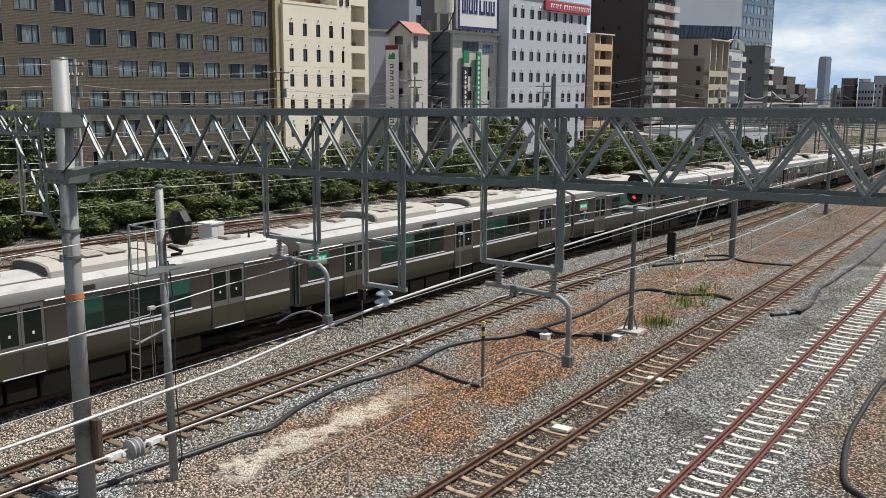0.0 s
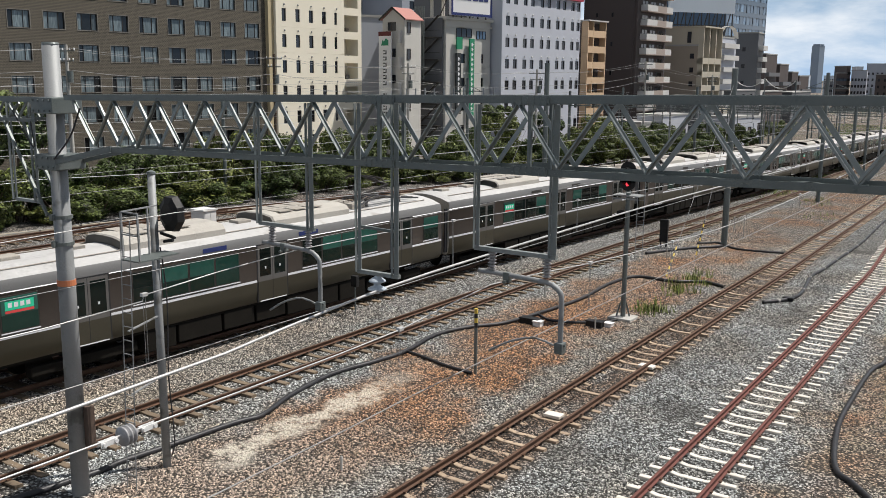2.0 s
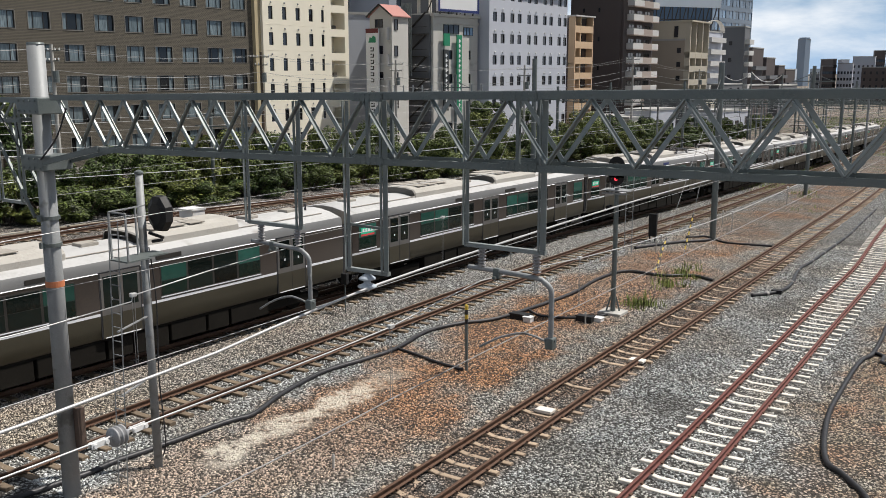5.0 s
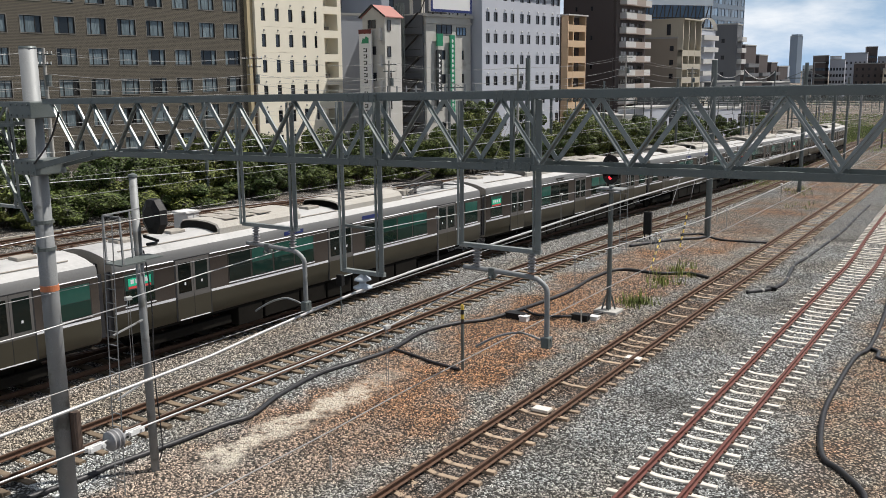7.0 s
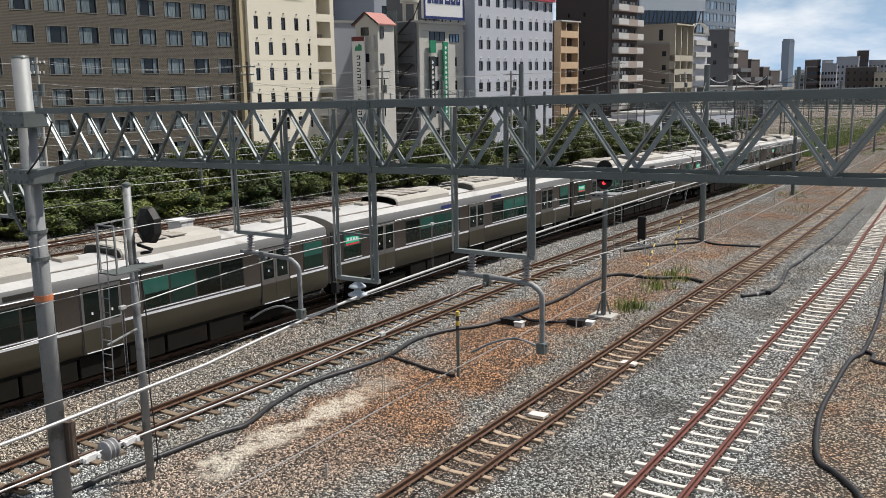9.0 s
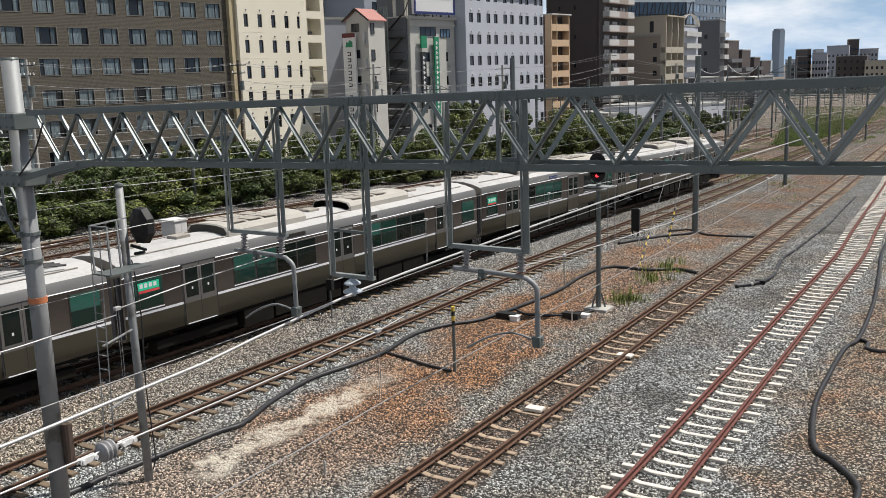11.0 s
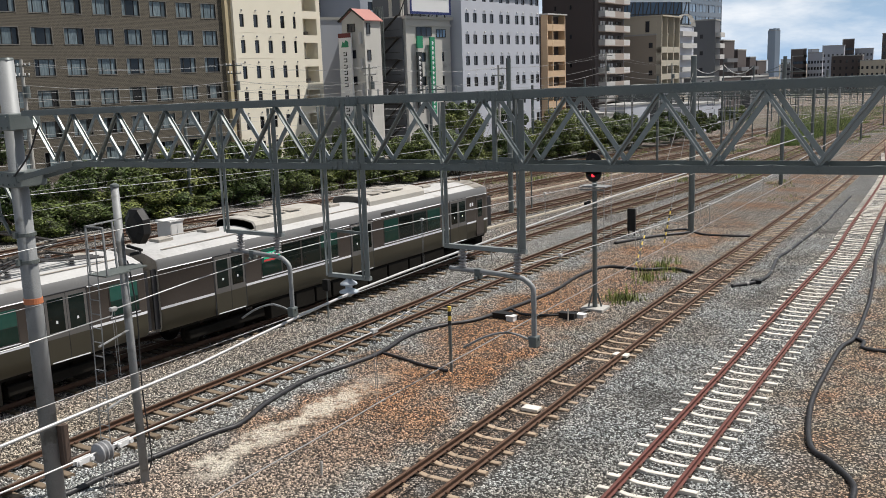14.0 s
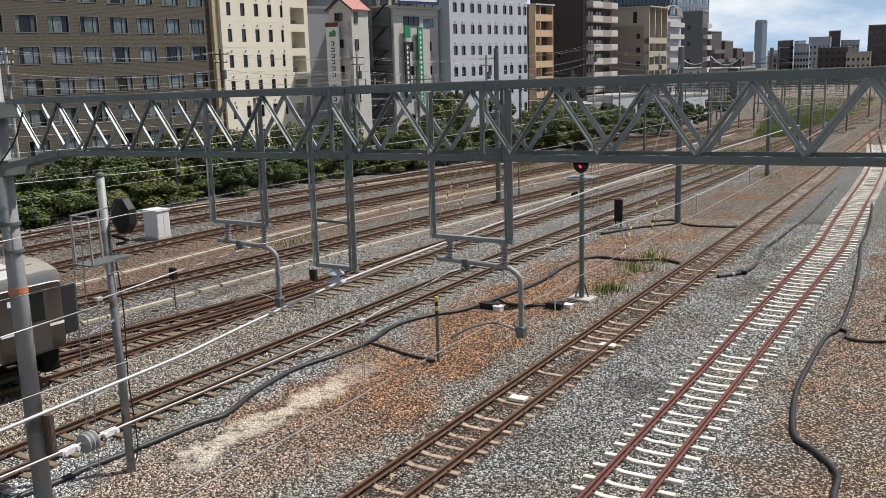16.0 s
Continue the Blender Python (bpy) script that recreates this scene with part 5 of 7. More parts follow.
def trough(pts, w, label):
    """A pale concrete cable trough with lids."""
    root = thing("cable_trough", label, "cable trough", "cable troughs")
    line = smooth_path([(x, y, level(y) + GROUND + 0.06) for x, y in pts], 1.0)
    first = None
    for i, (a, b) in enumerate(zip(line, line[1:])):
        d = b - a
        m = Matrix.Translation((a + b) / 2) @ Vector((0, 1, 0)).rotation_difference(d).to_matrix().to_4x4()
        if first is None:
            bm = bmesh.new()
            soft_box(bm, -w / 2, -0.49, -0.1, w / 2, 0.49, 0.05, 0.012)
            first = part("lid", bm, surface("pale_trough_concrete", (0.32, 0.28, 0.22), (0.48, 0.43, 0.35), 3.0, 0.85, 0, 0.2, 30, vary=0.12), root)
            first.matrix_local = m
        else:
            share("lid", first, root, m)


trough([(-28.2, 14), (-27.5, 24.7), (-27.0, 31.5), (-26.5, 38), (-25.9, 44), (-25.5, 51), (-25.0, 64), (-24.9, 83)], 0.2, "pale concrete cable trough between two tracks")
trough([(-33.3, 22), (-33.1, 46), (-32.4, 60), (-31.8, 80), (-31.9, 110), (-33.0, 140)], 0.2, "pale concrete cable trough along the soil strip")
trough([(-49.2, 20), (-47.6, 30), (-46.4, 36.8), (-44.9, 44.2), (-43.8, 51.3), (-42.4, 59.1), (-40.9, 80), (-39.6, 105)], 0.16, "pale cable trough between two rusted tracks")
dwarf_signal(-21.45, 26.2, 1.5)
dwarf_signal(-26.35, 23.9, 1.6)


def stake(x, y, h):
    z = level(y) + GROUND
    bm = bmesh.new()
    rod(bm, (x, y, z - 0.2), (x, y, z + h), 0.03, n=8)
    spun(bm, [(0.03, 0), (0.045, 0.02), (0.03, 0.08), (0.01, 0.1)], 8, Matrix.Translation((x, y, z + h)))
    tagged(link("ground_stake", bm, CONCRETE), "short grey stake in the ballast", "stake", "ground stakes")


for x, y, h in ((-12.9, 15.2, 0.25), (-17.0, 33.0, 0.4), (-16.1, 56.0, 0.8), (-13.2, 29.6, 0.35), (-35.2, 37.5, 1.2), (-9.2, 32.6, 0.15), (-15.9, 44.0, 0.5), (-20.9, 38.0, 0.35)):
    stake(x, y, h)


# ---------------------------------------------------------------- buildings
def placed(p0, p1, z=0.0):
    d = Vector((p1[0] - p0[0], p1[1] - p0[1]))
    return Matrix.Translation((p0[0], p0[1], z)) @ Matrix.Rotation(math.atan2(d.y, d.x), 4, "Z"), d.length


SHARED = {}


def window_pieces(key, w, h, mullions, pane_mat, frame_mat, depth=0.10):
    """One frame mesh with its mullions, and a pane mesh for each light, made once for each size."""
    if key not in SHARED:
        t = 0.05
        xs = [0.0, t]
        for k in mullions:
            xs += [w * k - t / 2, w * k + t / 2]
        xs += [w - t, w]
        zs = [0.0, t, h - t, h]
        bm = bmesh.new()
        v = {(i, j, k): bm.verts.new((x, depth * k, z)) for i, x in enumerate(xs) for j, z in enumerate(zs) for k in (0, 1)}
        full = lambda i, j: 0 <= i < len(xs) - 1 and 0 <= j < 3 and not (i % 2 == 1 and j == 1)
        for i in range(len(xs) - 1):
            for j in range(3):
                if not full(i, j):
                    continue
                bm.faces.new((v[i, j, 0], v[i + 1, j, 0], v[i + 1, j + 1, 0], v[i, j + 1, 0]))
                bm.faces.new((v[i, j, 1], v[i, j + 1, 1], v[i + 1, j + 1, 1], v[i + 1, j, 1]))
                for di, dj, a, b in ((-1, 0, (i, j), (i, j + 1)), (1, 0, (i + 1, j + 1), (i + 1, j)), (0, -1, (i + 1, j), (i, j)), (0, 1, (i, j + 1), (i + 1, j + 1))):
                    if not full(i + di, j + dj):
                        bm.faces.new((v[a + (0,)], v[b + (0,)], v[b + (1,)], v[a + (1,)]))
        fr = bpy.data.meshes.new("window_frame")
        bm.to_mesh(fr)
        bm.free()
        fr.materials.append(frame_mat)
        panes = []
        for i in range(1, len(xs) - 1, 2):
            bm = bmesh.new()
            box(bm, xs[i], depth * 0.55, t, xs[i + 1], depth * 0.8, h - t)
            pa = bpy.data.meshes.new("pane")
            bm.to_mesh(pa)
            bm.free()
            pa.materials.append(pane_mat)
            panes.append(pa)
        SHARED[key] = fr, panes
    return SHARED[key]


def add_window(root, key, m, w, h, mullions=(0.3, 0.7), pane=None, frm=None, depth=0.10):
    fr, panes = window_pieces(key, w, h, mullions, pane or WINDOW, frm or FRAME, depth)
    f = new("window", fr)
    f.parent = root
    f.matrix_local = m
    for pa in panes:
        new("pane", pa).parent = f
    return f


def facade(bm, L, D, z0, z1, cols, rows, th=0.22, mi=0):
    """A solid block, one connected skin, with real openings sunk into its front."""
    xs = sorted({0.0, L} | {round(x, 4) for c in cols for x in c if 0 < x < L})
    zs = sorted({z0, z1} | {round(z, 4) for r in rows for z in r if z0 < z < z1})
    corner = {}

    def at(x, y, z):
        if (x, y, z) not in corner:
            corner[x, y, z] = bm.verts.new((x, y, z))
        return corner[x, y, z]

    def face(*points):
        bm.faces.new([at(*p) for p in points]).material_index = mi

    def is_open(i, k):
        if not (0 <= i < len(xs) - 1 and 0 <= k < len(zs) - 1):
            return False
        x, z = (xs[i] + xs[i + 1]) / 2, (zs[k] + zs[k + 1]) / 2
        return any(c[0] < x < c[1] for c in cols) and any(r[0] < z < r[1] for r in rows)

    for i in range(len(xs) - 1):
        for k in range(len(zs) - 1):
            xa, xb, za, zb = xs[i], xs[i + 1], zs[k], zs[k + 1]
            hole = is_open(i, k)
            y = th if hole else 0
            face((xa, y, za), (xb, y, za), (xb, y, zb), (xa, y, zb))
            if hole:
                if not is_open(i - 1, k):
                    face((xa, 0, za), (xa, th, za), (xa, th, zb), (xa, 0, zb))
                if not is_open(i + 1, k):
                    face((xb, th, za), (xb, 0, za), (xb, 0, zb), (xb, th, zb))
                if not is_open(i, k - 1):
                    face((xa, 0, za), (xb, 0, za), (xb, th, za), (xa, th, za))
                if not is_open(i, k + 1):
                    face((xa, th, zb), (xb, th, zb), (xb, 0, zb), (xa, 0, zb))
    face(*[(x, 0, z1) for x in xs], (L, D, z1), (0.0, D, z1))
    face(*[(x, 0, z0) for x in reversed(xs)], (0.0, D, z0), (L, D, z0))
    face(*[(L, 0, z) for z in reversed(zs)], (L, D, z0), (L, D, z1))
    face(*[(0.0, 0, z) for z in zs], (0.0, D, z1), (0.0, D, z0))
    face((L, D, z0), (0.0, D, z0), (0.0, D, z1), (L, D, z1))


def build_hotel():
    m, L = placed((-82.3, 22.0), (-78.3, 80.2))
    root = thing("hotel_building", "brown tiled hotel with rows of wide curtained windows", "building", at=m)
    w, h, pitch = 2.12, 1.58, 3.44
    n = 11
    cols = [(L - 1.36 - w - pitch * (n - 1 - i), L - 1.36 - pitch * (n - 1 - i)) for i in range(n)]
    rows = [(0.72 + 2.97 * k, 0.72 + 2.97 * k + h) for k in range(7)]
    bm = bmesh.new()
    facade(bm, L, 16, -6, 29.5, cols, rows)
    part("wall", bm, BRICK, root)
    bm = bmesh.new()
    box(bm, -0.15, -0.15, 29.5, L + 0.15, 16.15, 29.9)
    part("roof", bm, SLAB, root)
    for c in cols:
        for r in rows:
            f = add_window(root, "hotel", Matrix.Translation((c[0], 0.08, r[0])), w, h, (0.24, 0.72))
    key = bmesh.new()
    box(key, -0.07, -0.035, -0.07, w + 0.07, 0.075, 0.0)
    box(key, -0.07, -0.03, h, w + 0.07, 0.075, h + 0.05)
    box(key, -0.07, -0.03, 0.0, 0.0, 0.075, h)
    box(key, w, -0.03, 0.0, w + 0.07, 0.075, h)
    bmesh.ops.remove_doubles(key, verts=key.verts[:], dist=0.001)
    first = part("window_surround", key, SILL, root)
    first.matrix_local = Matrix.Translation((cols[0][0], 0, rows[0][0]))
    for c in cols:
        for r in rows:
            if (c, r) != (cols[0], rows[0]):
                share("window_surround", first, root, Matrix.Translation((c[0], 0, r[0])))
    bm = bmesh.new()
    rod(bm, (L - 0.25, -0.12, -5), (L - 0.25, -0.12, 29), 0.06, n=8)
    part("drain_pipe", bm, TAN, root)


def build_cream():
    m, L = placed((-77.5, 80.7), (-77.6, 96.6))
    root = thing("apartment_building", "cream rendered building with narrow windows and end balconies", "building", at=m)
    cols = [(1.0, 1.72), (3.36, 4.1), (5.74, 6.5), (8.14, 8.9), (10.5, 11.02)]
    rows = [(-0.22 + 2.98 * k, -0.22 + 2.98 * k + 1.48) for k in range(6)]
    bm = bmesh.new()
    facade(bm, 12.4, 12, -6, 18.3, cols, rows)
    # the taller end, set with balconies: a back wall and an end wall
    box(bm, 12.4, 1.9, -6, L, 12, 27.5)
    box(bm, L - 0.75, 0.0, -6, L, 1.9, 27.5)
    box(bm, 9.75, 0.0, 18.3, 12.4, 12, 27.5)
    part("wall", bm, CREAM, root)
    bm = bmesh.new()
    box(bm, -0.02, -0.05, 18.3, 9.75, 0.18, 18.62)
    part("parapet", bm, CREAM, root)
    bm = bmesh.new()
    box(bm, 3.6, 2.6, 18.3, 9.4, 9.0, 20.6)
    part("roof_room", bm, surface("brown_roof_room", (0.13, 0.085, 0.05), (0.19, 0.13, 0.08), 0.5, 0.8, 0, 0.1, 12), root, "brown plant room on the roof")
    for k in range(9):
        bm = bmesh.new()
        z = -1.79 + 2.98 * k
        box(bm, 12.4, 0.0, z - 0.12, L - 0.75, 1.9, z)
        box(bm, 12.4, 0.0, z, L - 0.75, 0.12, z + 0.82)
        part("balcony", bm, CREAM, root)
        add_window(root, "cream_door", Matrix.Translation((12.6, 1.8, z + 0.05)), 1.7, 1.95, (0.5,), WINDOW_DARK)
        bm = bmesh.new()
        soft_box(bm, 14.35, 1.3, z + 0.02, 14.95, 1.7, z + 0.95 + 0.4 * (k % 2), 0.03)
        part("outdoor_unit", bm, SILL, root)
    for c in cols:
        for r in rows:
            add_window(root, "cream" + str(round(c[1] - c[0], 2)), Matrix.Translation((c[0], 0.08, r[0])), c[1] - c[0], 1.48, (), WINDOW_DARK)
    for z in (18.75, 21.7):
        for x in (10.2, 11.4):
            add_window(root, "cream_top", Matrix.Translation((x, -0.085, z)), 0.55, 1.1, (), WINDOW_DARK)
    vent = bmesh.new()
    spun(vent, [(0.02, 0), (0.11, 0), (0.10, 0.1), (0.02, 0.13)], 8, Matrix.Rotation(math.pi / 2, 4, "X"))
    first = part("vent_cap", vent, GALV_PALE, root)
    first.matrix_local = Matrix.Translation((cols[0][0] + 0.4, 0, rows[0][1] + 0.45))
    for c in cols:
        for r in rows:
            if (c, r) != (cols[0], rows[0]):
                share("vent_cap", first, root, Matrix.Translation((c[0] + 0.4, 0, r[1] + 0.45)))
    # thin joint lines between storeys
    for r in rows:
        bm = bmesh.new()
        box(bm, 0.0, -0.012, r[0] - 0.62, 12.4, -0.002, r[0] - 0.56)
        part("string_course", bm, CREAM, root)
    bm = bmesh.new()
    box(bm, 9.65, -0.1, 27.5, L + 0.1, 12.1, 27.8)
    part("roof", bm, SLAB, root)
    bm = bmesh.new()
    box(bm, -0.9, 0.35, -6, -0.003, 12, 28.3)
    part("side_wall", bm, TAN, root, "tan side wall strip")


def plain_block(name, label, p0, p1, D, top, wall_mat, cols=(), rows=(), pane=None, win=(), z0=-8, mull=(), side=()):
    """A building with one face of openings; side: windows (y, z, w, h) on its end wall."""
    m, L = placed(p0, p1)
    root = thing(name, label, "building", at=m)
    bm = bmesh.new()
    facade(bm, L, D, z0, top, list(cols), list(rows))
    part("wall", bm, wall_mat, root)
    bm = bmesh.new()
    box(bm, -0.12, -0.12, top, L + 0.12, D + 0.12, top + 0.35)
    part("roof", bm, SLAB, root)
    for c in cols:
        for r in rows:
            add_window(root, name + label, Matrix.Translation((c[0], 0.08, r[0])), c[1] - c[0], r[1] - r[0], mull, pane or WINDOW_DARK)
    for y, z, w, h in side:
        add_window(root, name + label + str((w, h)), Matrix.Translation((-0.085, y + w, z)) @ Matrix.Rotation(-math.pi / 2, 4, "Z"), w, h, mull, pane or WINDOW_DARK)
    return root, L


def build_white_block():
    cols = [(x, x + 1.02) for x in (0.9, 2.9, 5.4, 7.35, 9.98, 11.9, 14.5, 16.35, 18.93, 20.68)]
    rows = [(-2.28 + 2.96 * k, -0.98 + 2.96 * k) for k in range(8)]
    root, L = plain_block("hotel_building", "pale white hotel block with paired square windows", (-66.46, 113.8), (-65.03, 135.6), 6, 21.2, PALE, cols, rows)
    for x, _ in cols:
        for z0, z1 in rows:
            if (x, z0) == (cols[0][0], rows[0][0]):
                bm = bmesh.new()
                spun(bm, [(0.02, 0), (0.12, 0), (0.11, 0.12), (0.02, 0.16)], 8, Matrix.Rotation(math.pi / 2, 4, "X"))
                cap = part("vent_cap", bm, WHITE_PAINT, root)
                cap.matrix_local = Matrix.Translation((x + 0.5, 0, z1 + 0.42))
            else:
                share("vent_cap", cap, root, Matrix.Translation((x + 0.5, 0, z1 + 0.42)))
    bm = bmesh.new()
    box(bm, 8.9, -0.45, 19.95, L + 0.1, -0.02, 21.3)
    sign = part("fascia_sign", bm, SIGN_RED, root, "red fascia sign with white lettering bars")
    x = 10.2
    for i, wd in enumerate((0.5, 0.5, 0.3, 0.5, 0.5, 0, 0.6, 0.4, 0.45, 0.3, 0.45, 0.45, 0.45, 0.45, 0.3, 0.45, 0.45, 0.4, 0.4)):
        if wd:
            bm = bmesh.new()
            box(bm, x, -0.48, 20.3, x + wd * 0.4, -0.453, 20.95)
            box(bm, x + wd * 0.4, -0.48, 20.75, x + wd, -0.453, 20.95)
            part("lettering_bar", bm, SIGN_WHITE, sign)
        x += (wd or 0.4) + 0.18


def balcony_stack(root, x0, x1, y0, floors, z_first, storey, mat_panel, slab_mat, depth=1.3):
    for k in range(floors):
        z = z_first + storey * k
        bm = bmesh.new()
        box(bm, x0, y0 - depth, z - 0.16, x1, y0, z)
        box(bm, x0, y0 - depth, z, x1, y0 - depth + 0.1, z + 1.05)
        box(bm, x0, y0 - depth + 0.1, z, x0 + 0.1, y0, z + 1.05)
        part("balcony", bm, mat_panel, root)


def build_orange():
    root, L = plain_block("apartment_building", "narrow ochre apartment house with stacked balconies", (-66.0, 138.1), (-65.4, 144.0), 12, 17.0, DARKBROWN)
    for k in range(9):
        z = -4.85 + 2.46 * k
        bm = bmesh.new()
        box(bm, 0.1, -1.2, z - 0.12, L - 0.1, 0, z)
        box(bm, 0.1, -1.2, z, L - 0.1, -1.1, z + 0.95)
        part("balcony", bm, ORANGE_WALL, root)
        for x in (0.5, 2.6):
            add_window(root, "orange_door", Matrix.Translation((x, -0.085, z + 0.03)), 1.6, 1.9, (0.5,), WINDOW_DARK)
    for x in (0.1, 1.75, L - 0.3):
        bm = bmesh.new()
        box(bm, x, -1.215, -8, x + 0.2, 0, 17.2)
        part("side_fin", bm, ORANGE_WALL, root)
    bm = bmesh.new()
    box(bm, -0.1, -1.5, 17.2, L + 0.1, 0.2, 17.4)
    part("top_canopy", bm, BALCONY, root)


def build_dark_tower():
    m, L = placed((-73.8, 180.0), (-73.2, 194.4))
    root = thing("apartment_tower", "dark brown tiled apartment tower with white balconies", "building", at=m)
    bm = bmesh.new()
    box(bm, 0, 0, -8, L, 12, 48)
    box(bm, 0, 0.5, -8, 0.0 - 0.4, 11, 48)
    part("wall", bm, DARKBROWN, root)
    bm = bmesh.new()
    box(bm, -0.2, -0.2, 48, L + 0.2, 12.2, 48.4)
    part("roof", bm, SLAB, root)
    for k in range(18):
        z = -4.0 + 2.85 * k
        bm = bmesh.new()
        box(bm, 1.6, -1.5, z - 0.2, L, 0, z)
        part("balcony", bm, surface("tan_balcony_tile", (0.30, 0.245, 0.215), (0.37, 0.31, 0.27), 0.5, 0.7, 0, 0.03, 12) if k == 0 else bpy.data.materials["tan_balcony_tile"], root)
        for x0, x1, mt in ((1.6, 6.6, BALCONY), (6.6, 11.2, bpy.data.materials["tan_balcony_tile"]), (11.2, L, BALCONY)):
            bm = bmesh.new()
            box(bm, x0, -1.5, z, x1, -1.4, z + 1.15)
            part("balcony_panel", bm, mt, root)
        bm = bmesh.new()
        box(bm, 1.6, -1.4, z, 1.7, 0, z + 1.15)
        part("balcony_panel", bm, BALCONY, root)
        for j in range(3):
            add_window(root, "tower_door", Matrix.Translation((2.2 + j * 4.0, -0.085, z + 0.05)), 2.8, 2.0, (0.5,), WINDOW_DARK)
    for k in range(7):
        for y in (5.0, 8.5):
            add_window(root, "tower_side", Matrix.Translation((-0.485, y + 0.5, 3 + 5.8 * k)) @ Matrix.Rotation(-math.pi / 2, 4, "Z"), 0.5, 0.9, (), WINDOW_DARK)


def build_gable():
    m, L = placed((-71.0, 97.1), (-71.0, 100.7))
    D = 3.5
    root = thing("town_house", "narrow beige house with a red gable roof", "building", at=m)
    bm = bmesh.new()
    box(bm, 0, 0, -6, L, D, 15.55)
    v = [bm.verts.new(p) for p in ((0, 0, 15.55), (0, D, 15.55), (0, D / 2, 16.85), (L, 0, 15.55), (L, D, 15.55), (L, D / 2, 16.85))]
    bm.faces.new((v[0], v[2], v[1]))
    bm.faces.new((v[3], v[4], v[5]))
    part("wall", bm, STONE, root)
    bm = bmesh.new()
    for ya in (-0.3, D + 0.3):
        p = [(-0.3, ya, 15.42), (L + 0.2, ya, 15.42), (L + 0.2, D / 2, 16.92), (-0.3, D / 2, 16.92)]
        vs = [bm.verts.new(x) for x in p + [(a, b, c + 0.14) for a, b, c in p]]
        for f in ((0, 1, 2, 3), (4, 5, 6, 7), (0, 1, 5, 4), (1, 2, 6, 5), (2, 3, 7, 6), (3, 0, 4, 7)):
            bm.faces.new([vs[i] for i in f])
    bmesh.ops.recalc_face_normals(bm, faces=bm.faces[:])
    roof = part("roof", bm, ROOF_RED, root, "red tiled gable roof")
    for ya in (-0.34, D + 0.34):
        bm = bmesh.new()
        bar(bm, (-0.34, ya, 15.47), (-0.34, D / 2, 17.0), 0.08, 0.2)
        part("barge_board", bm, FRAME, roof)
    end = Matrix.Rotation(-math.pi / 2, 4, "Z")
    for k in range(5):
        z = 13.82 - 3.3 * k
        add_window(root, "gable_front", Matrix.Translation((0.5, -0.085, z)), 0.75, 1.35, (), WINDOW_DARK)
        add_window(root, "gable_side", Matrix.Translation((-0.085, 2.6, z + 0.3)) @ end, 1.2, 1.05, (0.5,), WINDOW_DARK)
        bm = bmesh.new()
        soft_box(bm, -0.42, 0.42, z - 1.25, -0.02, 0.72, z + 0.3, 0.04)
        part("wall_unit", bm, BALCONY, root)
    # upright sign hung before the gable end
    sign = bmesh.new()
    box(sign, -0.7, 1.65, 0.0, -0.45, 3.6, 13.95)
    sg = part("upright_sign", sign, SIGN_WHITE, root, "tall white upright sign with dark lettering bars")
    bm = bmesh.new()
    box(bm, -0.73, 1.62, 13.45, -0.703, 3.63, 14.0)
    part("sign_top", bm, surface("dark_red_sign", (0.10, 0.012, 0.014), (0.15, 0.02, 0.022), 1, 0.5, 0, 0.0, 20), sg)
    bm = bmesh.new()
    e = [bm.verts.new((-0.73 + dx, y, z)) for dx in (0.0, 0.027) for y, z in ((3.2, 12.25), (2.05, 12.25), (2.05, 12.9), (2.45, 13.15), (2.75, 12.75), (2.95, 13.0))]
    for i in range(6):
        bm.faces.new((e[i], e[(i + 1) % 6], e[6 + (i + 1) % 6], e[6 + i]))
    bm.faces.new(e[:6])
    bm.faces.new(e[:5:-1])
    bmesh.ops.recalc_face_normals(bm, faces=bm.faces[:])
    part("sign_emblem", bm, SIGN_GREEN, sg)
    for k in range(11):
        if k == 6:
            continue
        bm = bmesh.new()
        z = 11.15 - 0.78 * k
        box(bm, -0.73, 2.35, z, -0.703, 2.9, z + 0.12)
        box(bm, -0.73, 2.35, z + 0.12, -0.703, 2.5, z + 0.5)
        box(bm, -0.73, 2.6, z + 0.36, -0.703, 2.9, z + 0.5)
        part("lettering_bar", bm, SIGN_BLACK, sg)


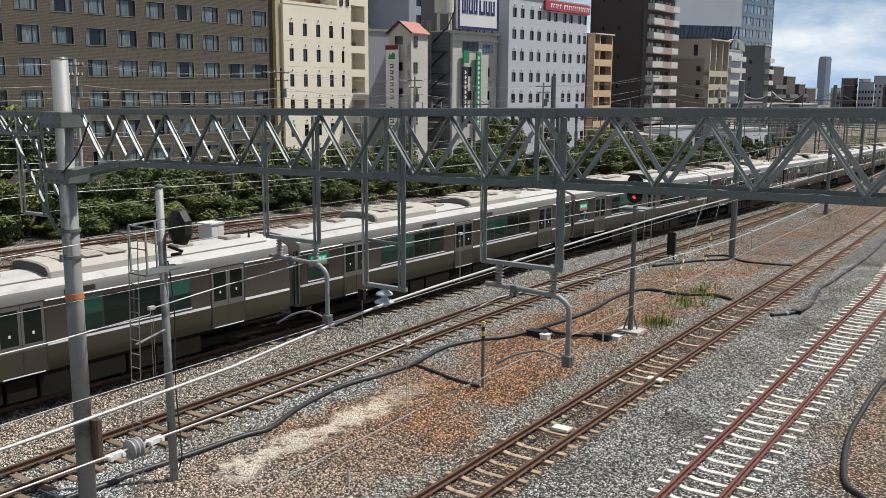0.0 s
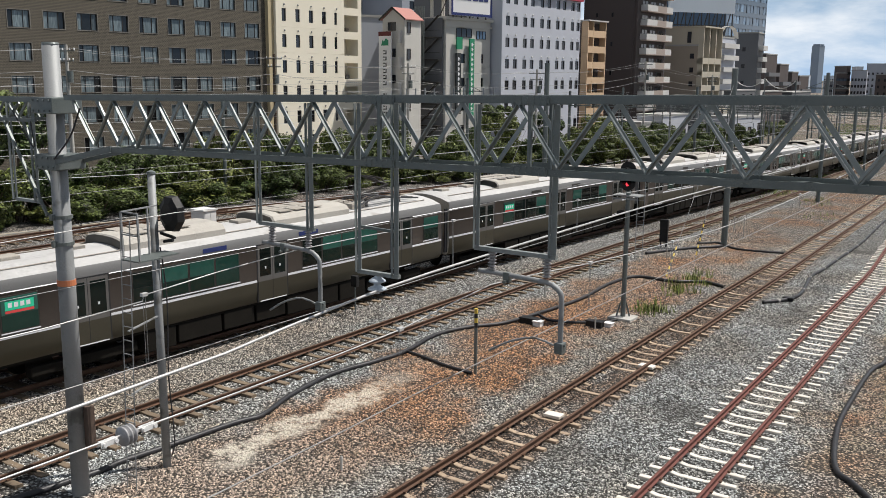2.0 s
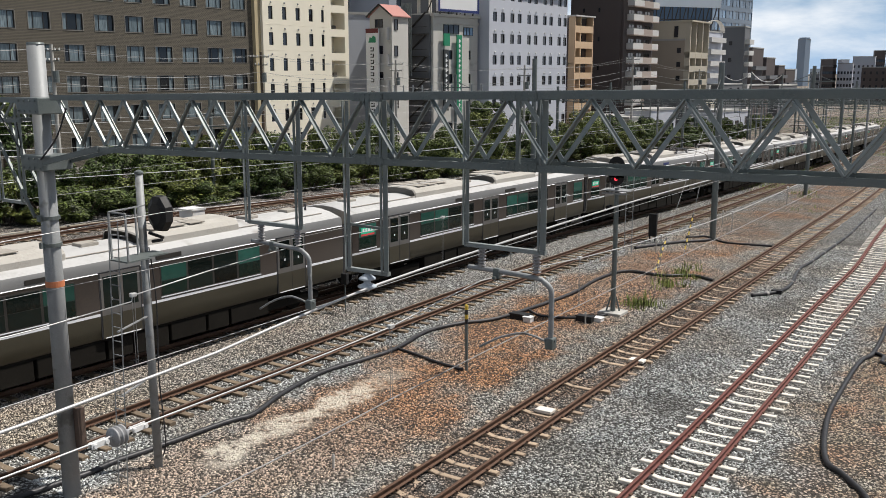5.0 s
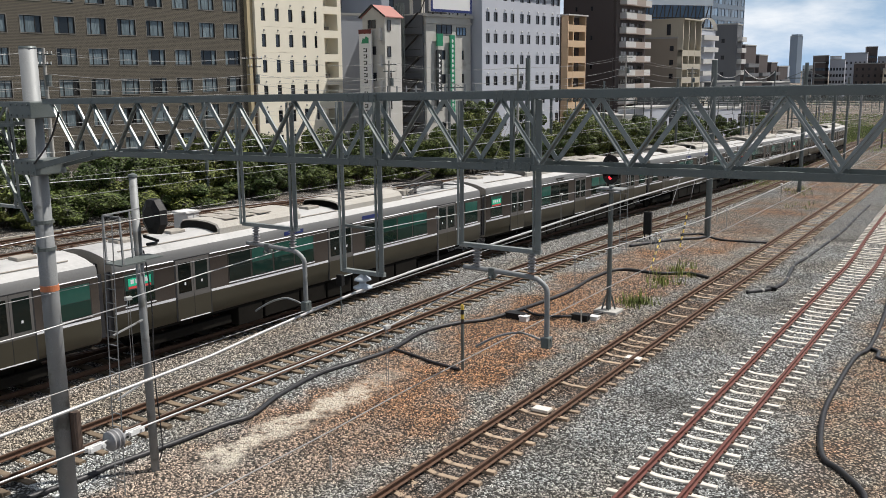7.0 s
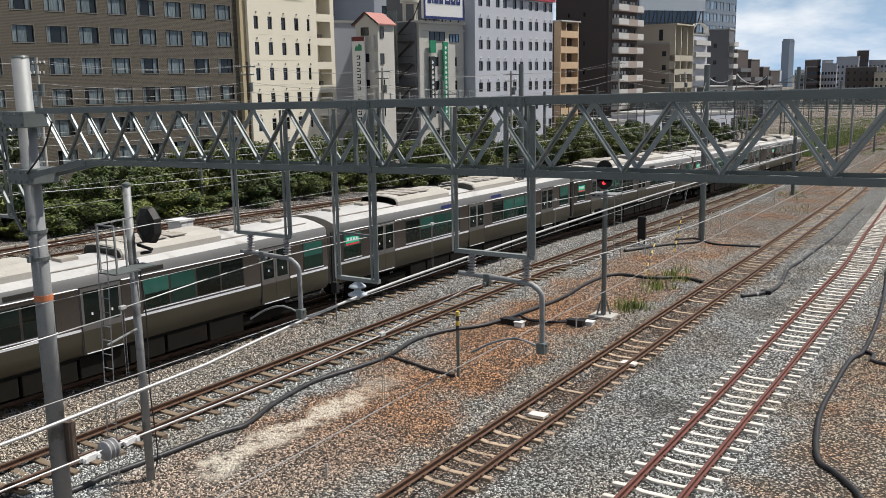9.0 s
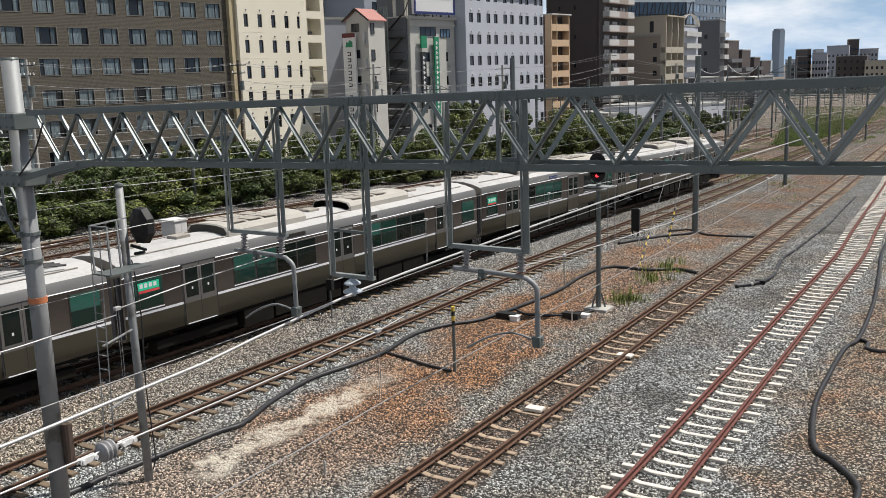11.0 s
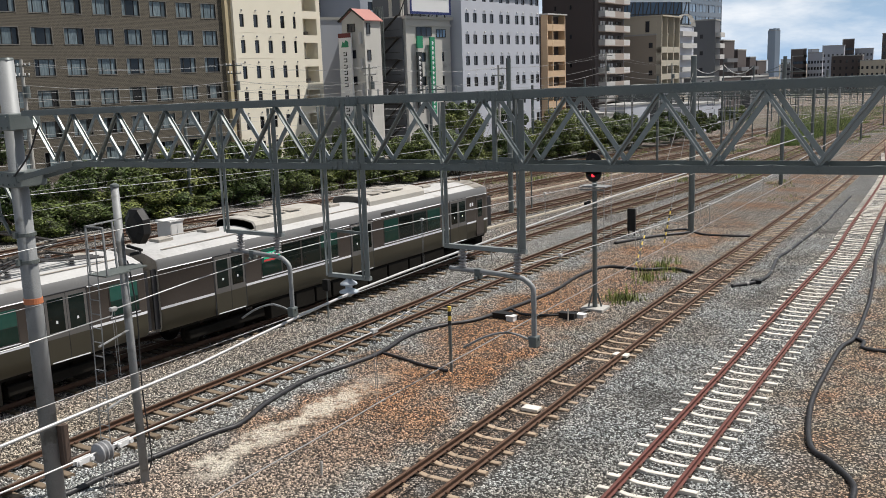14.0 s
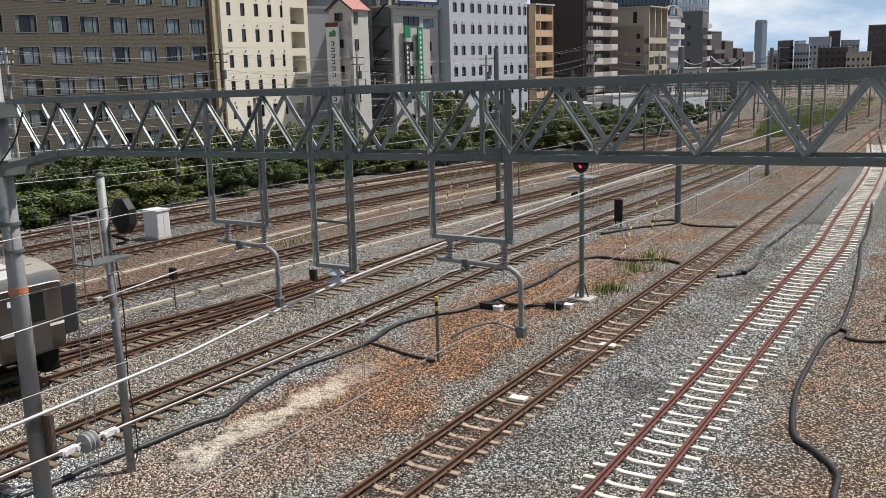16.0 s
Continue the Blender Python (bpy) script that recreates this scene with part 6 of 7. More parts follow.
def build_sign_hotel():
    m, L = placed((-69.4, 104.2), (-68.1, 113.4))
    root = thing("hotel_building", "narrow pale hotel with upright signs and a roof billboard", "building", at=m)
    cols = [(3.05, 3.95), (7.35, 7.85)]
    rows = [(-2.6 + 3.2 * k, -1.35 + 3.2 * k) for k in range(5)]
    bm = bmesh.new()
    facade(bm, L, 4, -6, 15.8, cols, rows)
    part("wall", bm, STONE, root)
    for c in cols:
        for r in rows:
            add_window(root, "signhotel" + str(c[1] - c[0]), Matrix.Translation((c[0], 0.1, r[0])), c[1] - c[0], r[1] - r[0], (), WINDOW_DARK)
    bm = bmesh.new()
    box(bm, -0.3, -0.3, 15.8, L + 0.3, 4, 16.2)
    box(bm, -0.15, -0.15, 14.9, L + 0.15, 0.0, 15.2)
    part("roof", bm, STONE, root)
    add_window(root, "signhotel_top", Matrix.Translation((2.0, -0.085, 13.6)), 3.2, 1.2, (0.33, 0.66), WINDOW_DARK)
    add_window(root, "signhotel_top2", Matrix.Translation((6.2, -0.085, 13.45)), 2.0, 1.1, (0.33, 0.66), GLASSWALL)
    for x0, x1, z0, z1, mt, name in ((1.65, 2.8, 12.0, 13.6, SIGN_GREEN, "square_sign"), (1.6, 2.55, 3.4, 11.5, SIGN_BLACK, "upright_sign"), (4.35, 5.3, 3.0, 13.45, SIGN_GREEN, "upright_sign")):
        bm = bmesh.new()
        box(bm, x0, -0.5, z0, x1, -0.3, z1)
        box(bm, x0 + 0.3, -0.3, z0 + 0.5, x0 + 0.4, 0, z0 + 0.6)
        s = part(name, bm, mt, root)
        k = 0
        z = z1 - 1.0
        while z > z0 + 0.3 and name == "upright_sign":
            bm = bmesh.new()
            box(bm, x0 + 0.3, -0.53, z, x1 - 0.42, -0.505, z + 0.46)
            box(bm, x1 - 0.42, -0.53, z + 0.16, x1 - 0.26, -0.505, z + 0.3)
            part("lettering_bar", bm, SIGN_WHITE, s)
            z -= 0.66
    # billboard on legs
    bm = bmesh.new()
    box(bm, 0.2, -0.7, 16.4, L - 0.6, -0.3, 21.4)
    bb = part("billboard", bm, SIGN_WHITE, root, "white roof billboard with deep blue lettering shapes")
    bm = bmesh.new()
    for x0, z0, x1, z1 in ((0.2, 16.4, L - 0.6, 16.75), (0.2, 21.05, L - 0.6, 21.4), (0.2, 16.75, 0.55, 21.05), (L - 0.95, 16.75, L - 0.6, 21.05)):
        box(bm, x0, -0.74, z0, x1, -0.702, z1)
    part("billboard_border", bm, SIGN_BLUE, bb)
    x = 1.0
    for wd in (0.75, 0.28, 0.85, 0.75, 0.0, 1.15, 0.9, 0.85):
        if wd:
            bm = bmesh.new()
            box(bm, x, -0.74, 18.4, x + min(0.28, wd), -0.702, 20.3)
            if wd > 0.5:
                box(bm, x + 0.28, -0.74, 18.4, x + wd - 0.28, -0.702, 18.85)
                box(bm, x + wd - 0.28, -0.74, 18.4, x + wd, -0.702, 20.3)
            part("lettering_shape", bm, SIGN_BLUE, bb)
        x += wd + 0.17 if wd else 0.25
    bm = bmesh.new()
    for i in range(5):
        bar(bm, (0.8 + i * 1.7, -0.5, 16.1), (0.8 + i * 1.7, -0.5, 16.5), 0.15, 0.15)
        bar(bm, (0.8 + i * 1.7, 2.0, 16.1), (0.8 + i * 1.7, -0.3, 20), 0.1, 0.1)
    part("billboard_frame", bm, FRAME, bb)


def build_fire_stair():
    """The dark open stair and tank between the two narrow hotels."""
    m, L = placed((-73.9, 104.0), (-69.8, 103.85))
    root = thing("stair_tower", "dark open steel stair tower with pipes and roof tank", "building", at=m)
    # dark grey paints in the shade on the hotel's end wall
    bm = bmesh.new()
    box(bm, 0, 0.0, -6, L, 0.3, 16.0)
    part("wall", bm, DARKGREY, root)
    for k in range(7):
        bm = bmesh.new()
        z = -4 + 2.9 * k
        box(bm, 0, -1.0, z, L, 0.0, z + 0.12)
        bar(bm, (0, -0.55, z + 1.0), (L, -0.55, z + 1.0), 0.06, 0.06)
        bar(bm, (0.3, -0.4, z), (L - 0.3, -0.4, z + 2.9), 0.3, 0.12)
        part("stair_flight", bm, FRAME, root)
    for i in range(6):
        bm = bmesh.new()
        rod(bm, (0.4 + i * 0.3, -1.1, 8), (0.4 + i * 0.3, -1.1, 17.5), 0.09, n=8)
        part("pipe", bm, GALV, root)
    bm = bmesh.new()
    rod(bm, (2.0, 1.8, 18.6), (2.0, 1.8, 21), 1.3, n=20)
    for a in range(4):
        bar(bm, (2.0 + 1.1 * math.cos(a * 1.57), 1.8 + 1.1 * math.sin(a * 1.57), 16), (2.0 + 1.1 * math.cos(a * 1.57), 1.8 + 1.1 * math.sin(a * 1.57), 18.7), 0.18, 0.18)
    part("water_tank", bm, STONE, root)


def build_far_blocks():
    def cols_of(L, n, w):
        return [((i + 0.5) * L / n - w / 2, (i + 0.5) * L / n + w / 2) for i in range(n)]
    # grey-blue house behind the gable house
    plain_block("office_building", "light grey office block behind the gable house", (-88.0, 106.0), (-83.5, 116.0), 10, 16.8, GREYWALL, [(1.0, 2.2)], [(z, z + 1.4) for z in (-1, 2.2, 5.4, 8.6, 11.8)], side=[(2 + 2.4 * j, z, 1.0, 1.3) for j in range(3) for z in (2, 5.2, 8.4, 11.6)])
    # dark blocks behind, up past the top of the view
    plain_block("office_building", "dark grey high block behind the hotels", (-112, 133), (-108, 152), 14, 44, DARKGREY, cols_of(19.4, 5, 2.6), [(z, z + 1.3) for z in range(4, 42, 3)], WINDOW, side=[(2 + 3.4 * j, z, 2.2, 1.3) for j in range(3) for z in range(4, 42, 3)])
    plain_block("office_building", "grey concrete block behind the gable house", (-100, 136), (-97, 150), 14, 40, GREYWALL, cols_of(14.3, 3, 1.2), [(z, z + 1.5) for z in range(2, 38, 3)])
    # block for a wall in shade; the shade is its dark grey colour
    plain_block("office_building", "grey block with painted shade beside the white hotel", (-74.0, 116.0), (-73.0, 124.0), 10, 27, DARKGREY)
    plain_block("office_building", "dark block behind the white hotel", (-92, 150), (-88, 168), 14, 36, DARKBROWN)
    # beige block: brown below, paler above, loggias on the street side
    cols = [(0.5, 3.5), (4.5, 7.7), (8.6, 11.7)]
    root, L = plain_block("apartment_building", "beige apartment block with deep loggias", (-68.7, 202.6), (-68.4, 214.7), 7.6, 15.2, BROWNBEIGE, (), (), side=[(0.8, z, 0.9, 1.1) for z in (0.5, 3.5, 6.5, 9.5, 12.5)])
    for k in range(8):
        z = -7.95 + 2.95 * k
        for a, b in cols:
            add_window(root, "loggia", Matrix.Translation((a, -0.085, z)), b - a, 1.65, (0.5,), WINDOW_DARK)
        bm = bmesh.new()
        box(bm, 0.0, -1.2, z - 1.3, L, -0.003, z - 0.02)
        part("balcony", bm, BEIGE, root)
    for x in (0.0, 3.7, 7.8, L - 0.35):
        bm = bmesh.new()
        box(bm, x, -1.22, -8, x + 0.35, -0.003, 19.2)
        part("pier", bm, BEIGE, root)
    bm = bmesh.new()
    box(bm, 0.4, 0.6, 15.55, L - 0.4, 7.4, 19.2)
    box(bm, 0.0, 0.0, 15.55, 0.4, 7.6, 19.2)
    part("penthouse", bm, BEIGE, root)
    for a, b in cols:
        add_window(root, "loggia_top", Matrix.Translation((a, 0.515, 15.9)), b - a, 3.0, (0.5,), WINDOW_DARK)
    bm = bmesh.new()
    box(bm, -0.2, -1.6, 19.2, L + 0.2, 7.8, 19.5)
    part("top_slab", bm, BEIGE, root)
    for y in (1.6,):
        add_window(root, "stair_window", Matrix.Translation((-0.085, y + 0.9, 15.9)) @ Matrix.Rotation(-math.pi / 2, 4, "Z"), 0.9, 2.4, (), WINDOW_DARK)
    # white house with an arched top and balconies
    root, L = plain_block("apartment_building", "white apartment house with balconies and an arched top", (-75.2, 237.5), (-75.0, 251.5), 9, 18.4, PALE)
    balcony_stack(root, 1, L - 1, 0, 8, -5, 3.0, BALCONY, BALCONY)
    bm = bmesh.new()
    tmp = bmesh.new()
    seg = 16
    a = [tmp.verts.new((L / 2 + L * 0.48 * math.cos(math.pi * i / seg), -0.6, 18.5 + 3.0 * math.sin(math.pi * i / seg))) for i in range(seg + 1)]
    b = [tmp.verts.new((v.co.x, 0.6, v.co.z)) for v in a]
    for i in range(seg):
        tmp.faces.new((a[i], a[i + 1], b[i + 1], b[i]))
    bmesh.ops.solidify(tmp, geom=tmp.faces[:], thickness=0.5)
    merge(bm, tmp)
    part("arch", bm, BALCONY, root)
    # roof billboard
    m, L = placed((-96.0, 257.0), (-83.0, 275.0))
    root = thing("roof_billboard", "large pale blank billboard on a steel roof frame", "billboard", at=m)
    bm = bmesh.new()
    box(bm, 0, 0, 26.5, L, 0.6, 40)
    part("board", bm, BILL_WHITE, root)
    bm = bmesh.new()
    for i in range(9):
        x = 0.5 + i * (L - 1) / 8
        bar(bm, (x, 0.3, 20), (x, 0.3, 26.5), 0.25, 0.25)
        bar(bm, (x, 4, 20), (x, 0.6, 28), 0.2, 0.2)
    bar(bm, (0, 0.3, 23), (L, 0.3, 23), 0.25, 0.25)
    part("steel_frame", bm, FRAME, root)
    bm = bmesh.new()
    box(bm, L - 4.2, -0.06, 37.5, L - 0.4, -0.01, 39)
    part("lettering", bm, SIGN_RED, root)
    plain_block("office_building", "grey block under the roof billboard", (-98, 256), (-82, 277), 12, 20, GREYWALL)
    # glass tower
    plain_block("glass_tower", "tall blue glass office tower", (-96.0, 309.0), (-92.0, 342.0), 22, 90, GLASSWALL, cols_of(33.2, 6, 4.6), [(z, z + 2.6) for z in range(2, 88, 4)], GLASSWALL, mull=(0.5,))
    # dark grey slab
    root, L = plain_block("apartment_building", "dark grey apartment slab with small side windows", (-71.8, 260.7), (-72.4, 268.0), 6.3, 20.3, DARKGREY, side=[(3.2, z, 0.9, 1.1) for z in (2, 6.5, 11, 15.5)])
    balcony_stack(root, 1, L, 0, 8, -5, 3.0, BALCONY, BALCONY)
    # brown houses
    for i, (x, y, w, top) in enumerate(((-80.0, 300, 16, 15.6), (-82.0, 326, 14, 12.8), (-86.5, 362, 12, 10.4), (-88, 380, 18, 9.0))):
        root, L = plain_block("apartment_building", "brown apartment house with rows of balconies", (x, y), (x - 0.6, y + w), 11, top, DARKBROWN, side=[(1.5 + 3 * j, z, 1.4, 1.2) for j in range(3) for z in range(-2, int(top) - 2, 3)])
        balcony_stack(root, 0.5, L - 0.5, 0, int((top + 5) / 3), -6, 3.0, DARKGREY, DARKGREY)
    # low pale houses before them
    for i, (x, y, w, top, mt) in enumerate(((-60, 150, 9, 0.6, STONE), (-62, 185, 12, 4.4, DARKGREY), (-66, 206, 14, 2.0, BEIGE), (-72, 240, 20, 5.0, DARKGREY), (-76, 285, 20, 4.2, DARKBROWN), (-76, 320, 24, 3.6, DARKGREY))):
        plain_block("low_building", "low house in the street beyond the tracks", (x, y), (x + 0.5, y + w), 9, top, mt, cols_of(w, 3, 1.8), [(z, z + 1.2) for z in range(-3, int(top) - 1, 3)])
    # the far tower and its neighbours
    root, L = plain_block("far_tower", "tall hazy blue tower on the skyline", (-207.0, 966.0), (-203.7, 972.7), 9, 38.5, HAZY)
    bm = bmesh.new()
    box(bm, 0.4, 0.5, 38.8, 2.5, 8, 40.5)
    box(bm, L - 2.5, 0.5, 38.8, L - 0.4, 8, 40.5)
    part("crown", bm, HAZY, root)
    for x0, x1, y, top, mt in ((-185, -178, 800, 9.8, HAZY_PALE), (-166.5, -159, 800, 9.8, HAZY_PALE), (-196, -187, 830, 8.6, HAZY), (-158, -150, 810, 7.6, HAZY_PALE), (-123.5, -119.5, 600, 6.6, DARKGREY)):
        plain_block("far_building", "hazy pale block on the skyline", (x0, y), (x1, y + 1), 16, top, mt, cols_of(math.hypot(x1 - x0, 1), 4, 1.0), [(z, z + 1.4) for z in range(0, int(top) - 2, 3)])
    for x0, x1, y, top, mt in ((-92.2, -87.8, 470, 10.6, DARKBROWN), (-89.0, -87.5, 476, 13.9, DARKBROWN), (-87.5, -80.8, 480, 11.9, PALE), (-86.8, -83.6, 486, 13.6, PALE), (-87.7, -77.3, 520, 15.5, GREYWALL), (-79.0, -74.0, 530, 18.6, DARKBROWN), (-75.0, -66.0, 540, 13.6, GREYWALL), (-72.7, -60.0, 455, 10.0, DARKBROWN), (-60.0, -50.1, 450, 7.6, BEIGE), (-53.9, -44.2, 470, 19.3, DARKBROWN), (-44, -28, 480, 12, STONE), (-28, -8, 500, 15, GREYWALL), (-8, 20, 520, 12, BEIGE), (20, 60, 560, 18, GREYWALL)):
        plain_block("far_building", "distant block of flats beyond the yard", (x0, y), (x1, y + 1), 14, top, mt, cols_of(math.hypot(x1 - x0, 1), 5, 0.9), [(z, z + 1.3) for z in range(-2, int(top) - 2, 3)])
    # low pale sheds beyond the tracks
    for x, y, w, d, top in ((-50.5, 171, 9, 5, 1.2), (-53.5, 186, 12, 6, 0.4), (-58, 155, 10, 5, 1.8)):
        plain_block("shed", "low white shed with dark openings beyond the tracks", (x, y), (x + 1.0, y + w), d, top, PALE, cols_of(math.hypot(1, w), 3, 1.9), [(-2.2, -0.6)], z0=-6)


build_hotel()
build_cream()
build_gable()
build_fire_stair()
build_sign_hotel()
build_white_block()
build_orange()
build_dark_tower()
build_far_blocks()


def utility_poles():
    spots = [(-71.5, 20.0, 11.2), (-67.8, 46.4, 10.8), (-68.2, 70.6, 10.6), (-66.8, 92.1, 10.0), (-56.8, 106.3, 9.4), (-57.7, 145.3, 11.0), (-58.5, 182.0, 9.0)]
    tops = []
    for x, y, top in spots:
        root = thing("utility_pole", "grey concrete utility pole with cross-arms and insulators", "utility pole", "street utility poles")
        bm = bmesh.new()
        rod(bm, (x, y, -4.5), (x, y, top), 0.2, 0.13, 12)
        part("pole", bm, CONCRETE if y != 70.6 else BARK, root)
        for dz, w in ((0.5, 1.1), (1.3, 0.9)):
            bm = bmesh.new()
            bar(bm, (x - w, y, top - dz), (x + w, y, top - dz), 0.09, 0.09)
            part("cross_arm", bm, GALV, root)
            for k in (-1, -0.45, 0.45, 1):
                bm = bmesh.new()
                spun(bm, [(0.03, 0), (0.07, 0.04), (0.04, 0.1), (0.07, 0.14), (0.03, 0.2)], 8, Matrix.Translation((x + k * w * 0.95, y, top - dz + 0.04)))
                part("insulator", bm, WHITE_PAINT, root)
        bm = bmesh.new()
        rod(bm, (x + 0.35, y, top - 3.0), (x + 0.35, y, top - 2.1), 0.25, 0.25, 12)
        part("transformer", bm, GALV, root)
        tops.append((x, y, top))
    for a, b in zip(tops, tops[1:]):
        for dx, dz, r in ((-1.0, -0.3, 0.014), (1.0, -0.3, 0.014), (0.0, -2.0, 0.02), (-0.2, -3.0, 0.022)):
            pts = []
            for i in range(13):
                t = i / 12
                pts.append((a[0] + (b[0] - a[0]) * t + dx, a[1] + (b[1] - a[1]) * t, a[2] + (b[2] - a[2]) * t + dz - 0.6 * (1 - (2 * t - 1) ** 2)))
            wire("street_wire", "sagging street wire between utility poles", pts, r, WIRE_DARK)


utility_poles()


# ---------------------------------------------------------------- planting
def leaf_cloud(seed, count, radius, height, size):
    """Leaves in lumps round a rounded, uneven form."""
    rnd = random.Random(seed)
    lumps = [(rnd.uniform(-1, 1) * radius * 0.75, rnd.uniform(-1, 1) * radius * 0.75, rnd.uniform(0.10, 0.90) * height, rnd.uniform(0.15, 0.34) * radius) for _ in range(17)]
    verts, faces = [], []
    for i in range(count):
        cx, cy, cz, r = rnd.choice(lumps)
        d = Vector((rnd.gauss(0, 1), rnd.gauss(0, 1), rnd.gauss(0, 1))).normalized()
        p = Vector((cx, cy, cz)) + d * r * rnd.uniform(0.72, 1.05)
        if p.z < 0.02:
            p.z = rnd.uniform(0.02, 0.5)
        nrm = (d + Vector((rnd.uniform(-0.7, 0.7), rnd.uniform(-0.7, 0.7), rnd.uniform(-0.2, 0.9)))).normalized()
        u = nrm.orthogonal().normalized()
        u.rotate(Matrix.Rotation(rnd.uniform(0, 6.28), 3, nrm))
        w = nrm.cross(u)
        s = size * rnd.uniform(0.6, 1.3)
        k = len(verts)
        for a, b, c in ((-1, 0, 0), (0, -0.45, 0.08), (1, 0, -0.1), (0, 0.45, 0.08)):
            verts.append(p + u * (a * s) + w * (b * s) + nrm * (c * s))
        faces.append((k, k + 1, k + 2, k + 3))
    me = bpy.data.meshes.new("leaves")
    me.from_pydata([tuple(v) for v in verts], [], faces)
    return me


def build_hedge():
    rnd = random.Random(11)
    meshes = []
    for k in range(4):
        me = leaf_cloud(20 + k, 7000, 2.4, 3.2, 0.115)
        me.materials.append(LEAF)
        meshes.append(me)
    stems = []
    for k in range(2):
        bm = bmesh.new()
        for i in range(7):
            t = i * 0.9
            rod(bm, (0.2 * math.cos(t), 0.2 * math.sin(t), -0.4), (1.1 * math.cos(t), 1.1 * math.sin(t), 2.0), 0.05, 0.02, 6)
        me = bpy.data.meshes.new("stem")
        bm.to_mesh(me)
        bm.free()
        me.materials.append(BARK)
        stems.append(me)
    for row, (off, hs) in enumerate(((0.0, 0.64), (-2.0, 0.84), (-4.2, 0.98))):
        y = 12.0
        while y < 150:
            x = -50.2 + 0.07 * (y - 30) + off + rnd.uniform(-0.8, 0.8) * (1 if y < 95 else 2.5)
            if y > 70:
                x += 0.04 * (y - 70) - 0.00045 * (y - 70) ** 2
            if y > 130:
                y += 2.5
            s = rnd.uniform(0.7, 1.3) * (0.85 if y > 110 else 1.0)
            z = level(y) * 0.6 + GROUND
            root = thing("bush", "leafy green bush in the hedge beside the tracks", "bush", "hedge bushes", at=Matrix.LocRotScale((x, y, z), Euler((0, 0, rnd.uniform(0, 6.28))), (s, s, s * hs * rnd.uniform(0.6, 1.4))))
            lv = new("leaves", rnd.choice(meshes))
            lv.parent = root
            st = new("stem", rnd.choice(stems))
            st.parent = root
            y += rnd.uniform(2.6, 3.8)
    # looser growth farther along the line
    for i in range(34):
        y = 138 + 3.4 * i + rnd.uniform(-1.5, 1.5)
        x = -57.0 - 0.05 * (y - 138) + rnd.uniform(-5, 3)
        s = rnd.uniform(0.7, 1.3)
        root = thing("bush", "leafy green bush in the hedge beside the tracks", "bush", "hedge bushes", at=Matrix.LocRotScale((x, y, level(y) + GROUND), Euler((0, 0, rnd.uniform(0, 6.28))), (s, s, s * rnd.uniform(0.6, 1.1))))
        lv = new("leaves", rnd.choice(meshes))
        lv.parent = root
        st = new("stem", rnd.choice(stems))
        st.parent = root


def far_portal(y, xl, xr, posts):
    """A catenary portal over the far tracks: lattice beam on slim steel posts."""
    z = level(y) + GROUND
    root = thing("catenary_portal", "grey steel catenary portal over the far tracks", "catenary portal", "far catenary portals", at=Matrix.Translation((0, y, z)))
    for h in (6.6, 7.2):
        bm = bmesh.new()
        bar(bm, (xl, 0, h), (xr, 0, h), 0.08, 0.09)
        part("chord", bm, GALV, root)
    k = int((xr - xl) / 1.2)
    for i in range(k):
        a, b = xl + (xr - xl) * i / k, xl + (xr - xl) * (i + 1) / k
        bm = bmesh.new()
        bar(bm, (a, 0, 6.6 if i % 2 else 7.2), (b, 0, 7.2 if i % 2 else 6.6), 0.05, 0.05)
        part("lattice_bar", bm, GALV_LAT, root)
    for x in posts:
        bm = bmesh.new()
        rod(bm, (x, 0, -0.6), (x, 0, 8.2), 0.15, 0.12, 10)
        part("post", bm, GALV_PALE, root)
    for key in ("train", "second", "third", "fourth"):
        x = line_x(key, y)
        bm = bmesh.new()
        rod(bm, (x + 0.9, 0, 6.6), (x + 0.9, 0, 5.3), 0.04, n=6)
        rod(bm, (x + 0.9, 0, 5.4), (x - 0.2, 0, 5.2), 0.025, n=6)
        part("registration_arm", bm, GALV_PALE, root)


def build_tree(x, y, h, r, seed, mat_leaf):
    z = level(y) + GROUND
    root = thing("tree", "broad-leaved street tree with a dense dark crown", "tree", "street trees", at=Matrix.Translation((x, y, z)))
    rnd = random.Random(seed)
    bm = bmesh.new()
    rod(bm, (0, 0, -0.3), (0.1, 0.05, h * 0.5), 0.22, 0.13, 10)
    for i in range(7):
        t = i * 0.9 + rnd.uniform(-0.2, 0.2)
        rod(bm, (0.08, 0.04, h * rnd.uniform(0.3, 0.5)), (r * 0.7 * math.cos(t), r * 0.7 * math.sin(t), h * rnd.uniform(0.6, 0.85)), 0.09, 0.03, 6)
    part("trunk", bm, BARK, root)
    me = leaf_cloud(seed, 9000, r, h * 0.75, 0.2)
    me.materials.append(mat_leaf)
    cr = new("crown", me)
    cr.parent = root
    cr.location = (0, 0, h * 0.3)


build_hedge()
far_portal(118.0, -43.5, -17.5, (-43.2, -29.9, -17.8))
far_portal(160.0, -42.5, -15.5, (-42.2, -30.3, -15.8))
far_portal(205.0, -43.0, -17.0, (-42.7, -31.0, -17.3))
far_portal(255.0, -45.0, -19.0, (-44.7, -32.8, -19.3))
for i, (x, y, h, r) in enumerate(((-55, 30, 9.5, 3.6), (-62, 38, 7.5, 3.0), (-60.5, 104, 6.4, 2.8), (-58.5, 112, 5.4, 2.6), (-54.5, 127, 4.8, 2.4), (-53, 140, 4.2, 2.4), (-56, 20, 8, 3.2), (-52, 160, 4, 2.2))):
    build_tree(x, y, h, r, 60 + i, LEAF_DARK)


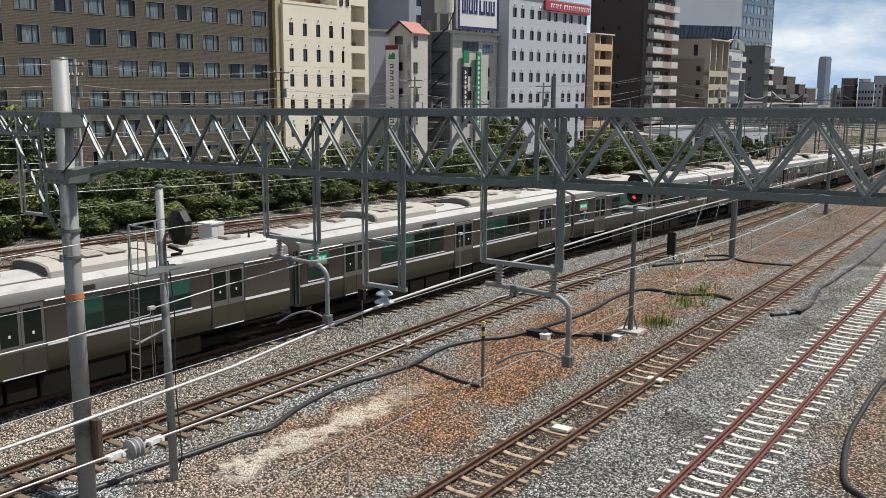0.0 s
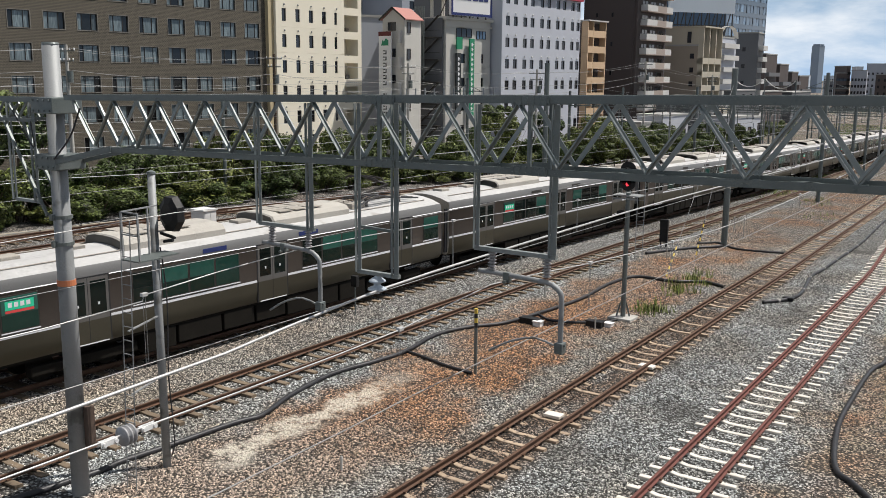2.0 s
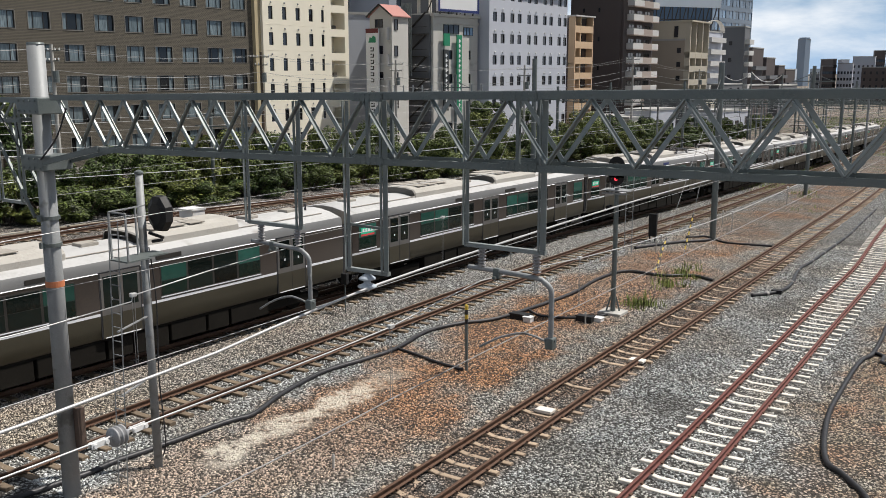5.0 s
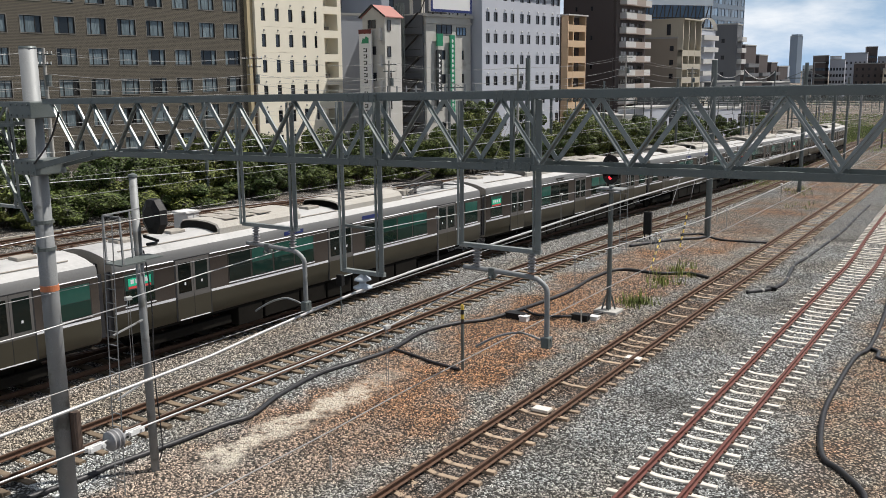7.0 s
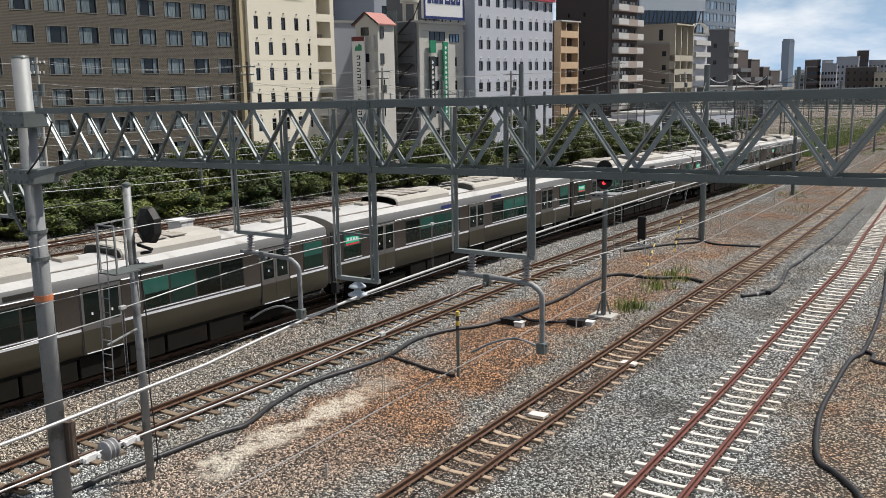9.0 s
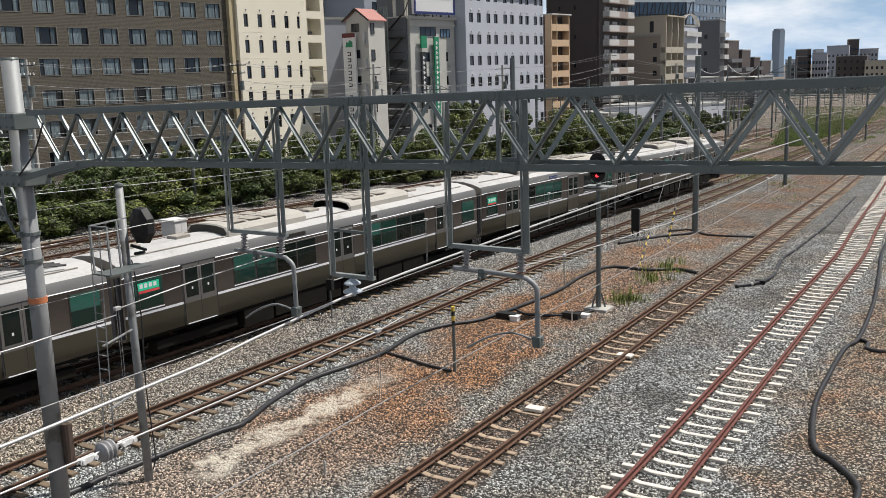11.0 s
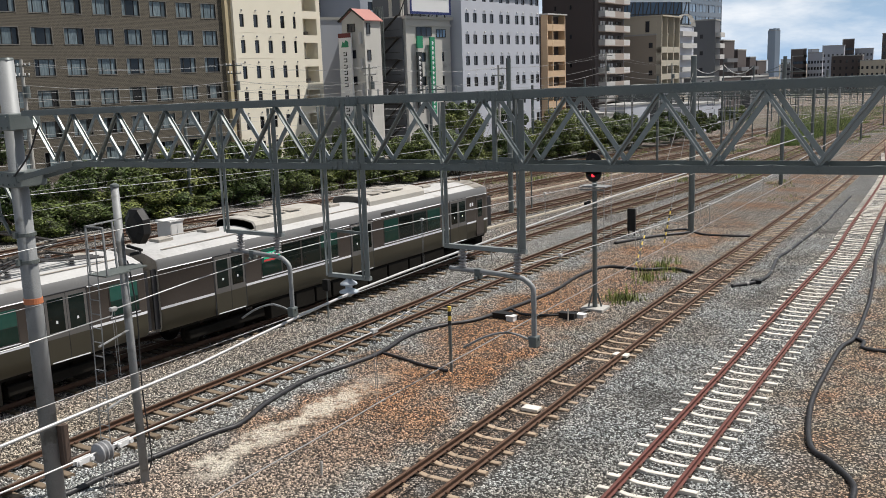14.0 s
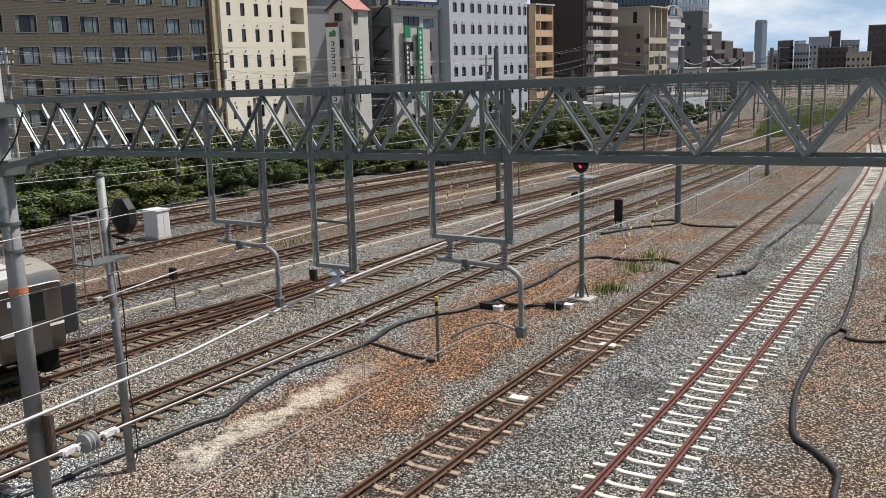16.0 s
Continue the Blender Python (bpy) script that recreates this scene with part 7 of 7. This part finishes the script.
def build_grass():
    """Tall grass on the far verge, and tufts in the soil."""
    rnd = random.Random(5)

    def blades(spots, per, hgt, spread):
        verts, faces = [], []
        for x, y in spots:
            z = level(y) + GROUND
            for _ in range(per):
                a = rnd.uniform(0, 6.28)
                bx, by = x + rnd.gauss(0, spread), y + rnd.gauss(0, spread)
                hh, w = hgt * rnd.uniform(0.5, 1.2), 0.012 + hgt * 0.012
                lx, ly = rnd.gauss(0, 0.3) * hh, rnd.gauss(0, 0.3) * hh
                k = len(verts)
                ux, uy = math.cos(a) * w, math.sin(a) * w
                verts += [(bx - ux, by - uy, z - 0.05), (bx + ux, by + uy, z - 0.05), (bx + lx * 0.4 + ux * 0.7, by + ly * 0.4 + uy * 0.7, z + hh * 0.6), (bx + lx * 0.4 - ux * 0.7, by + ly * 0.4 - uy * 0.7, z + hh * 0.6), (bx + lx, by + ly, z + hh)]
                faces += [(k, k + 1, k + 2, k + 3), (k + 3, k + 2, k + 4)]
        me = bpy.data.meshes.new("grass")
        me.from_pydata(verts, [], faces)
        me.materials.append(GRASS)
        return me
    spots = [(-12.55 + rnd.gauss(0, 0.35), 33.3 + rnd.gauss(0, 0.35)) for _ in range(14)] + [(-13.0 + rnd.gauss(0, 0.4), 39.0 + rnd.gauss(0, 0.8)) for _ in range(12)] + [(-12.8 + rnd.gauss(0, 0.4), 37.0 + rnd.gauss(0, 0.5)) for _ in range(8)]
    ob = new("grass_tufts", blades(spots, 14, 0.42, 0.13))
    tagged(ob, "green grass tufts growing in the rusty soil", "grass", kind="stuff")
    spots = [(rnd.uniform(-27.5 - 0.2 * (y - 130), line_x('train', y) - 2.6), y) for y in (132 + 190 * rnd.random() ** 1.4 for _ in range(5200))]
    ob = new("verge_grass", blades(spots, 9, 0.5, 0.6))
    tagged(ob, "tall bright green grass on the far verge", "grass", kind="stuff")
    spots = [(-16.0 + rnd.gauss(0, 0.5), 78 + rnd.gauss(0, 1.5)) for _ in range(10)] + [(-13.5 + rnd.gauss(0, 0.5), 66 + rnd.gauss(0, 2)) for _ in range(4)] + [(-31 + rnd.gauss(0, 0.6), 36 + rnd.gauss(0, 0.8)) for _ in range(10)] + [(-40 + rnd.gauss(0, 1.0), rnd.uniform(60, 120)) for _ in range(160)]
    for _ in range(45):
        yc = 75 + 190 * rnd.random()
        key = rnd.choice(("second", "third", "fourth", "train", "near"))
        xc = line_x(key, yc) + rnd.choice((-2.0, 2.0))
        spots += [(xc + rnd.gauss(0, 0.5), yc + rnd.gauss(0, 2.5)) for _ in range(rnd.randint(10, 26))]
    ob = new("weeds", blades(spots, 12, 0.32, 0.28))
    tagged(ob, "green weeds along the tracks", "weeds", kind="stuff")


build_grass()


# ---------------------------------------------------------------- the train
def car_section():
    """Half section of the car body: (x, z), from the sill up to the roof's middle."""
    return [(1.34, 0.98), (1.44, 1.10), (1.475, 1.40), (1.475, 1.72), (1.475, 1.80), (1.475, 2.95), (1.482, 2.965), (1.458, 2.985), (1.45, 3.20), (1.40, 3.30), (0.95, 3.45), (0.45, 3.545), (0.0, 3.57)]


def build_car(kind, cab_low=False, cab_high=False, panto=False):
    """A 20 m car whose length runs on y; cabs at the low or high end."""
    root = thing("train_car", "brown-grey commuter train car with white stripe and pale roof", "train car", "cars of the passing train")
    half = car_section()
    full = half + [(-x, z) for x, z in half[-2::-1]]
    y0, y1 = -9.78, 9.78
    # body, stripe and roof run along the section
    groups = {"lower_body": (CAR_LOW, [0, 1, 2]), "stripe": (CAR_STRIPE, [3]), "upper_body": (CAR_SIDE, [4, 5]), "cove": (CAR_COVE, [7, 8]), "roof": (CAR_ROOF, [9, 10, 11]), "gutter": (CAR_STRIPE, [6])}
    nseg = len(full) - 1
    ends = []
    for cab, y, s in ((cab_low, y0, -1), (cab_high, y1, 1)):
        ends.append([(y - s * 0.45, 1.0, 1.0), (y - s * 0.2, 0.985, 0.99), (y - s * 0.05, 0.94, 0.965)] if cab else [(y - s * 0.06, 1.0, 1.0), (y, 0.975, 0.99)])
    stations = [e for e in ends[0][::-1]] + [(y, 1.0, 1.0) for y in (-6, -3, 0, 3, 6)] + ends[1]
    for name, (mt, segs) in groups.items():
        bm = bmesh.new()
        for sgn in (0, 1):
            ids = segs if sgn == 0 else [nseg - 1 - s for s in segs]
            for s in sorted(ids):
                (xa, za), (xb, zb) = full[s], full[s + 1]
                prev = None
                for y, kx, kz in stations:
                    ring = (bm.verts.new((xa * kx, y, 1.0 + (za - 1.0) * kz)), bm.verts.new((xb * kx, y, 1.0 + (zb - 1.0) * kz)))
                    if prev:
                        bm.faces.new((prev[0], ring[0], ring[1], prev[1]))
                    prev = ring
        bmesh.ops.remove_doubles(bm, verts=bm.verts[:], dist=0.0005)
        bmesh.ops.recalc_face_normals(bm, faces=bm.faces[:])
        ob = part(name, bm, mt, root, smooth=True)
        for p in ob.data.polygons:
            p.use_smooth = True
    # end walls and floor
    for st, rev in ((stations[0], False), (stations[-1], True)):
        bm = bmesh.new()
        y, kx, kz = st
        vs = [bm.verts.new((x * kx, y, 1.0 + (z - 1.0) * kz)) for x, z in full]
        bm.faces.new(vs if rev else vs[::-1])
        part("end_wall", bm, BLACK_PAINT if (cab_high if rev else cab_low) else CAR_UNIT, root)
    bm = bmesh.new()
    box(bm, -1.33, y0 + 0.3, 0.9, 1.33, y1 - 0.3, 0.99)
    part("floor_pan", bm, CAR_UNDER, root)
    # doors and windows on both sides
    doors = (-6.9, 0.1, 7.05)
    for sx in (1, -1):
        face = Matrix.Scale(1, 4) if sx == 1 else Matrix.Rotation(math.pi, 4, "Z")
        for dy in doors:
            bm = bmesh.new()
            for a, b in ((-0.66, -0.01), (0.01, 0.66)):
                box(bm, 1.455, dy + a, 1.08, 1.487, dy + b, 2.96)
            bm.transform(face)
            door = part("door", bm, CAR_DOOR, root, "satin grey sliding door")
            bm = bmesh.new()
            box(bm, 1.45, dy - 0.71, 1.02, 1.481, dy - 0.665, 2.965)
            box(bm, 1.45, dy + 0.665, 1.02, 1.481, dy + 0.71, 2.965)
            box(bm, 1.45, dy - 0.71, 2.965, 1.485, dy + 0.71, 3.0)
            box(bm, 1.45, dy - 0.012, 1.05, 1.484, dy + 0.012, 2.96)
            bm.transform(face)
            part("door_seal", bm, BLACK, door)
            bm = bmesh.new()
            for a, b in ((-0.66, -0.01), (0.01, 0.66)):
                box(bm, 1.45, dy + a, 1.02, 1.489, dy + b, 1.72)
            bm.transform(face)
            part("door_foot", bm, CAR_LOW, door)
            for a, b in ((-0.58, -0.08), (0.08, 0.58)):
                bm = bmesh.new()
                soft_box(bm, 1.47, dy + a, 1.90, 1.492, dy + b, 2.86, 0.008)
                bm.transform(face)
                part("door_pane", bm, CAR_GLASS, door)
                if sx == -1:
                    continue
                bm = bmesh.new()
                box(bm, 1.49, dy + (a + b) / 2 - 0.03, 2.14, 1.496, dy + (a + b) / 2 + 0.03, 2.22)
                bm.transform(face)
                part("door_sticker", bm, CAR_STRIPE, door)
            if sx == -1:
                continue
            # sill strip; its white colour paints in the sun's glint
            bm = bmesh.new()
            box(bm, 1.49, dy - 0.6, 1.03, 1.50, dy + 0.6, 1.06)
            bm.transform(face)
            part("door_sill", bm, CAR_STRIPE, door)
        wins = []
        for a, b in ((-5.45, -1.35), (1.5, 5.6)):
            wins.append((a, b, 4))
        for lo, cab in ((True, cab_low), (False, cab_high)):
            if not cab_low and not cab_high:
                wins.append((-9.45, -8.35, 1) if lo else (8.45, 9.5, 1))
        for a, b, k in wins:
            bm = bmesh.new()
            soft_box(bm, 1.462, a, 1.88, 1.484, b, 2.88, 0.006)
            bm.transform(face)
            win = part("window", bm, FRAME, root, "black window band")
            step = (b - a) / k
            lit = (int(a * 3) + kind * 2) % 5
            if sx == -1:
                bm = bmesh.new()
                soft_box(bm, 1.47, a + 0.04, 1.92, 1.489, b - 0.04, 2.84, 0.006)
                bm.transform(face)
                part("pane", bm, CAR_GLASS, win)
                continue
            for i in range(k):
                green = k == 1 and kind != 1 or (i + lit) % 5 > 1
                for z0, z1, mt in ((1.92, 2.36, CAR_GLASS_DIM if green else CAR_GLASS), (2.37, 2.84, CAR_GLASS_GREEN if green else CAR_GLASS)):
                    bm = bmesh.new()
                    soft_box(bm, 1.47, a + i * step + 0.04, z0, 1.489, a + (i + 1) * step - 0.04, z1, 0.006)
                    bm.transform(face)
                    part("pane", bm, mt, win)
            bm = bmesh.new()
            box(bm, 1.48, a, 1.855, 1.498, b, 1.885)
            bm.transform(face)
            part("window_ledge", bm, CAR_STRIPE, win)
        # destination display in the end window
        yd = -9.3 if not (cab_low or cab_high) else -5.3
        bm = bmesh.new()
        box(bm, 1.488, yd, 2.48, 1.493, yd + 0.8, 2.72)
        bm.transform(face)
        disp = part("destination_display", bm, DEST, root, "green destination display")
        bm = bmesh.new()
        for q in range(4):
            box(bm, 1.493, yd + 0.08 + q * 0.17, 2.55, 1.496, yd + 0.19 + q * 0.17, 2.68)
        bm.transform(face)
        part("display_text", bm, CAR_STRIPE, disp)
        bm = bmesh.new()
        box(bm, 1.488, yd, 2.40, 1.493, yd + 0.8, 2.47)
        bm.transform(face)
        part("display_strip", bm, DEST_RED, disp)
        # small dark vents in the cove
        for v in (-2.8, 1.4):
            bm = bmesh.new()
            box(bm, 1.43, v, 3.04, 1.466, v + 0.95, 3.18)
            bm.transform(face)
            part("cove_vent", bm, SIGN_BLUE if kind == 1 else FRAME, root)
        if cab_low or cab_high:
            s = 1 if cab_high else -1
            bm = bmesh.new()
            box(bm, 1.45, s * 8.9 - 0.32, 1.05, 1.488, s * 8.9 + 0.32, 2.9)
            bm.transform(face if sx == 1 else face @ Matrix.Scale(-1, 4, Vector((0, 1, 0))))
            cd = part("cab_door", bm, CAR_SIDE, root)
            bm = bmesh.new()
            box(bm, 1.47, s * 8.9 - 0.2, 1.95, 1.493, s * 8.9 + 0.2, 2.75)
            bm.transform(face if sx == 1 else face @ Matrix.Scale(-1, 4, Vector((0, 1, 0))))
            part("cab_door_pane", bm, CAR_GLASS, cd)
            # plain white operator mark beside the door
            bm = bmesh.new()
            yb = s * 8.2
            soft_box(bm, 1.472, yb - 0.16, 2.52, 1.481, yb - 0.03, 2.68, 0.002)
            soft_box(bm, 1.472, yb + 0.02, 2.52, 1.481, yb + 0.14, 2.68, 0.002)
            bm.transform(face)
            part("operator_mark", bm, CAR_STRIPE, root)
    # cab front: dark glass, light and gangway
    for cab, s, y in ((cab_low, -1, y0), (cab_high, 1, y1)):
        if cab:
            bm = bmesh.new()
            top = half[9:] + [(-x, z) for x, z in half[-2:8:-1]]
            rows = [[bm.verts.new((x * kx, y - s * d, z * kz + 0.012)) for x, z in top] for d, kx, kz in ((1.15, 1.0, 1.0), (0.45, 1.0, 1.0), (0.2, 0.985, 0.993), (0.04, 0.94, 0.975))]
            for a, b in zip(rows, rows[1:]):
                for i in range(len(top) - 1):
                    bm.faces.new((a[i], a[i + 1], b[i + 1], b[i]))
            bmesh.ops.solidify(bm, geom=bm.faces[:], thickness=0.01)
            part("roof_visor", bm, CAR_UNIT, root, "grey visor over the cab end")
            for dz in (1.07, 2.86):
                bm = bmesh.new()
                box(bm, 1.46, s * 8.9 - 0.30, dz, 1.49, s * 8.9 + 0.30, dz + 0.03)
                part("cab_door_edge", bm, BLACK, root)
            bm = bmesh.new()
            soft_box(bm, -1.22, min(y, y + s * 0.03) - 0.02, 1.85, 1.22, max(y, y + s * 0.03), 3.0, 0.02)
            part("windscreen", bm, CAR_GLASS, root)
            bm = bmesh.new()
            soft_box(bm, -0.55, min(y - s * 0.1, y + s * 0.45), 1.0, 0.55, max(y - s * 0.1, y + s * 0.45), 2.95, 0.06)
            part("front_gangway", bm, BLACK, root)
            for x in (-1.0, 1.0):
                bm = bmesh.new()
                soft_box(bm, x - 0.2, min(y, y + s * 0.12), 1.25, x + 0.2, max(y, y + s * 0.12), 1.45, 0.03)
                part("headlight", bm, WINDOW_DARK, root)
            bm = bmesh.new()
            soft_box(bm, -1.15, min(y - s * 0.7, y - s * 0.15), 0.3, 1.15, max(y - s * 0.7, y - s * 0.15), 0.9, 0.08)
            part("skirt", bm, CAR_UNDER, root)
            bm = bmesh.new()
            rod(bm, (0, y, 0.85), (0, y + s * 0.4, 0.85), 0.14, n=10)
            part("coupler", bm, CAR_UNDER, root)
            for x in (-1.2, 1.2):
                bm = bmesh.new()
                soft_box(bm, x - 0.08, min(y, y + s * 0.5), 1.3, x + 0.08, max(y, y + s * 0.5), 2.75, 0.05)
                part("fall_guard", bm, BLACK, root)
        else:
            bm = bmesh.new()
            soft_box(bm, -0.75, min(y, y + s * 0.22), 1.0, 0.75, max(y, y + s * 0.22), 3.2, 0.05)
            part("gangway", bm, BLACK, root)
            for x in (-1.32, 1.32):
                bm = bmesh.new()
                box(bm, x - 0.03, min(y, y + s * 0.18), 1.1, x + 0.03, max(y, y + s * 0.18), 3.0)
                part("gap_curtain", bm, BLACK, root)
    # roof units
    for c in ((-3.2, 3.2) if not panto else (-3.4, 2.6)):
        bm = bmesh.new()
        prof = [(-1.0, 3.36), (-1.0, 3.62), (-0.88, 3.76), (-0.5, 3.83), (0, 3.85), (0.5, 3.83), (0.88, 3.76), (1.0, 3.62), (1.0, 3.36)]
        rings = []
        for y, k in ((c - 1.95, 0.9), (c - 1.9, 1.0), (c + 1.9, 1.0), (c + 1.95, 0.9)):
            rings.append([bm.verts.new((x * (1 if k == 1 else 0.96), y, 3.36 + (z - 3.36) * k)) for x, z in prof])
        for a, b in zip(rings, rings[1:]):
            for i in range(len(prof) - 1):
                bm.faces.new((a[i], b[i], b[i + 1], a[i + 1]))
        bm.faces.new(rings[0])
        bm.faces.new(rings[-1][::-1])
        bmesh.ops.recalc_face_normals(bm, faces=bm.faces[:])
        unit = part("air_conditioner", bm, CAR_AC, root, "dusty grey roof air conditioner")
        bm = bmesh.new()
        for k in range(3):
            for q in range(2):
                cy, cx = c - 1.1 + k * 0.75, -0.42 + q * 0.84
                box(bm, cx - 0.33, cy - 0.3, 3.835, cx + 0.33, cy + 0.3, 3.862)
        part("grille", bm, CAR_UNIT, unit)
        for e in (-1, 1):
            bm = bmesh.new()
            vs = [bm.verts.new((x * 0.93, c + e * 1.956, 3.40 + (z - 3.36) * 0.84)) for x, z in prof]
            bm.faces.new(vs if e < 0 else vs[::-1])
            bmesh.ops.solidify(bm, geom=bm.faces[:], thickness=0.012)
            part("end_louvre", bm, SILL, unit, "dusty arched end louvre")
    for vy in (-8.4, -6.4, 0.0, 8.5) if panto else (-8.4, -6.4, 0.0, 6.4, 8.4):
        bm = bmesh.new()
        soft_box(bm, -0.25, vy - 0.3, 3.52, 0.25, vy + 0.3, 3.66, 0.03)
        part("roof_vent", bm, CAR_UNIT, root)
    for sx in (-1, 1):
        bm = bmesh.new()
        rod(bm, (sx * 0.95, -9.2, 3.48), (sx * 0.95, 9.2, 3.48), 0.02, n=6)
        part("roof_conduit", bm, CAR_UNIT, root)
    if kind == 0:
        bm = bmesh.new()
        rod(bm, (0.3, 9.0, 3.5), (0.3, 9.0, 3.85), 0.05, 0.02, 8)
        part("aerial", bm, BLACK, root)
    if panto:
        pb = bmesh.new()
        for sx in (-0.6, 0.6):
            bar(pb, (sx, 5.9, 3.78), (sx, 8.0, 3.78), 0.06, 0.06)
            for yy in (5.95, 7.95):
                rod(pb, (sx, yy, 3.5), (sx, yy, 3.78), 0.06, n=8)
        for yy in (5.9, 8.0):
            bar(pb, (-0.6, yy, 3.78), (0.6, yy, 3.78), 0.06, 0.06)
        pan = part("pantograph", pb, FRAME, root, "folded dark pantograph frame")
        bm = bmesh.new()
        rod(bm, (0, 6.2, 3.86), (0, 7.9, 4.18), 0.06, n=8)
        rod(bm, (0, 7.9, 4.18), (0, 6.5, 4.62), 0.05, n=8)
        rod(bm, (0.15, 6.3, 3.86), (0.1, 7.8, 4.1), 0.02, n=6)
        for yy in (6.35, 6.65):
            tube(bm, smooth_path([(-0.9, yy, 4.5), (-0.55, yy, 4.62), (0.55, yy, 4.62), (0.9, yy, 4.5)]), 0.035, 6)
        part("pantograph_arm", bm, FRAME, pan)
        for sx in (-0.6, 0.6):
            for yy in (5.95, 7.95):
                bm = bmesh.new()
                insulator_stack(bm, sx, yy, 3.5, 3.76, 0.1, 4)
                part("roof_insulator", bm, BROWN_INSULATOR, pan, "grey ribbed roof insulator", smooth=True)
        for k in range(3):
            bm = bmesh.new()
            tube(bm, smooth_path([(0.75 - 0.3 * k, 5.3, 3.62), (0.8 - 0.25 * k, 6.4, 3.9), (0.7 - 0.2 * k, 7.4, 3.75), (0.85 - 0.3 * k, 8.9, 3.6)]), 0.035, 6)
            part("roof_cable", bm, BLACK, root)
        for i in range(6):
            bm = bmesh.new()
            soft_box(bm, -0.7 + (i % 2) * 0.9, 5.0 + (i // 2) * 0.26, 3.5, -0.2 + (i % 2) * 0.9, 5.2 + (i // 2) * 0.26, 3.72, 0.02)
            part("roof_switchgear", bm, CAR_UNIT, root)
    # underfloor boxes and bogies
    rnd = random.Random(kind + 40)
    y = -5.0
    while y < 4.8:
        w = rnd.uniform(0.8, 1.9)
        for sx in (-1, 1):
            bm = bmesh.new()
            soft_box(bm, min(sx * 0.4, sx * 1.36), y, rnd.uniform(0.24, 0.36), max(sx * 0.4, sx * 1.36), y + w - 0.1, 0.92, 0.03)
            part("underfloor_box", bm, CAR_UNDER, root)
        y += w
    for c in (-6.9, 6.9):
        bm = bmesh.new()
        for sx in (-0.98, 0.98):
            soft_box(bm, sx * 1.15 - 0.12, c - 1.7, 0.40, sx * 1.15 + 0.12, c + 1.7, 0.70, 0.04)
        box(bm, -0.95, c - 0.25, 0.5, 0.95, c + 0.25, 0.85)
        bog = part("bogie", bm, CAR_UNDER, root)
        for wy in (-1.05, 1.05):
            for sx in (-1, 1):
                bm = bmesh.new()
                spun(bm, [(0.05, -0.06), (0.36, -0.06), (0.43, -0.05), (0.43, -0.03), (0.40, 0.06), (0.1, 0.07), (0.05, 0.08)], 20, Matrix.Translation((sx * 0.56, c + wy, 0.43)) @ Matrix.Rotation(sx * math.pi / 2, 4, "Y"))
                part("wheel", bm, CAR_UNDER, bog)
    return root


REAR = [(0.0, 243.3), (0.5, 235.6), (1.5, 220.2), (2.0, 212.5), (3.5, 189.6), (4.0, 181.95), (6.5, 144.4), (7.0, 136.75), (8.0, 121.65), (9.0, 106.65), (10.25, 88.2), (11.5, 70.3), (12.5, 57.45), (13.0, 51.1), (13.5, 44.9), (14.0, 38.9), (14.5, 33.0), (15.0, 27.4), (15.5, 21.8), (16.0, 16.6)]


def rear_at(t):
    for (a, ya), (b, yb) in zip(REAR, REAR[1:]):
        if t <= b:
            return ya + (yb - ya) * (t - a) / (b - a)
    return REAR[-1][1]


def car_pose(mid):
    """The pose of a car whose middle is at mid, carried by its two bogies."""
    ya, yb = mid - 6.9, mid + 6.9
    a = Vector((line_x("train", ya), ya, level(ya)))
    b = Vector((line_x("train", yb), yb, level(yb)))
    d = (b - a).normalized()
    turn = Vector((0, 1, 0)).rotation_difference(d).to_matrix().to_4x4()
    return Matrix.Translation((a + b) / 2) @ turn


def build_train():
    end_high = build_car(0, cab_high=True)
    end_low = build_car(0, cab_low=True)
    mid_a = build_car(1, panto=True)
    mid_b = build_car(2)
    # cars from the rear end forwards; eight cars, then a set of four
    order = [end_high, mid_a, mid_b, mid_a, mid_b, mid_a, mid_b, end_low, end_high, mid_a, mid_b, end_low]
    used, cars = set(), []
    for proto in order:
        if proto.name in used:
            cars.append(copy_thing(proto, Matrix.Identity(4)))
        else:
            used.add(proto.name)
            cars.append(proto)
    return cars


CARS = build_train()


def motions():
    times = sorted({round(0.5 * i, 2) for i in range(33)})
    for i, car in enumerate(CARS):
        walk(car, [(t, car_pose(rear_at(t) - 10.0 - 20.0 * i)) for t in times])


motions()
